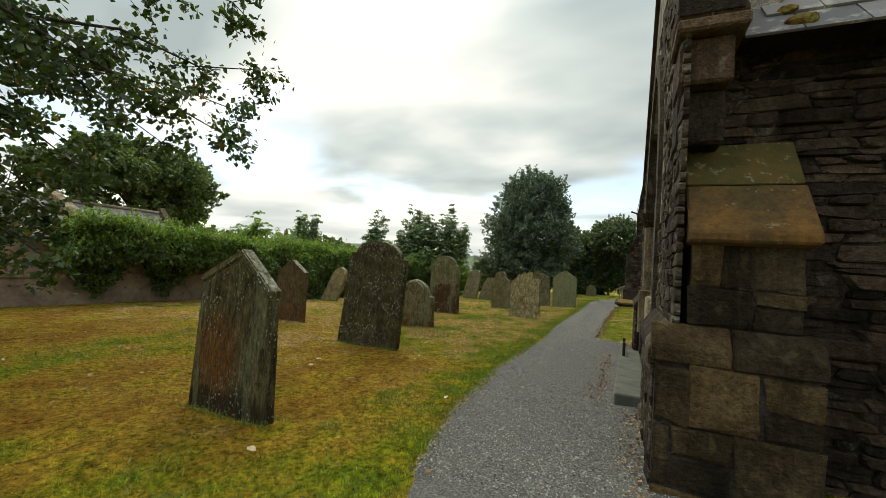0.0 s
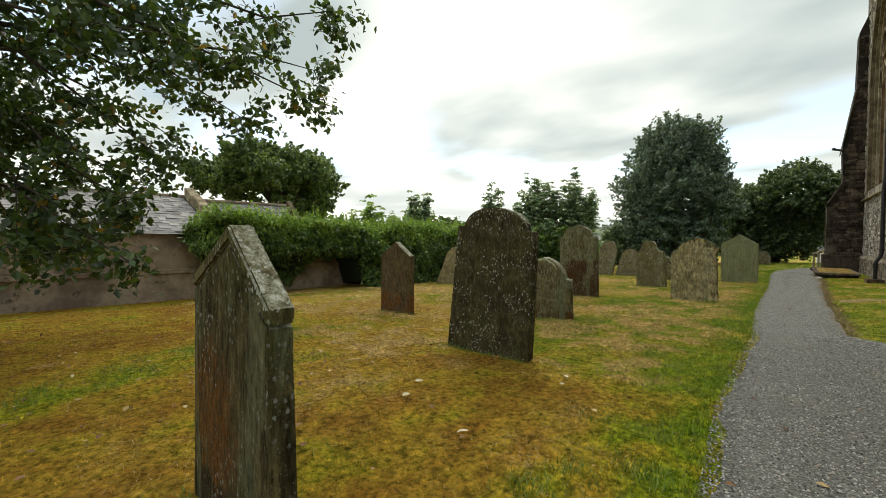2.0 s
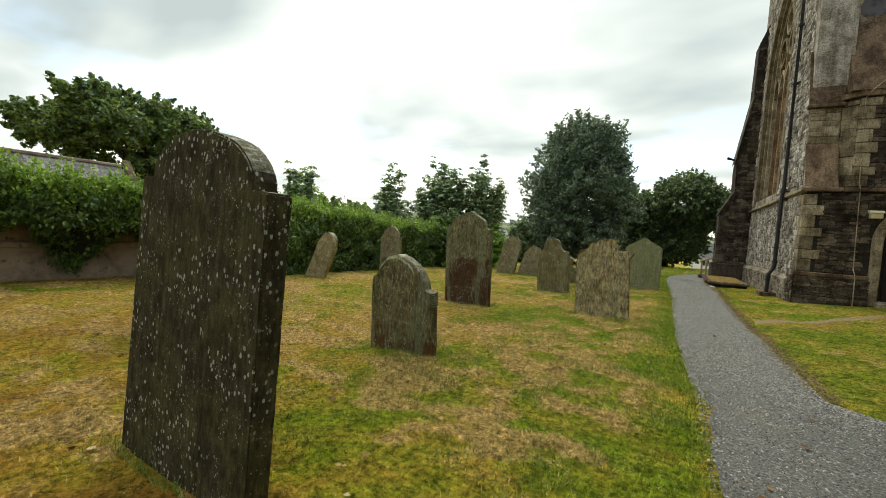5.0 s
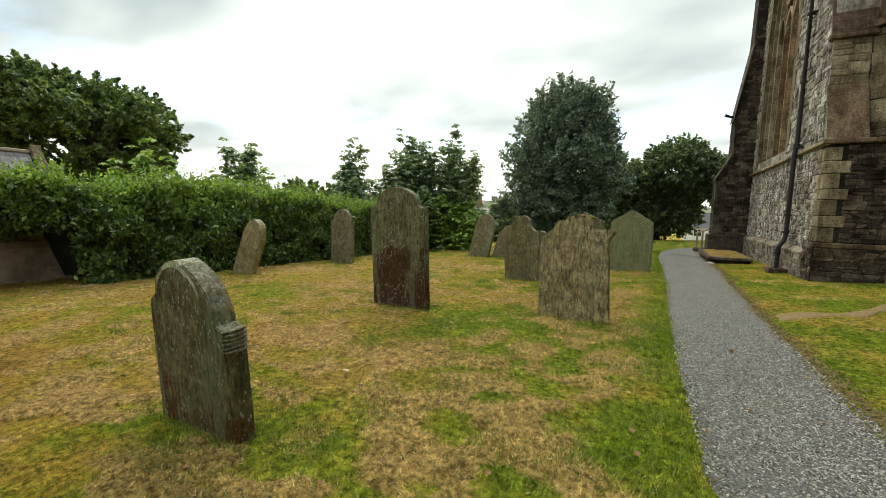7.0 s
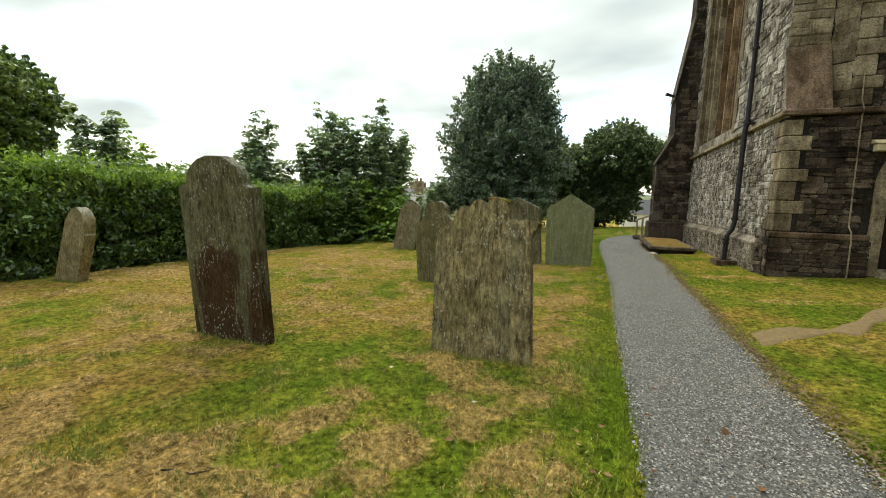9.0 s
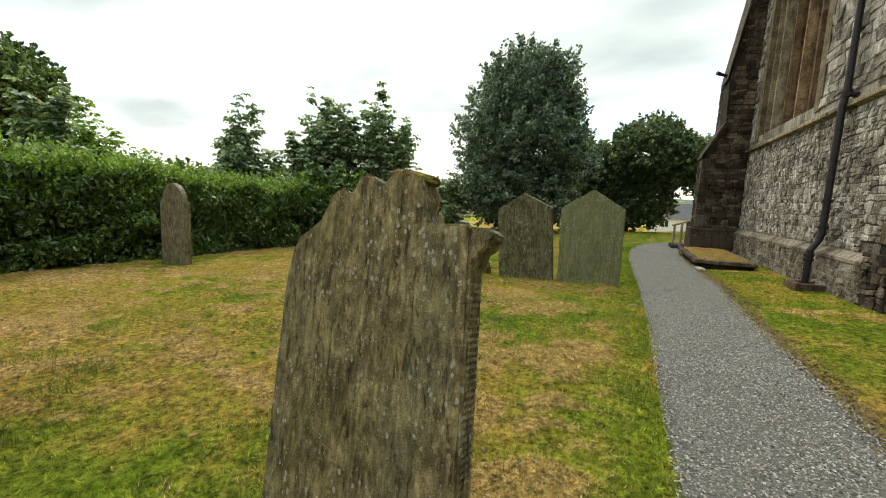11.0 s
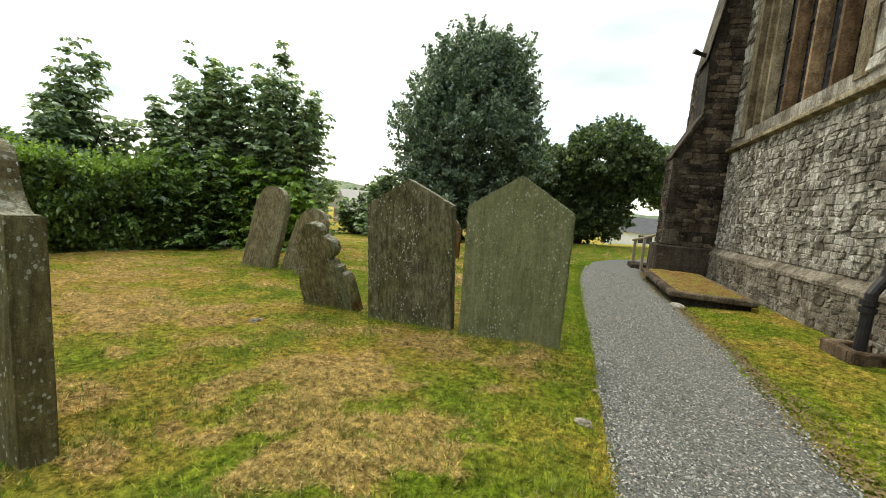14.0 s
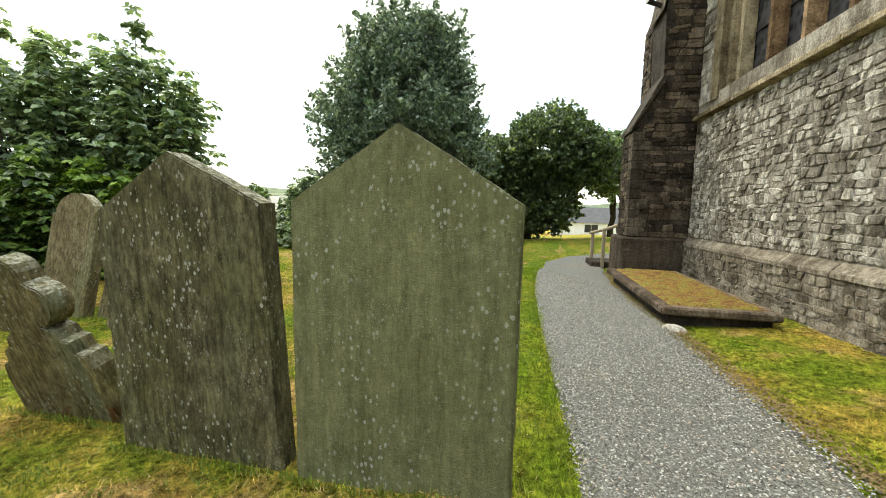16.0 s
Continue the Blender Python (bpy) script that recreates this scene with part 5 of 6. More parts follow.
def build_porch():
    P = thing("porch_front", PO, "gabled porch front of rubble stone with a deep pointed doorway", "porch", kind="structure")
    VC, HALF, SPR, APX = 3.1, 1.2, 2.35, 4.1
    holed(P, "x", 0.45, 5.75, -0.5, 4.6, VC, HALF, 0.2, SPR, APX, 0.0, 0.6, M["mortar"])
    profile_part("gable", P, M["mortar"], [(0.45, 4.6), (5.75, 4.6), (3.1, 6.9)], "x", 0.0, 0.6)
    slab_part("porch_back", P, M["dark_mortar"], 0.9, 1.0, 0.8, 5.4, -0.5, 4.6, 0)
    slab_part("porch_floor", P, M["shaded_brownstone"], 0.0, 0.9, VC - HALF, VC + HALF, -0.4, 0.22, 0.01)
    opening = lambda a, z, w, h: abs(a + 0.0 - VC) < HALF + 0.3 + w * 0.5 and z < SPR or z >= SPR and abs(a - VC) < (HALF + 0.45) * max(0.0, 1 - ((z - SPR) / (APX - SPR + 0.5)) ** 1.7)
    rubble(P, west(0.0, 0.0), 6.2, 1.1, 4.6, M["slate_mix"], (0.19, 0.11), (0.0, 0.018), lambda a, z, w, h: opening(a, z, w, h) or z > 3.0 + a * 0.9 or z > 3.0 + (6.2 - a) * 0.9, 300, seed=31, near=0.5)
    for v0, v1 in ((-0.02, 1.55), (4.65, 6.2)):
        profile_part("plinth", P, M["dark_mortar"], [(-0.10, -0.5), (0.0, -0.5), (0.0, 1.1), (-0.10, 0.97)], "y", v0 + 0.05, v1)
        rubble(P, west(-0.10, v0 + 0.03), v1 - v0 - 0.03, -0.1, 0.86, M["slate_mix"], (0.2, 0.12), (0.0, 0.018), None, 90, seed=int(40 + v0))
        for i in range(3):
            a = v0 + i * (v1 - v0) / 3
            profile_part("plinth_cap", P, M["slate_mix"], [(-0.135, 0.86), (0.0, 0.86), (0.0, 1.12), (-0.02, 1.12), (-0.135, 0.96)], "y", a + 0.004, a + (v1 - v0) / 3 - 0.004, 0.012)
    # doorway: moulded jambs, shafts, capitals
    for d, wd, u0, u1 in ((0.12, 0.26, -0.04, 0.14), (-0.05, 0.14, 0.1, 0.3), (-0.2, 0.16, 0.26, 0.5)):
        line = arch(VC, HALF + d, SPR, APX + d * 1.3)
        ribbon([(VC - HALF - d, 0.2)] + line + [(VC + HALF + d, 0.2)], wd, "x", u0, u1, M["brown_dress"], P, "arch_moulding")
    for v in (VC - HALF + 0.02, VC + HALF - 0.02):
        bm = bmesh.new()
        tube(bm, [(0.08, v, 0.55), (0.08, v, 1.2), (0.08, v, 1.22), (0.08, v, 2.2)], [0.17, 0.17, 0.12, 0.12], 12)
        part("shaft", bm, M["sandstone"], P)
        bm = bmesh.new()
        tube(bm, [(0.08, v, 2.2), (0.08, v, 2.28), (0.08, v, 2.42)], [0.12, 0.17, 0.2], 12)
        part("capital", bm, M["shaded_brownstone"], P)
    for i in range(6):
        a = VC - 1.0 + i / 3
        slab_part("door_board", P, M["door"], 0.62, 0.67, a + 0.004, a + 0.33, 0.22, 3.6, 0.008)
    # coping and kneeler
    for k in range(8):
        for s in (-1, 1):
            va, vb = 3.1 + s * (3.15 - k * 0.39), 3.1 + s * (3.15 - (k + 1) * 0.39 + 0.008)
            za, zb = 3.05 + k * 0.40, 3.05 + (k + 1) * 0.40
            profile_part("coping_stone", P, M["dark_porch_rubble"], [(va, za), (vb, zb), (vb, zb + 0.14), (va, za + 0.14)], "x", -0.06, 0.3, 0.008)
    slab_part("corbel", P, M["dark_porch_rubble"], -0.02, 0.25, 0.17, 0.5, 2.30, 2.66, 0.02)
    slab_part("kneeler", P, M["sandstone_brown"], -0.03, 0.27, 0.05, 0.5, 2.66, 2.96, 0.02)
    slab_part("kneeler_cap", P, M["sandstone_brown"], -0.06, 0.33, -0.05, 0.4, 2.96, 3.04, 0.015)
    # carved double roll on the kneeler
    for u in (0.03, 0.23):
        profile_part("carved_roll", P, M["sandstone_brown"], [(u + 0.095 * math.cos(radians(a)), 3.04 + 0.13 * math.sin(radians(a))) for a in range(0, 181, 20)], "y", -0.035, 0.3, 0.01)
    # corner buttress in large blocks
    B = thing("porch_buttress", PO, "low corner buttress of brown ashlar with a mossy sloping top", "buttress", kind="structure")
    profile_part("core", B, M["dark_mortar"], [(0.02, -0.5), (0.5, -0.5), (0.5, 2.3), (0.40, 2.3), (0.02, 1.68)], "x", 0.08, 0.62)
    slab_part("core_low", B, M["dark_mortar"], -0.095, 0.69, -0.06, 0.5, -0.5, 0.95, 0)
    lay(B, south(0.63, 0.02), 0.56, 1.13, 1.64, M["shaded_brownstone"], (0.22, 0.27), (0.16, 0.32), (0.012, 0.03), None, 20, seed=51, tilt=0.4, gap=0.008)
    lay(B, south(0.70, -0.06), 0.80, -0.1, 0.9, M["shaded_brownstone"], (0.27, 0.36), (0.22, 0.4), (0.012, 0.03), None, 30, seed=55, tilt=0.4, gap=0.01)
    lay(B, Matrix(((0, 1, 0, 0.70), (-1, 0, 0, 0.5), (0, 0, 1, 0), (0, 0, 0, 1))), 0.55, -0.1, 0.9, M["shaded_brownstone"], (0.27, 0.36), (0.22, 0.4), (0.012, 0.03), None, 30, seed=56, tilt=0.4, gap=0.01)
    for a, b in ((-0.12, 0.29), (0.295, 0.72)):
        profile_part("plinth_cap", B, M["shaded_brownstone"], [(-0.085, 0.9), (0.1, 0.9), (0.1, 1.13), (0.0, 1.13), (-0.085, 1.0)], "x", a, b, 0.012)
    profile_part("sloping_cap", B, M["capmoss"], [(-0.08, 1.64), (0.0, 1.62), (0.5, 1.62), (0.5, 2.02), (0.17, 2.02), (-0.08, 1.70)], "x", 0.05, 0.68, 0.012)
    profile_part("sloping_cap", B, M["capgreen"], [(0.178, 2.026), (0.5, 2.026), (0.5, 2.34), (0.42, 2.36)], "x", 0.052, 0.676, 0.01)
    # side wall under the eaves
    S_ = thing("porch_side_wall", PO, "porch side wall of dark coursed slate under a slate roof", "wall", kind="structure")
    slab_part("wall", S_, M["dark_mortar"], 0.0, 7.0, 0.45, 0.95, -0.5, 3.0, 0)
    rubble(S_, south(4.0, 0.45), 4.0, -0.1, 2.98, M["dark_porch_rubble"], (0.24, 0.07), (0.004, 0.05), lambda a, z, w, h: 4.0 - a < 0.6 and z < 2.2, 300, 0.006, seed=61, near=3.2)
    slab_part("string_ledge", S_, M["dark_porch_rubble"], 0.62, 3.5, 0.38, 0.5, 0.98, 1.1, 0.015)
    slab_part("far_wall", S_, M["mortar"], 0.0, 7.0, 5.5, 5.75, -0.5, 3.0, 0)
    R = thing("porch_roof", PO, "slate porch roof patched with moss", "roof", kind="structure")
    profile_part("roof_deck", R, M["dark_mortar"], [(0.2, 3.0), (6.0, 3.0), (3.1, 6.3)], "x", 0.3, 7.0)
    ang = math.atan2(3.3, 2.9)
    r = random.Random(7)
    for row in range(5):
        for col in range(13):
            w = 0.3
            ob = slab_part("roof_slate", R, M["slate"], 0, w - 0.008, 0, 0.5, 0, 0.016, 0)
            d = row * 0.3 - 0.12
            ob.matrix_basis = pose(0.33 + col * w + 0.15 * (row % 2), 0.2 + d * math.cos(ang), 3.0 + d * math.sin(ang) + 0.035, 0, 0, 0) @ pose(0, 0, 0, math.degrees(ang) - 3 + r.uniform(-0.5, 0.5))
    moss_at = random.Random(23)
    bm = bmesh.new()
    for _ in range(46):
        d, a = moss_at.uniform(-0.05, 1.2), moss_at.uniform(0.35, 3.6)
        k = moss_at.uniform(0.025, 0.075)
        turn_ = Matrix.Translation((a, 0.2 + d * math.cos(ang), 3.06 + d * math.sin(ang))) @ Matrix.Rotation(ang, 4, "X") @ Matrix.Diagonal((k * moss_at.uniform(1, 2), k, k * 0.55, 1))
        for v in bmesh.ops.create_icosphere(bm, subdivisions=2, radius=1, matrix=turn_)["verts"]:
            v.co += 0.35 * k * noise.noise_vector(v.co * 22)
    tagged(part("roof_moss", bm, M["moss"], R, "rusty cushions of moss"), "rusty cushions of moss", kind="stuff")
    slab = thing("door_slab", PO, "large worn stone step slab before the porch doorway", "step", kind="structure")
    slab_part("slab", slab, M["slabstone"], -0.34, -0.02, 1.72, 4.62, -0.3, 0.2, 0.015)
    sc = thing("boot_scraper", PO, "old iron boot scraper on the stone step", "boot scraper")
    for v in (3.95, 4.38):
        slab_part("upright", sc, M["iron"], -0.28, -0.24, v - 0.03, v + 0.03, 0.195, 0.41, 0.008)
    slab_part("blade", sc, M["iron"], -0.27, -0.25, 3.95, 4.38, 0.28, 0.32, 0.004)
    N_ = thing("nave_wall", pose(0, 0, 0), "plain nave wall of rubble between porch and end", "wall", kind="structure")
    slab_part("wall", N_, M["mortar"], 5.2, 6.0, 3.2, 20.3, -0.5, 9.0, 0)


build_porch()

# ---- boundary range on the left, with its ivy ----
def build_range():
    R = thing("boundary_building", pose(0, 0, 0), "low range of old buildings with rendered wall and lichened slate roof", "building", kind="structure")
    x, g = -16.2, -0.75
    slab_part("wall", R, M["render"], x - 0.4, x, -14, 11.6, g - 0.5, 1.5, 0)
    slab_part("string_course", R, M["render"], x - 0.002, x + 0.1, -14, 11.6, 0.18, 0.34, 0.02)
    slab_part("plinth", R, M["render"], x - 0.002, x + 0.05, -14, 11.6, g - 0.4, 0.18, 0.01)
    slab_part("back_wall", R, M["render"], x - 8, x - 7.6, -14, 11.6, g - 0.5, 1.5, 0)
    profile_part("roof_deck", R, M["depth"], [(x + 0.05, 1.42), (x - 3.9, 2.95), (x - 8, 1.42)], "y", -14, 6.4)

    def slates(eave, top, y0, y1, rows, seed):
        V, F = [], []
        r = random.Random(seed)
        (xa, za), (xb, zb) = eave, top
        run = math.hypot(xb - xa, zb - za)
        for row in range(rows):
            y = y0
            while y < y1:
                w = min(r.uniform(0.2, 0.36), y1 - y + 0.01)
                lift = 0.03 + r.uniform(0, 0.02)
                s0, s1 = (row * 0.25 - 0.08) / run, (row * 0.25 + 0.24) / run
                pts = [(xa + (xb - xa) * q, yy, za + (zb - za) * q + l) for q, yy, l in ((s0, y, lift + 0.012), (s0, y + w - 0.01, lift + 0.012), (s1, y + w - 0.01, lift), (s1, y, lift))]
                o = len(V)
                V += pts + [(a, b, c - 0.014) for a, b, c in pts]
                F += [(o, o + 1, o + 2, o + 3), (o, o + 4, o + 5, o + 1), (o + 1, o + 5, o + 6, o + 2), (o + 3, o + 7, o + 4, o)]
                y += w
        return V, F

    tagged(raw("roof_slates", *slates((x + 0.05, 1.42), (x - 3.9, 2.92), -13.9, 6.35, 17, 11), M["slate"], R), "lichened slates", kind="stuff")
    slab_part("ridge", R, M["render"], x - 4.0, x - 3.75, -14, 6.4, 2.88, 3.02, 0.03)
    profile_part("gable_coping", R, M["sandstone"], [(x + 0.1, 1.4), (x + 0.1, 1.78), (x - 3.8, 3.32), (x - 3.8, 2.8)], "y", 6.4, 6.72, 0.02)
    # a second, narrower roof further back
    B = thing("back_range", pose(0, 0, 0), "narrow outbuilding with steep lichened slate roof behind the hedge", "building", kind="structure")
    c = x - 8.8
    slab_part("wall", B, M["render"], c - 2.6, c + 2.6, 4.5, 13.0, g - 0.5, 0.7, 0)
    profile_part("roof_deck", B, M["depth"], [(c + 2.7, 0.6), (c, 3.2), (c - 2.7, 0.6)], "y", 4.5, 13.0)
    tagged(raw("roof_slates", *slates((c + 2.7, 0.6), (c, 3.2), 4.5, 12.95, 15, 12), M["slate"], B), "lichened slates", kind="stuff")
    slab_part("ridge", B, M["render"], c - 0.13, c + 0.13, 4.5, 12.98, 3.18, 3.32, 0.03)
    profile_part("gable_coping", B, M["sandstone"], [(c + 2.8, 0.5), (c + 2.8, 0.85), (c, 3.55), (c - 2.8, 0.85), (c - 2.8, 0.5), (c, 3.1)], "y", 13.0, 13.3, 0.02)


build_range()


# ---- foliage ----
def leaf_mesh(centres, size, name, material, parent, seed, up=0.3, long=1.5, droop=0.0, lying=1.0, ways=None):
    """A small pointed leaf at each centre, turned at random or along the ways given."""
    r = np.random.RandomState(seed)
    c = np.asarray(centres, float)
    n = len(c)
    d = r.normal(size=(n, 3)) if ways is None else np.asarray(ways) + 0.25 * r.normal(size=(n, 3))
    d[:, 2] = (d[:, 2] - droop) * lying
    d /= np.linalg.norm(d, axis=1)[:, None]
    nrm = r.normal(size=(n, 3))
    nrm[:, 2] += up * 3
    s = np.cross(d, nrm)
    s /= np.linalg.norm(s, axis=1)[:, None] + 1e-9
    k = (size * r.uniform(0.6, 1.3, n))[:, None]
    nn = np.cross(s, d)
    v = np.stack([c - d * k * long * 0.5, c + s * k * 0.5 + nn * k * 0.12, c + d * k * long * 0.5, c - s * k * 0.5 + nn * k * 0.12], 1).reshape(-1, 3)
    q = np.arange(n)[:, None] * 4
    f = np.concatenate([q + np.array([[0, 1, 2]]), q + np.array([[0, 2, 3]])], 0)
    return raw(name, v, f, material, parent)


def clump_points(r, centre, spread, n):
    return np.asarray(centre) + r.normal(size=(n, 3)) * np.asarray(spread)


def crown_points(seed, centre, radii, clumps, per, spread, hollow=0.55, lift=0.35):
    """Leafy twigs that reach outwards from an uneven shell of an ellipsoid, so that the outline is ragged."""
    r = np.random.RandomState(seed)
    d = r.normal(size=(clumps, 3))
    d /= np.linalg.norm(d, axis=1)[:, None]
    lump = np.array([1 + 0.26 * noise.noise((a * 2.2 + seed, b * 2.2, c * 2.2)) + 0.16 * noise.noise((a * 5, b * 5 + seed, c * 5)) for a, b, c in d])
    k = (hollow + (1 - hollow) * r.rand(clumps) ** 0.6) * lump * 0.93
    base = np.asarray(centre) + d * np.asarray(radii) * k[:, None]
    way = d + 0.45 * r.normal(size=(clumps, 3))
    way[:, 2] += lift
    way /= np.linalg.norm(way, axis=1)[:, None]
    size = spread * r.uniform(1.6, 3.4, clumps)
    u = r.rand(clumps, per)
    wide = (size * 0.2)[:, None] * (1.1 - 0.85 * u)
    p = base[:, None, :] + way[:, None, :] * (size[:, None] * (u - 0.25))[:, :, None] + r.normal(size=(clumps, per, 3)) * wide[:, :, None] * np.array([1, 1, 0.65])
    return p.reshape(-1, 3)


def limb(bm, a, b, r0, r1, bend, seed, n=6):
    rr = random.Random(seed)
    a, b = Vector(a), Vector(b)
    pts, rad = [], []
    for i in range(n + 1):
        t = i / n
        p = a.lerp(b, t) + Vector((rr.uniform(-1, 1), rr.uniform(-1, 1), 0)) * bend * math.sin(t * 3.14) * 0.4 + Vector((0, 0, bend * math.sin(t * 3.14)))
        if 0 < i < n:
            p += Vector((rr.uniform(-1, 1), rr.uniform(-1, 1), rr.uniform(-1, 1))) * (b - a).length * 0.022
        pts.append(p)
        rad.append(r0 + (r1 - r0) * t)
    tube(bm, pts, rad, 7)
    return pts


def tree(name, x, y, height, label, crowns, leaf, size, trunk_r=0.25, fork=0.35, seed=1, long=1.5, category="tree"):
    z = gz(x, y)
    T = thing(name, pose(x, y, z), label, category)
    bm = bmesh.new()
    limb(bm, (0, 0, -0.3), (0.1, 0.1, height * 0.75), trunk_r, trunk_r * 0.25, 0.0, seed)
    for i, (c, rad, *_rest) in enumerate(crowns):
        limb(bm, (0, 0, height * fork * (0.7 + 0.1 * (i % 4))), (c[0], c[1], c[2]), trunk_r * 0.5, 0.03, 0.2, seed + i)
        rr = random.Random(seed * 7 + i)
        for k in range(5):
            e = (c[0] + rad[0] * rr.uniform(-0.8, 0.8), c[1] + rad[1] * rr.uniform(-0.8, 0.8), c[2] + rad[2] * rr.uniform(-0.2, 0.8))
            limb(bm, c, e, 0.05, 0.012, 0.1, seed + 50 + i * 5 + k, 4)
    part("trunk", bm, M["bark"], T)
    pts = [crown_points(seed + i, *crown) for i, crown in enumerate(crowns)]
    tagged(leaf_mesh(np.concatenate(pts), size, "crown", leaf, T, seed, long=long), kind="stuff")
    return T


def hedge_foot(y):
    return float(np.interp(y, [5.3, 9.5, 12, 17, 21, 24, 27], [-15.4, -14.7, -14.2, -14.0, -13.9, -13.5, -13.0]))


def hedge_crest(y):
    return float(np.interp(y, [5.4, 6.0, 8, 10.5, 11.6, 12.5, 15, 17.5, 20, 27], [1.7, 2.0, 1.98, 1.8, 1.65, 1.7, 1.8, 1.6, 1.4, 1.3])) + 0.28 * noise.noise((y * 0.8, 3, 1)) + 0.18 * noise.noise((y * 3, 1, 4))


def hedge_low(y):
    g = gz(-15, y)
    if y > 11.1:
        return g
    if y > 9.8:
        return 0.55 + 0.25 * noise.noise((y * 3, 2, 2))
    a, b = abs(y - 6.6) / 1.05, abs(y - 8.75) / 1.05
    return min(g + 0.12 + 1.5 * min(a, b) ** 1.1, 1.2)


def ivy():
    H = thing("ivy_hedge", pose(0, 0, 0), "thick glossy evergreen hedge smothering the boundary wall, with hanging tongues", "hedge")
    r = np.random.RandomState(4)
    # inner mass, near black as painted shade, that keeps the sky from showing through
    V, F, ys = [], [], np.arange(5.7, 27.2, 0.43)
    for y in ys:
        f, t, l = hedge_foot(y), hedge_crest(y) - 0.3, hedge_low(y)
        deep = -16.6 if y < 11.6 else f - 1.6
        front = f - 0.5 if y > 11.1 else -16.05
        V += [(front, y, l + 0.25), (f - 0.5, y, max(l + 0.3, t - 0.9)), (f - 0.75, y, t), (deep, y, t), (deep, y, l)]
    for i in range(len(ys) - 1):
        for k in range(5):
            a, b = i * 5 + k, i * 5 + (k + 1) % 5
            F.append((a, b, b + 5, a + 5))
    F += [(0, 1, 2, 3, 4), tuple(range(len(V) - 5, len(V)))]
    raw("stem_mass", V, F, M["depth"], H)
    # hanging sprays of leaves over the front, in overlapping shelves
    pts = []
    for _ in range(9500):
        y = 5.45 + 21.6 * r.rand() ** 1.05
        f, t, l = hedge_foot(y), hedge_crest(y), hedge_low(y)
        z = l + (t - l) * r.rand() ** 0.8
        belly = 0.5 * noise.noise((y * 1.1, z * 1.6, 8)) + 0.32 * noise.noise((y * 3.2, z * 3.6, 2))
        hang = f - 0.3 - 0.35 * max(0.0, z - 0.8) ** 2 * 0.6 if y > 11.1 or z > 1.05 else -16.05 + (f - 0.3 + 16.05) * max(0, (z - 0.2) / 0.85) ** 1.5
        if y <= 11.1 and z <= 1.05:
            belly *= 0.4
        x, sway, drop = hang + belly, r.normal() * 0.10, 0.14 + 0.2 * r.rand()
        for k in range(7):
            u = k / 6
            pts.append((x + 0.10 * math.sin(u * 2.6) + 0.035 * r.normal(), y + sway * u + 0.04 * r.normal(), max(l + 0.03, z - drop * u + 0.03 * r.normal())))
    for _ in range(15000):
        y = 5.5 + 21.4 * r.rand()
        x = hedge_foot(y) - 0.4 - 1.4 * r.rand()
        pts.append((x, y, hedge_crest(y) - 0.2 + 0.24 * r.rand() + 0.10 * noise.noise((x * 2, y * 2, 6))))
    tagged(leaf_mesh(pts, 0.078, "ivy_leaves", M["ivy"], H, 5, up=0.35, long=1.9, droop=0.9), kind="stuff")
    # upright young shoots along the top
    up = []
    for _ in range(3400):
        y = 5.6 + 21.3 * r.rand()
        x = hedge_foot(y) - 0.35 - 1.2 * r.rand()
        h = (0.12 + 0.5 * r.rand() ** 1.6) * (1 + 0.7 * noise.noise((x * 1.5, y * 1.5, 3)))
        lx, ly = 0.12 * r.normal() * h, 0.12 * r.normal() * h
        for k in range(8):
            u = k / 7
            up.append((x + lx * u + 0.022 * r.normal() * (1.2 - u), y + ly * u + 0.022 * r.normal() * (1.2 - u), hedge_crest(y) - 0.12 + h * u))
    for _ in range(2600):
        y = 5.6 + 21.3 * r.rand()
        x, z = hedge_foot(y) - 0.22 - 0.2 * r.rand(), hedge_crest(y) - 0.1 - 0.75 * r.rand() ** 1.5
        h, lx, ly = 0.12 + 0.2 * r.rand(), 0.10 * r.rand(), 0.05 * r.normal()
        x += 0.3 * noise.noise((y * 1.1, z * 1.6, 8))
        for k in range(6):
            up.append((x + lx * k / 5 + 0.02 * r.normal(), y + ly * k / 5 + 0.02 * r.normal(), z + h * k / 5))
    tagged(leaf_mesh(up, 0.062, "ivy_shoot", M["ivy_light"], H, 6, up=-0.1, long=1.9, droop=-0.9), kind="stuff")


M["ivy_light"] = leaf_mat("ivy_shoot", (0.085, 0.165, 0.028), (0.17, 0.28, 0.045), (0.29, 0.42, 0.085))
ivy()


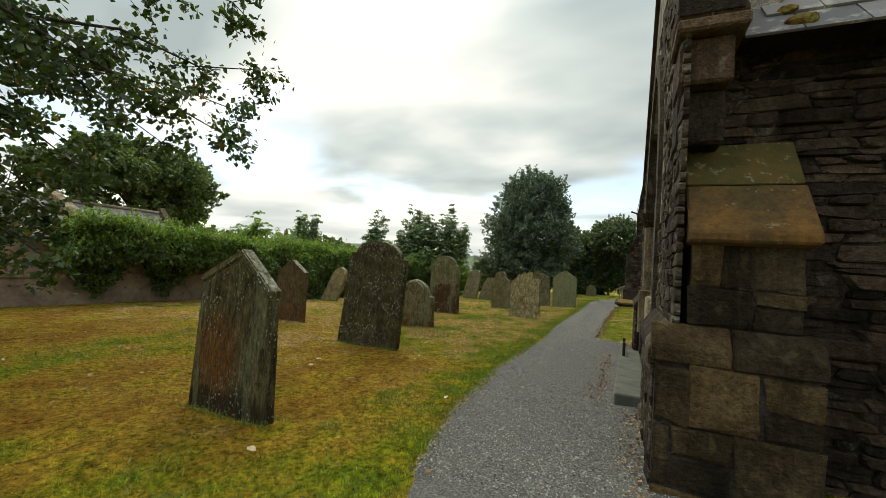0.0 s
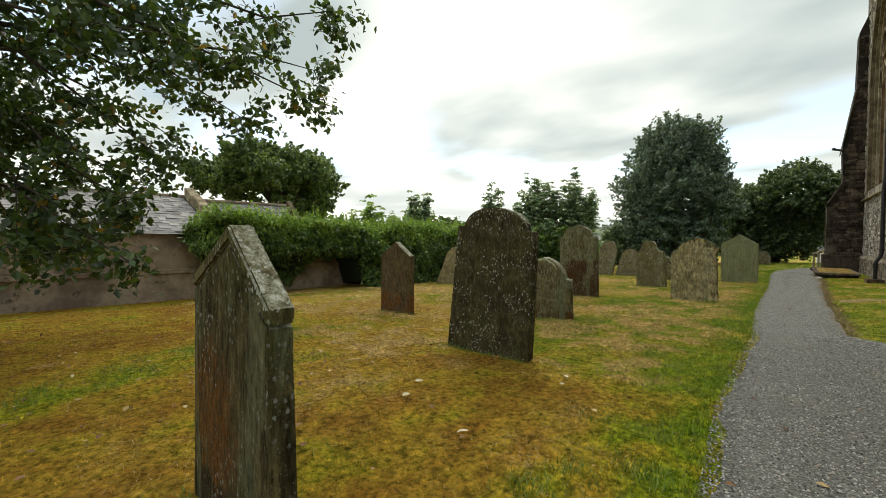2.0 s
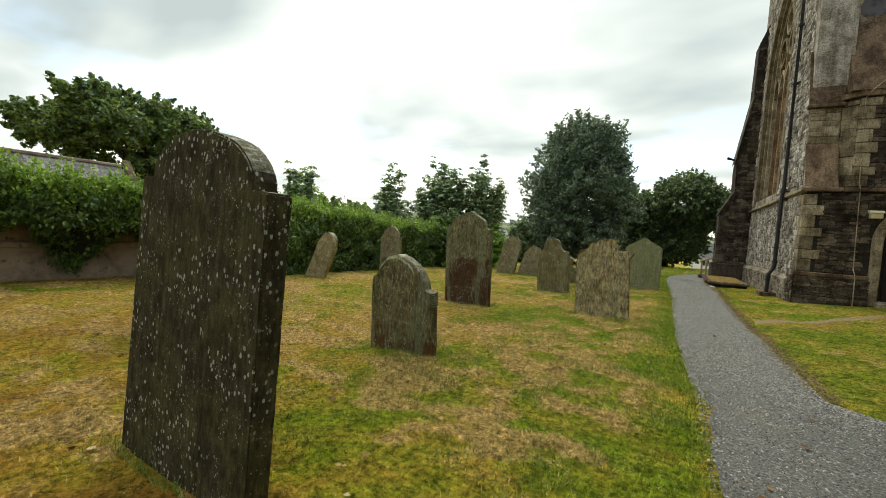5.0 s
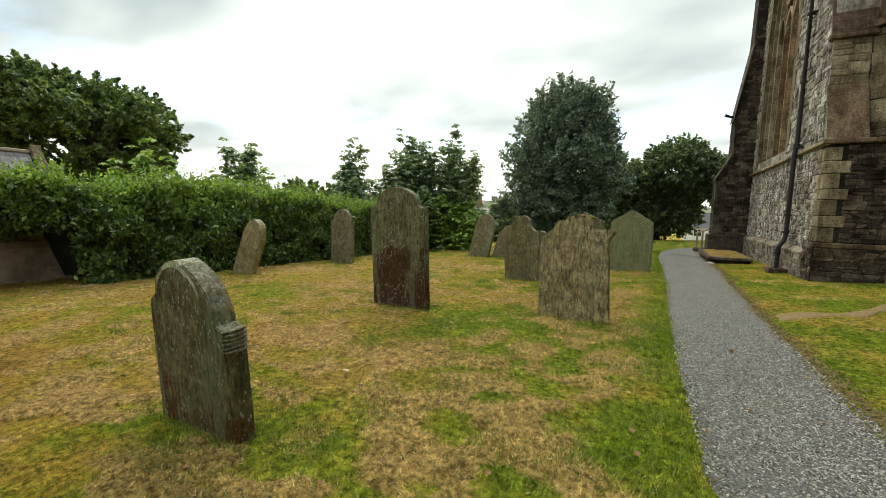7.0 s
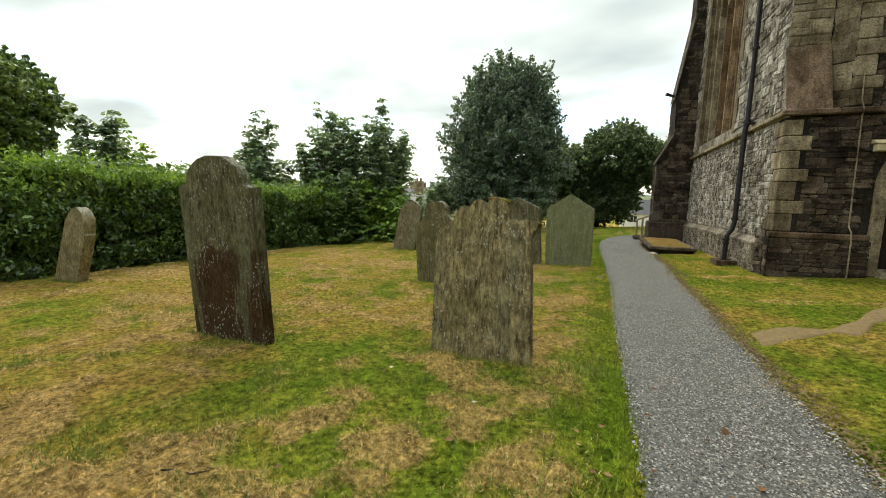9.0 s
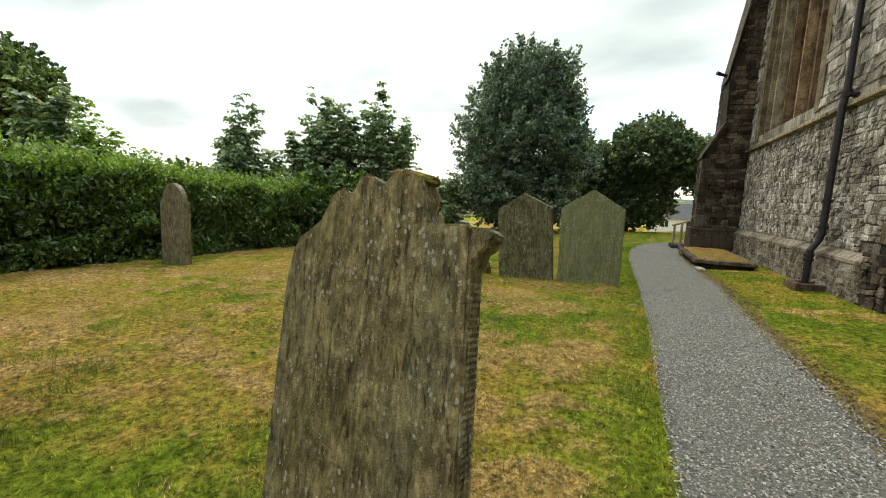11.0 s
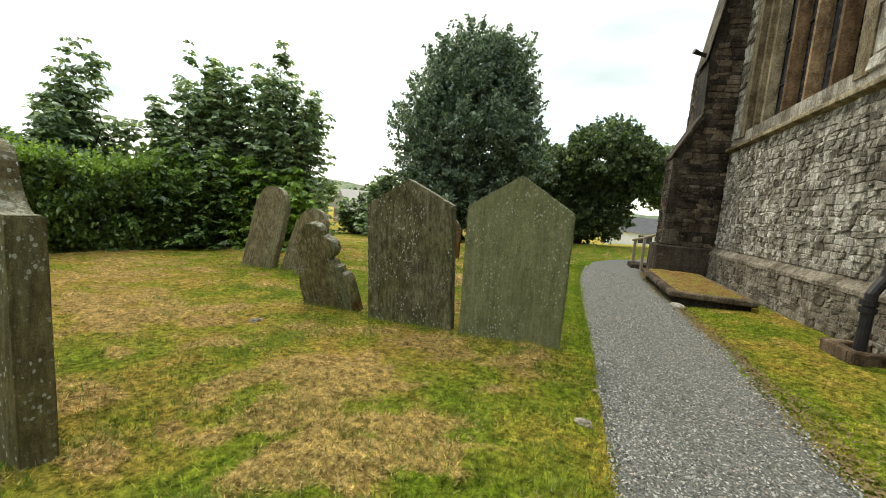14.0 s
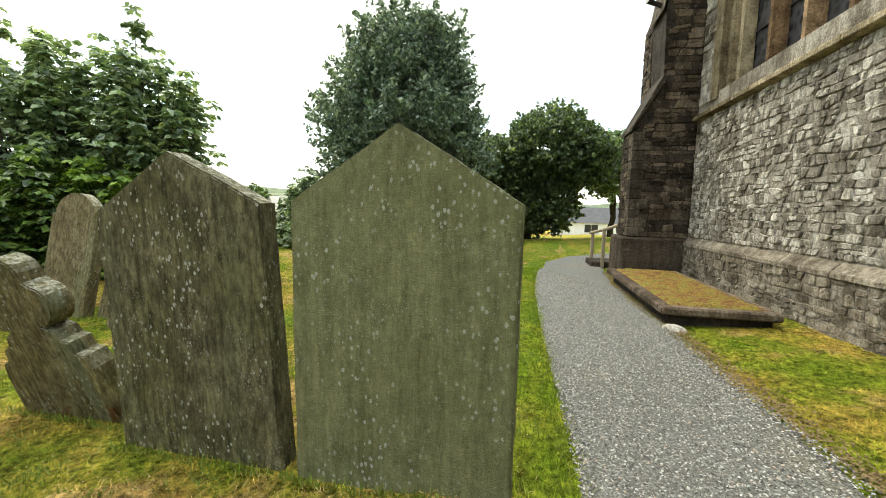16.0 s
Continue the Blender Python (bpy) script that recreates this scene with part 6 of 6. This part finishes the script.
def overhanging_tree():
    x, y = -13.0, -4.0
    T = thing("broadleaf_tree", pose(x, y, gz(x, y)), "large broadleaf tree whose drooping branches overhang the graves", "tree")
    bm = bmesh.new()
    limb(bm, (0, 0, -0.3), (0.2, 0.3, 7), 0.42, 0.2, 0, 2)
    z0 = gz(x, y)
    r = np.random.RandomState(9)
    # ends of the drooping boughs
    ends = [(-8.0, 2.8, 1.0), (-8.5, 2.5, 1.5), (-9.0, 2.9, 1.9), (-9.3, 2.4, 1.1), (-9.8, 2.8, 2.4), (-8.9, 3.2, 2.7), (-10.4, 3.0, 1.7), (-10.2, 2.0, 1.2), (-11.0, 2.4, 2.6), (-11.6, 2.6, 1.2), (-9.0, 4.6, 3.5), (-7.4, 4.9, 3.6), (-7.5, 5.5, 5.2), (-8.6, 5.8, 4.6), (-9.6, 1.0, 1.2),
            (-6.8, 4.4, 5.8), (-7.6, 3.2, 4.0), (-9.0, 3.4, 4.8), (-10.6, 4.6, 4.2), (-11.5, 4.2, 3.4), (-10.0, 2.6, 6.2), (-8.2, 1.8, 6.0), (-12.4, 3.4, 2.6), (-12.8, 1.8, 1.6), (-10.4, 1.2, 3.2), (-8.4, 0.6, 3.2), (-7.4, 2.0, 7.2), (-11.2, 0.6, 1.9)]
    pts = []
    for i, e in enumerate(ends):
        e = Vector(e) - Vector((x, y, z0))
        start = Vector((0.1, 0.1, 3.2 + 0.25 * (i % 12)))
        mid = limb(bm, start, e, 0.085, 0.008, 1.4 if e.z < 4 else 0.7, 30 + i, 9)
        for k, p in enumerate(mid[4:]):
            t = (k + 4) / 9
            for q in range(5):
                o = Vector(r.normal(size=3)) * 0.4
                o.z -= 0.12 + 0.25 * r.rand()
                tip = p + o * (1.25 - 0.5 * t)
                if tip.z + z0 < 0.65:
                    continue
                limb(bm, p, tip, 0.009, 0.003, 0.05, 200 + i * 40 + k * 6 + q, 2)
                pts.append(clump_points(r, tip, (0.12, 0.12, 0.10), 26))
                pts.append(clump_points(r, (p + tip) / 2, (0.11, 0.11, 0.10), 15))
    part("trunk", bm, M["bark"], T)
    top = crown_points(77, (0.5, 0.6, 9.2), (6.2, 7.4, 3.4), 260, 40, 0.34, 0.6)
    pts.append(top)
    allp = np.concatenate(pts)
    tagged(leaf_mesh(allp, 0.092, "crown", M["lime"], T, 12, up=0.35, long=1.45, droop=0.35), kind="stuff")


overhanging_tree()

lr = random.Random(33)
lumps = [((lr.uniform(-6.0, 6.0), lr.uniform(-6.4, 6.4), lr.uniform(3.6, 11.0)), (lr.uniform(1.7, 2.6), lr.uniform(1.7, 2.6), lr.uniform(0.9, 1.5)), 90, 40, 0.36, 0.4, 0.1) for _ in range(24)]
tree("broadleaf_tree", -44.0, 21.5, 12.4, "broad green tree beyond the boundary buildings", [((0, 0, 7.6), (6.2, 6.6, 4.8), 420, 50, 0.42, 0.4, 0.15)] + lumps, M["farleaf"], 0.23, 0.4, seed=21)
tree("holly_tree", -10.3, 38.0, 11.5, "tall dark evergreen holly tree with a conical crown", [((0, 0, 5.4), (4.3, 3.9, 4.2), 2000, 34, 0.36, 0.45, 0.5), ((-0.2, 0, 8.9), (2.6, 2.4, 2.7), 760, 34, 0.36, 0.3, 0.9), ((1.8, 0, 8.2), (1.7, 1.6, 2.8), 380, 34, 0.34, 0.3, 0.9), ((-0.4, 0, 2.4), (4.7, 3.8, 2.1), 700, 34, 0.36, 0.45, 0.2)], M["holly"], 0.125, 0.35, seed=31, long=1.7)
tree("yew_tree", -4.2, 43.0, 7.2, "dark spreading yew tree with a low crown", [((1.3, 0, 5.3), (2.6, 2.8, 2.3), 700, 32, 0.3, 0.5, 0.2), ((-1.7, 0.2, 3.7), (2.2, 2.4, 2.4), 480, 32, 0.3, 0.5, 0.2), ((3.2, 0, 4.6), (1.6, 2.0, 1.6), 340, 32, 0.28, 0.5, 0.2), ((-1.0, 0, 1.6), (2.4, 2.2, 1.9), 420, 32, 0.3, 0.5, 0.1), ((1.4, 0.5, 2.2), (1.7, 1.8, 1.6), 280, 32, 0.3, 0.5, 0.1)], M["yew"], 0.15, 0.35, seed=41)
tree("yew_tree", -7.6, 46.5, 6.8, "dark evergreen tree behind the graves", [((0, 0, 5.2), (2.1, 2.2, 1.9), 150, 50, 0.34, 0.6), ((0.4, 0, 2.6), (2.3, 2.2, 2.2), 120, 50, 0.34, 0.6)], M["yew"], 0.17, 0.3, seed=43)
tree("broadleaf_tree", 1.1, 47.0, 6.0, "light green tree behind the yew", [((0, 0, 4.6), (1.7, 2.0, 2.0), 200, 50, 0.38, 0.6)], M["syc"], 0.17, 0.25, seed=45)


def shrub(x, y, h, w, label, leaf, seed, stems=16, size=0.13, name="sycamore_shrub"):
    """Many upright shoots with broad leaves, ragged at the top."""
    z = gz(x, y)
    T = thing(name, pose(x, y, z), label, "shrub")
    r = np.random.RandomState(seed)
    bm, pts, ways = bmesh.new(), [], []
    for i in range(stems):
        a, d = r.rand() * 6.283, w * r.rand() ** 0.6
        top = Vector((d * math.cos(a), d * math.sin(a), h * (1.02 - 0.42 * (d / w) ** 2) * r.uniform(0.74, 1.1)))
        p = limb(bm, (top.x * 0.35, top.y * 0.35, -0.2), top, 0.035, 0.006, 0.05, seed + i, 7)
        for k, q in enumerate(p[1:]):
            reach = 0.55 * (1.15 - 0.95 * (k + 1) / 7)
            tips = [q] + [q + Vector((r.normal() * reach, r.normal() * reach, 0.26 * r.normal())) for _ in range(8)]
            for tip in tips:
                whorl = 9
                a = r.rand() * 6.283 + np.arange(whorl) * 6.283 / whorl
                out = np.stack([np.cos(a), np.sin(a), -0.35 - 0.3 * r.rand(whorl)], 1)
                pts.append(np.asarray(tip) + out * np.array([size, size, size * 0.6]) * r.uniform(0.5, 1.3, whorl)[:, None] + 0.02 * r.normal(size=(whorl, 3)))
                ways.append(out)
    part("stem", bm, M["bark"], T)
    tagged(leaf_mesh(np.concatenate(pts), size, "foliage", leaf, T, seed, up=0.9, long=1.5, ways=np.concatenate(ways)), kind="stuff")


SY = "tall leafy sycamore shrub with upright shoots at the churchyard edge"
shrub(-16.9, 23.0, 4.8, 1.2, SY, M["syc"], 51, 26, 0.135)
shrub(-15.4, 26.0, 5.9, 1.7, SY, M["syc"], 52, 42, 0.135)
shrub(-13.3, 26.8, 5.8, 1.6, SY, M["syc"], 53, 42, 0.135)
shrub(-12.6, 25.6, 2.6, 1.3, "bright leafy bush at the foot of the shrubs", M["ivy_light"], 55, 20)
shrub(-14.2, 24.4, 2.8, 1.5, "leafy bush growing out of the hedge", M["ivy"], 56, 22)
shrub(-17.9, 17.4, 4.9, 0.7, "thin sapling rising above the ivy hedge", M["syc"], 57, 7)
shrub(-16.4, 19.5, 2.8, 1.3, "bright green bush behind the ivy hedge", M["ivy_light"], 58, 20)
shrub(-18.5, 14.2, 3.4, 1.5, "bright green bush behind the ivy hedge", M["ivy_light"], 59, 22)
shrub(-20.5, 19.0, 4.3, 1.8, "bright green bush behind the ivy hedge", M["ivy_light"], 60, 22)
shrub(-13.6, 35.0, 3.0, 1.2, "spindly green shrub beside the holly", M["syc"], 61, 10)
shrub(-15.5, 36.0, 2.2, 1.6, "low rough bush at the churchyard edge", M["ivy"], 62, 14)
shrub(-17.8, 33.0, 2.2, 1.7, "low rough bush at the churchyard edge", M["ivy"], 63, 14)
shrub(-6.2, 41.0, 2.2, 1.3, "low dark bush below the trees", M["yew"], 64, 14)

# ---- houses and hills beyond ----
n_ = Nodes("grey_roof_tile", 0.8)
M["tile"] = n_.done(n_.ramp(n_.noise(3, 5, 0.7), [(0.3, (0.055, 0.055, 0.058)), (0.7, (0.11, 0.11, 0.115))]))
def house(name, x, y, z, w, d, eave, ridge, turn, wall, label, windows=(), chimney=None, cat="house", roof="slate"):
    H = thing(name, pose(x, y, z, 0, 0, turn), label, cat)
    slab_part("wall", H, wall, -w / 2, w / 2, 0, d, -2.0, eave, 0)
    profile_part("roof", H, M[roof], [(-0.35, eave - 0.1), (d + 0.35, eave - 0.1), (d / 2, ridge)], "x", -w / 2 - 0.2, w / 2 + 0.2)
    for a, b, c, e in windows:
        win = slab_part("window", H, M["white"], a, b, -0.06, 0.0, c, e, 0)
        slab_part("pane", win, M["glass"], a + 0.08, (a + b) / 2 - 0.03, -0.075, -0.055, c + 0.08, e - 0.08, 0)
        slab_part("pane", win, M["glass"], (a + b) / 2 + 0.03, b - 0.08, -0.075, -0.055, c + 0.08, e - 0.08, 0)
    if chimney:
        st = slab_part("chimney", H, M["sandstone"], chimney - 0.5, chimney + 0.5, d / 2 - 0.35, d / 2 + 0.35, eave, ridge + 1.5, 0.03)
        for k in (-0.25, 0.25):
            bm = bmesh.new()
            tube(bm, [(chimney + k, d / 2, ridge + 1.45), (chimney + k, d / 2, ridge + 1.9)], [0.14, 0.11], 8)
            part("chimney_pot", bm, M["redstone"], st)
    return H


house("bungalow", 4.6, 88.0, -2.75, 14, 8, 2.4, 4.9, 0, M["white"], "low white bungalow with a grey slate roof", [(-5.4, -4.2, 0.9, 2.1), (-1.8, 0.4, 0.7, 2.1), (3, 4.6, 0.9, 2.1)], None, "bungalow", "tile")
house("stone_house", -24.0, 52.5, -2.0, 7, 6, 2.0, 4.0, 50, M["render"], "small stone house with slate roof and a pale chimney", [], 1.0)
hr = random.Random(14)
for hx, hy, hz in ((-76, 62, -0.4), (-52, 96, -1.6), (-46, 118, -1.2), (-64, 128, -0.5), (-38, 130, -0.8)):
    house("house", hx, hy, hz, 9, 7, 3.0, 5.6, hr.uniform(-40, 40), M["cream"] if hr.random() < 0.5 else M["render"], "distant house on the hillside with a slate roof", [(-3, -1.6, 0.8, 2.2), (1.2, 2.6, 0.8, 2.2)], 2.5)


def hills():
    n = Nodes("far_fields", 0.95)
    c = n.mix(n.step(n.noise(0.02, 3), 0.4, 0.6), (0.10, 0.14, 0.07), (0.17, 0.19, 0.10))
    c = n.mix(n.step(n.noise(0.09, 4), 0.5, 0.56), c, (0.05, 0.075, 0.045))
    mat = n.done(c, n.noise(0.5, 4), 0.5, 0.5)
    V, F = [], []
    k, m = 90, 14
    for i in range(k):
        a = math.pi * 2 * i / (k - 1)
        for j in range(m):
            d = 150 + j * 35
            h = (9 + 7 * noise.noise((math.cos(a) * 2, math.sin(a) * 2, 1)) + 3 * noise.noise((math.cos(a) * 7, math.sin(a) * 7, 4))) * math.sin(min(1, j / (m - 3)) * 1.57) * (d / 420)
            V.append((d * math.cos(a), d * math.sin(a) + 20, -4.5 + h * 1.6))
    for i in range(k - 1):
        for j in range(m - 1):
            F.append((i * m + j, i * m + j + 1, (i + 1) * m + j + 1, (i + 1) * m + j))
    tagged(raw("backdrop_hills", V, F, mat, smooth=True), "low green hills on the horizon", "hill", kind="structure")


hills()
fr = random.Random(8)
for i in range(16):
    a = radians(101 + i * 5.8)
    d = fr.uniform(58, 95)
    tree("broadleaf_tree", d * math.cos(a), 15 + d * math.sin(a), fr.uniform(5, 8), "distant broadleaf tree beyond the churchyard", [((0, 0, 3.6), (3.6, 3.6, 2.4), 70, 40, 0.6, 0.6)], M["farleaf"], 0.42, 0.25, seed=90 + i)

# ---- grass, gravel and litter ----
def blades(name, x, y, h, w, material, seed, label, lean=0.5, flat=False):
    r = np.random.RandomState(seed)
    n = len(x)
    z = gz_np(x, y) + lawn.at(lawn.rise, x, y)
    t = r.rand(n) * 6.283
    dx, dy = np.cos(t) * w, np.sin(t) * w
    l = r.rand(n) * 6.283
    k = r.rand(n) * lean * h
    base = np.stack([x, y, z - 0.004], 1)
    side = np.stack([dx, dy, np.zeros(n)], 1)
    tip = base + np.stack([np.cos(l) * k, np.sin(l) * k, h], 1)
    if flat:
        tip = base + np.stack([np.cos(l) * h * 2, np.sin(l) * h * 2, 0.006 + 0.045 * r.rand(n)], 1)
        base[:, 2] += 0.004 + 0.03 * r.rand(n)
    v = np.stack([base - side, base + side, tip], 1).reshape(-1, 3)
    ob = raw(name, v, np.arange(3 * n).reshape(-1, 3), material)
    lawn.dress(ob.data, np.repeat(x, 3), np.repeat(y, 3))
    tagged(ob, label, "grass", kind="stuff")


def litter():
    r = np.random.RandomState(17)
    ey, ex = [p[0] for p in LEFT_EDGE[:14]], [p[1] for p in LEFT_EDGE[:14]]
    n = 850000
    y = -1 + 30 * r.rand(n)
    x = np.interp(y, ey, ex) + 0.03 - 9.5 * r.rand(n) ** 1.35
    h = np.clip(0.034 - 0.026 * lawn.at(lawn.dry, x, y) + 0.010 * r.normal(size=n), 0.006, 0.055)
    blades("lawn_grass", x, y, h, 0.0026, M["blade"], 18, "short mown grass blades", 2.4)
    ry, rx = [p[0] for p in RIGHT_EDGE[6:15]], [p[1] for p in RIGHT_EDGE[6:15]]
    n = 150000
    y = 9.4 + 19 * r.rand(n)
    x0 = np.interp(y, ry, rx)
    x = x0 - 0.03 + (np.where(y < 18.8, 3.5, 0.35 - (y - 19.6) * 0.047 - x0)) * r.rand(n) ** 1.2
    blades("verge_grass", x, y, np.clip(0.02 + 0.01 * r.normal(size=n), 0.006, 0.05), 0.0027, M["blade"], 19, "short grass of the verge by the church", 2.0)
    # longer grass at the feet of the stones and along the path
    X, Y = [], []
    for ob in [o for o in scene.objects if o.name.startswith("headstone")]:
        c = ob.matrix_basis.translation
        k = 420
        X.append(c.x + (r.rand(k) - 0.5) * 1.25)
        Y.append(c.y + np.where(r.rand(k) < 0.6, -0.02 - 0.05 * r.rand(k), 0.15 + 0.06 * r.rand(k)))
    k = 4500
    y = 0.5 + 28 * r.rand(k)
    X.append(np.interp(y, ey, ex) + 0.05 * r.normal(size=k))
    Y.append(y)
    X, Y = np.concatenate(X), np.concatenate(Y)
    blades("long_grass", X, Y, 0.03 + 0.045 * r.rand(len(X)), 0.004, M["blade_green"], 20, "longer green grass round stones and path edge", 0.8)
    # brighter tufts that the mower missed
    X, Y = [], []
    for _ in range(800):
        cy = 1 + 25 * r.rand()
        cx = np.interp(cy, ey, ex) - 0.1 - 7.0 * r.rand() ** 1.3
        if lawn.at(lawn.dry, cx, cy) > 0.6:
            continue
        k = int(40 + 90 * r.rand())
        s = 0.05 + 0.16 * r.rand()
        X.append(cx + s * r.normal(size=k))
        Y.append(cy + s * r.normal(size=k))
    X, Y = np.concatenate(X), np.concatenate(Y)
    blades("grass_tufts", X, Y, 0.025 + 0.04 * r.rand(len(X)), 0.004, M["blade_green"], 24, "tufts of longer green grass in the lawn", 1.3)
    # dry clippings where they lie in matted heaps
    n = 800000
    y = 2 + 26 * r.rand(n)
    x = np.interp(y, ey, ex) - 0.15 - 9.0 * r.rand(n) ** 1.3
    keep = r.rand(n) < lawn.at(lawn.heap, x, y) ** 0.8
    x, y = x[keep], y[keep]
    blades("dry_clippings", x, y, 0.007 + 0.012 * r.rand(len(x)), 0.0021, M["thatch"], 21, "matted heaps of dry grass clippings", flat=True)
    # pebbles of the path
    n = 165000
    s = 0.12 + 0.62 * r.rand(n)
    q = r.rand(n)
    sp = np.array([path_spot(a, 0.01 + 0.98 * b) for a, b in zip(s, q)])
    rad = 0.0034 + 0.0055 * r.rand(n) ** 2
    z = gz_np(sp[:, 0], sp[:, 1]) + 0.029 + 0.007 * np.sin(q * 3.1) + 0.012 * np.array([noise.noise((a * 0.9, b * 0.9, 3)) for a, b in sp])
    c = np.stack([sp[:, 0], sp[:, 1], z], 1)
    a = r.rand(n) * 6.283
    u = np.stack([np.cos(a), np.sin(a), 0.3 * r.normal(size=n)], 1) * (rad * 1.35)[:, None]
    w = np.stack([-np.sin(a), np.cos(a), 0.3 * r.normal(size=n)], 1) * rad[:, None]
    k = np.stack([0.2 * r.normal(size=n), 0.2 * r.normal(size=n), np.ones(n)], 1) * (rad * 0.75)[:, None]
    v = np.stack([c + u, c + w, c - u, c - w, c + k, c - k], 1).reshape(-1, 3)
    f = np.concatenate([np.arange(n)[:, None] * 6 + np.array([t]) for t in ((0, 1, 4), (1, 2, 4), (2, 3, 4), (3, 0, 4))], 0)
    tagged(raw("path_gravel", v, f, M["pebble"]), "loose grey gravel chips", "gravel", kind="stuff")
    # fallen leaves, thickest under the tree
    n = 1100
    x = np.where(r.rand(n) < 0.8, -5.0 - 10 * r.rand(n), -1.2 - 6 * r.rand(n))
    y = np.where(x < -5, -2 + 8 * r.rand(n), 0.5 + 14 * r.rand(n))
    z = gz_np(x, y) + 0.045
    pts = np.stack([x, y, z], 1)
    tagged(leaf_mesh(pts, 0.042, "fallen_leaves", M["deadleaf"], None, 31, up=6.0, long=1.3, lying=0.15), "dry fallen leaves scattered on the grass", "leaves", kind="stuff")


def green_blade():
    n = Nodes("long_grass_blade", 0.65)
    M["blade_green"] = n.done(n.ramp(n.rand(), [(0, (0.10, 0.17, 0.02)), (0.6, (0.17, 0.24, 0.03)), (1, (0.30, 0.28, 0.08))]))


green_blade()
litter()


def worn_patch():
    """Bare trodden earth between the path and the church door."""
    V, F = [], []
    k, m = 40, 8
    for i in range(k):
        t = i / (k - 1)
        x = -1.1 + 3.6 * t
        c = 14.9 + 4.0 * t ** 1.3 + 0.25 * noise.noise((t * 5, 0, 0))
        w = max(0.06, 0.26 - 0.1 * t + 0.42 * noise.noise((t * 7, 3, 0)) + 0.15 * noise.noise((t * 23, 3, 0)))
        for j in range(m):
            y = c + w * (j / (m - 1) - 0.5) * 2
            edge = j in (0, m - 1) or i in (0, k - 1)
            V.append((x, y, gz(x, y) + 0.022 * noise.noise((x * 0.7, y * 0.7, 0)) + (-0.02 if edge else 0.013 + 0.006 * noise.noise((x * 3.1, y * 3.1, 7)))))
    for i in range(k - 1):
        for j in range(m - 1):
            F.append((i * m + j, i * m + j + 1, (i + 1) * m + j + 1, (i + 1) * m + j))
    tagged(raw("worn_earth", V, F, M["soil"], smooth=True), "trodden bare earth leading to the church door", "path", kind="structure")


worn_patch()


def crumbs():
    """Soil crumbs along the church side of the path, small stones, a twig and single leaves on the lawn."""
    r = np.random.RandomState(44)
    n = 14000
    y = 9.9 + 18.5 * r.rand(n)
    e = np.interp(y, [p[0] for p in RIGHT_EDGE[6:15]], [p[1] for p in RIGHT_EDGE[6:15]])
    wide = 0.12 + 0.2 * np.clip(np.array([noise.noise((v * 0.8, 5, 1)) for v in y]), -0.4, 1)
    x = e + 0.02 + wide * r.normal(size=n) * 0.6
    c_ = np.stack([x, y, gz_np(x, y) + 0.022 + 0.01 * r.rand(n)], 1)
    tagged(leaf_mesh(c_, 0.019, "soil_crumbs", M["soil"], None, 45, up=2.0, long=1.2, lying=0.5), "brown soil crumbs and dead bits along the path edge", "soil", kind="stuff")
    n = 650
    y = 2.3 + 7.2 * r.rand(n)
    x = 0.10 - (y - 2.9) * 0.047 - 0.05 - np.abs(r.normal(size=n)) * 0.09 - np.where((y > 4.5) & (y < 7.7), 0.34, 0.0)
    c_ = np.stack([x, y, gz_np(x, y) + 0.034 + 0.014 * r.rand(n)], 1)
    tagged(leaf_mesh(c_, 0.024, "leaf_litter", M["deadleaf"], None, 46, up=2.0, long=1.4, lying=0.5), "brown dead leaves and bits gathered along the porch foot", "leaves", kind="stuff")
    for k, (sx, sy, rad, mat) in enumerate(((-2.74, 18.6, 0.045, "pale_stone"), (-2.66, 19.2, 0.03, "pale_stone"), (-6.33, 19.3, 0.06, "pale_stone"))):
        bm = bmesh.new()
        bmesh.ops.create_icosphere(bm, subdivisions=2, radius=rad)
        for v in bm.verts:
            d = 1 + 0.6 * noise.noise(v.co * 26 + Vector((k, 0, 0)))
            v.co = Vector((v.co.x * 1.4 * d, v.co.y * d, v.co.z * 0.45 * d))
        ob = part("stone", bm, M[mat], None)
        ob.matrix_basis = pose(sx, sy, gz(sx, sy) + rad * 0.15, 0, 0, k * 50)
        tagged(ob, "small pale stone lying in the grass" if k else "greyish stone lying at the path edge", "stone", "loose stones")
    bm = bmesh.new()
    tube(bm, [(0, 0, 0.012), (0.09, 0.03, 0.02), (0.17, 0.04, 0.014), (0.26, 0.09, 0.03)], [0.006, 0.008, 0.007, 0.004], 6)
    tw = part("twig", bm, M["bark"], None)
    tw.matrix_basis = pose(-4.7, 11.0, gz(-4.7, 11.0) + 0.018)
    tagged(tw, "short dark twig lying on the grass", "twig")
    for k, (sx, sy) in enumerate(((-2.49, 2.05), (-4.29, 4.58), (-4.09, 4.23), (-3.22, 5.67), (-5.01, 10.1), (-3.19, 4.0), (-1.87, 3.95), (-7.64, 7.0))):
        bm = bmesh.new()
        vs = [bm.verts.new(p) for p in ((-0.045, 0, 0), (-0.015, -0.026, 0.006), (0.02, -0.022, 0.008), (0.05, 0, 0.002), (0.02, 0.022, 0.012), (-0.015, 0.026, 0.01))]
        mid = bm.verts.new((0, 0, -0.002))
        for a in range(6):
            bm.faces.new((vs[a], vs[(a + 1) % 6], mid))
        lf = part("leaf", bm, M["cream"], None)
        lf.matrix_basis = pose(sx, sy, gz(sx, sy) + 0.04, 6, 4, 47 * k)
        tagged(lf, "single pale yellow fallen leaf on the grass", "leaf", "fallen yellow leaves")


crumbs()
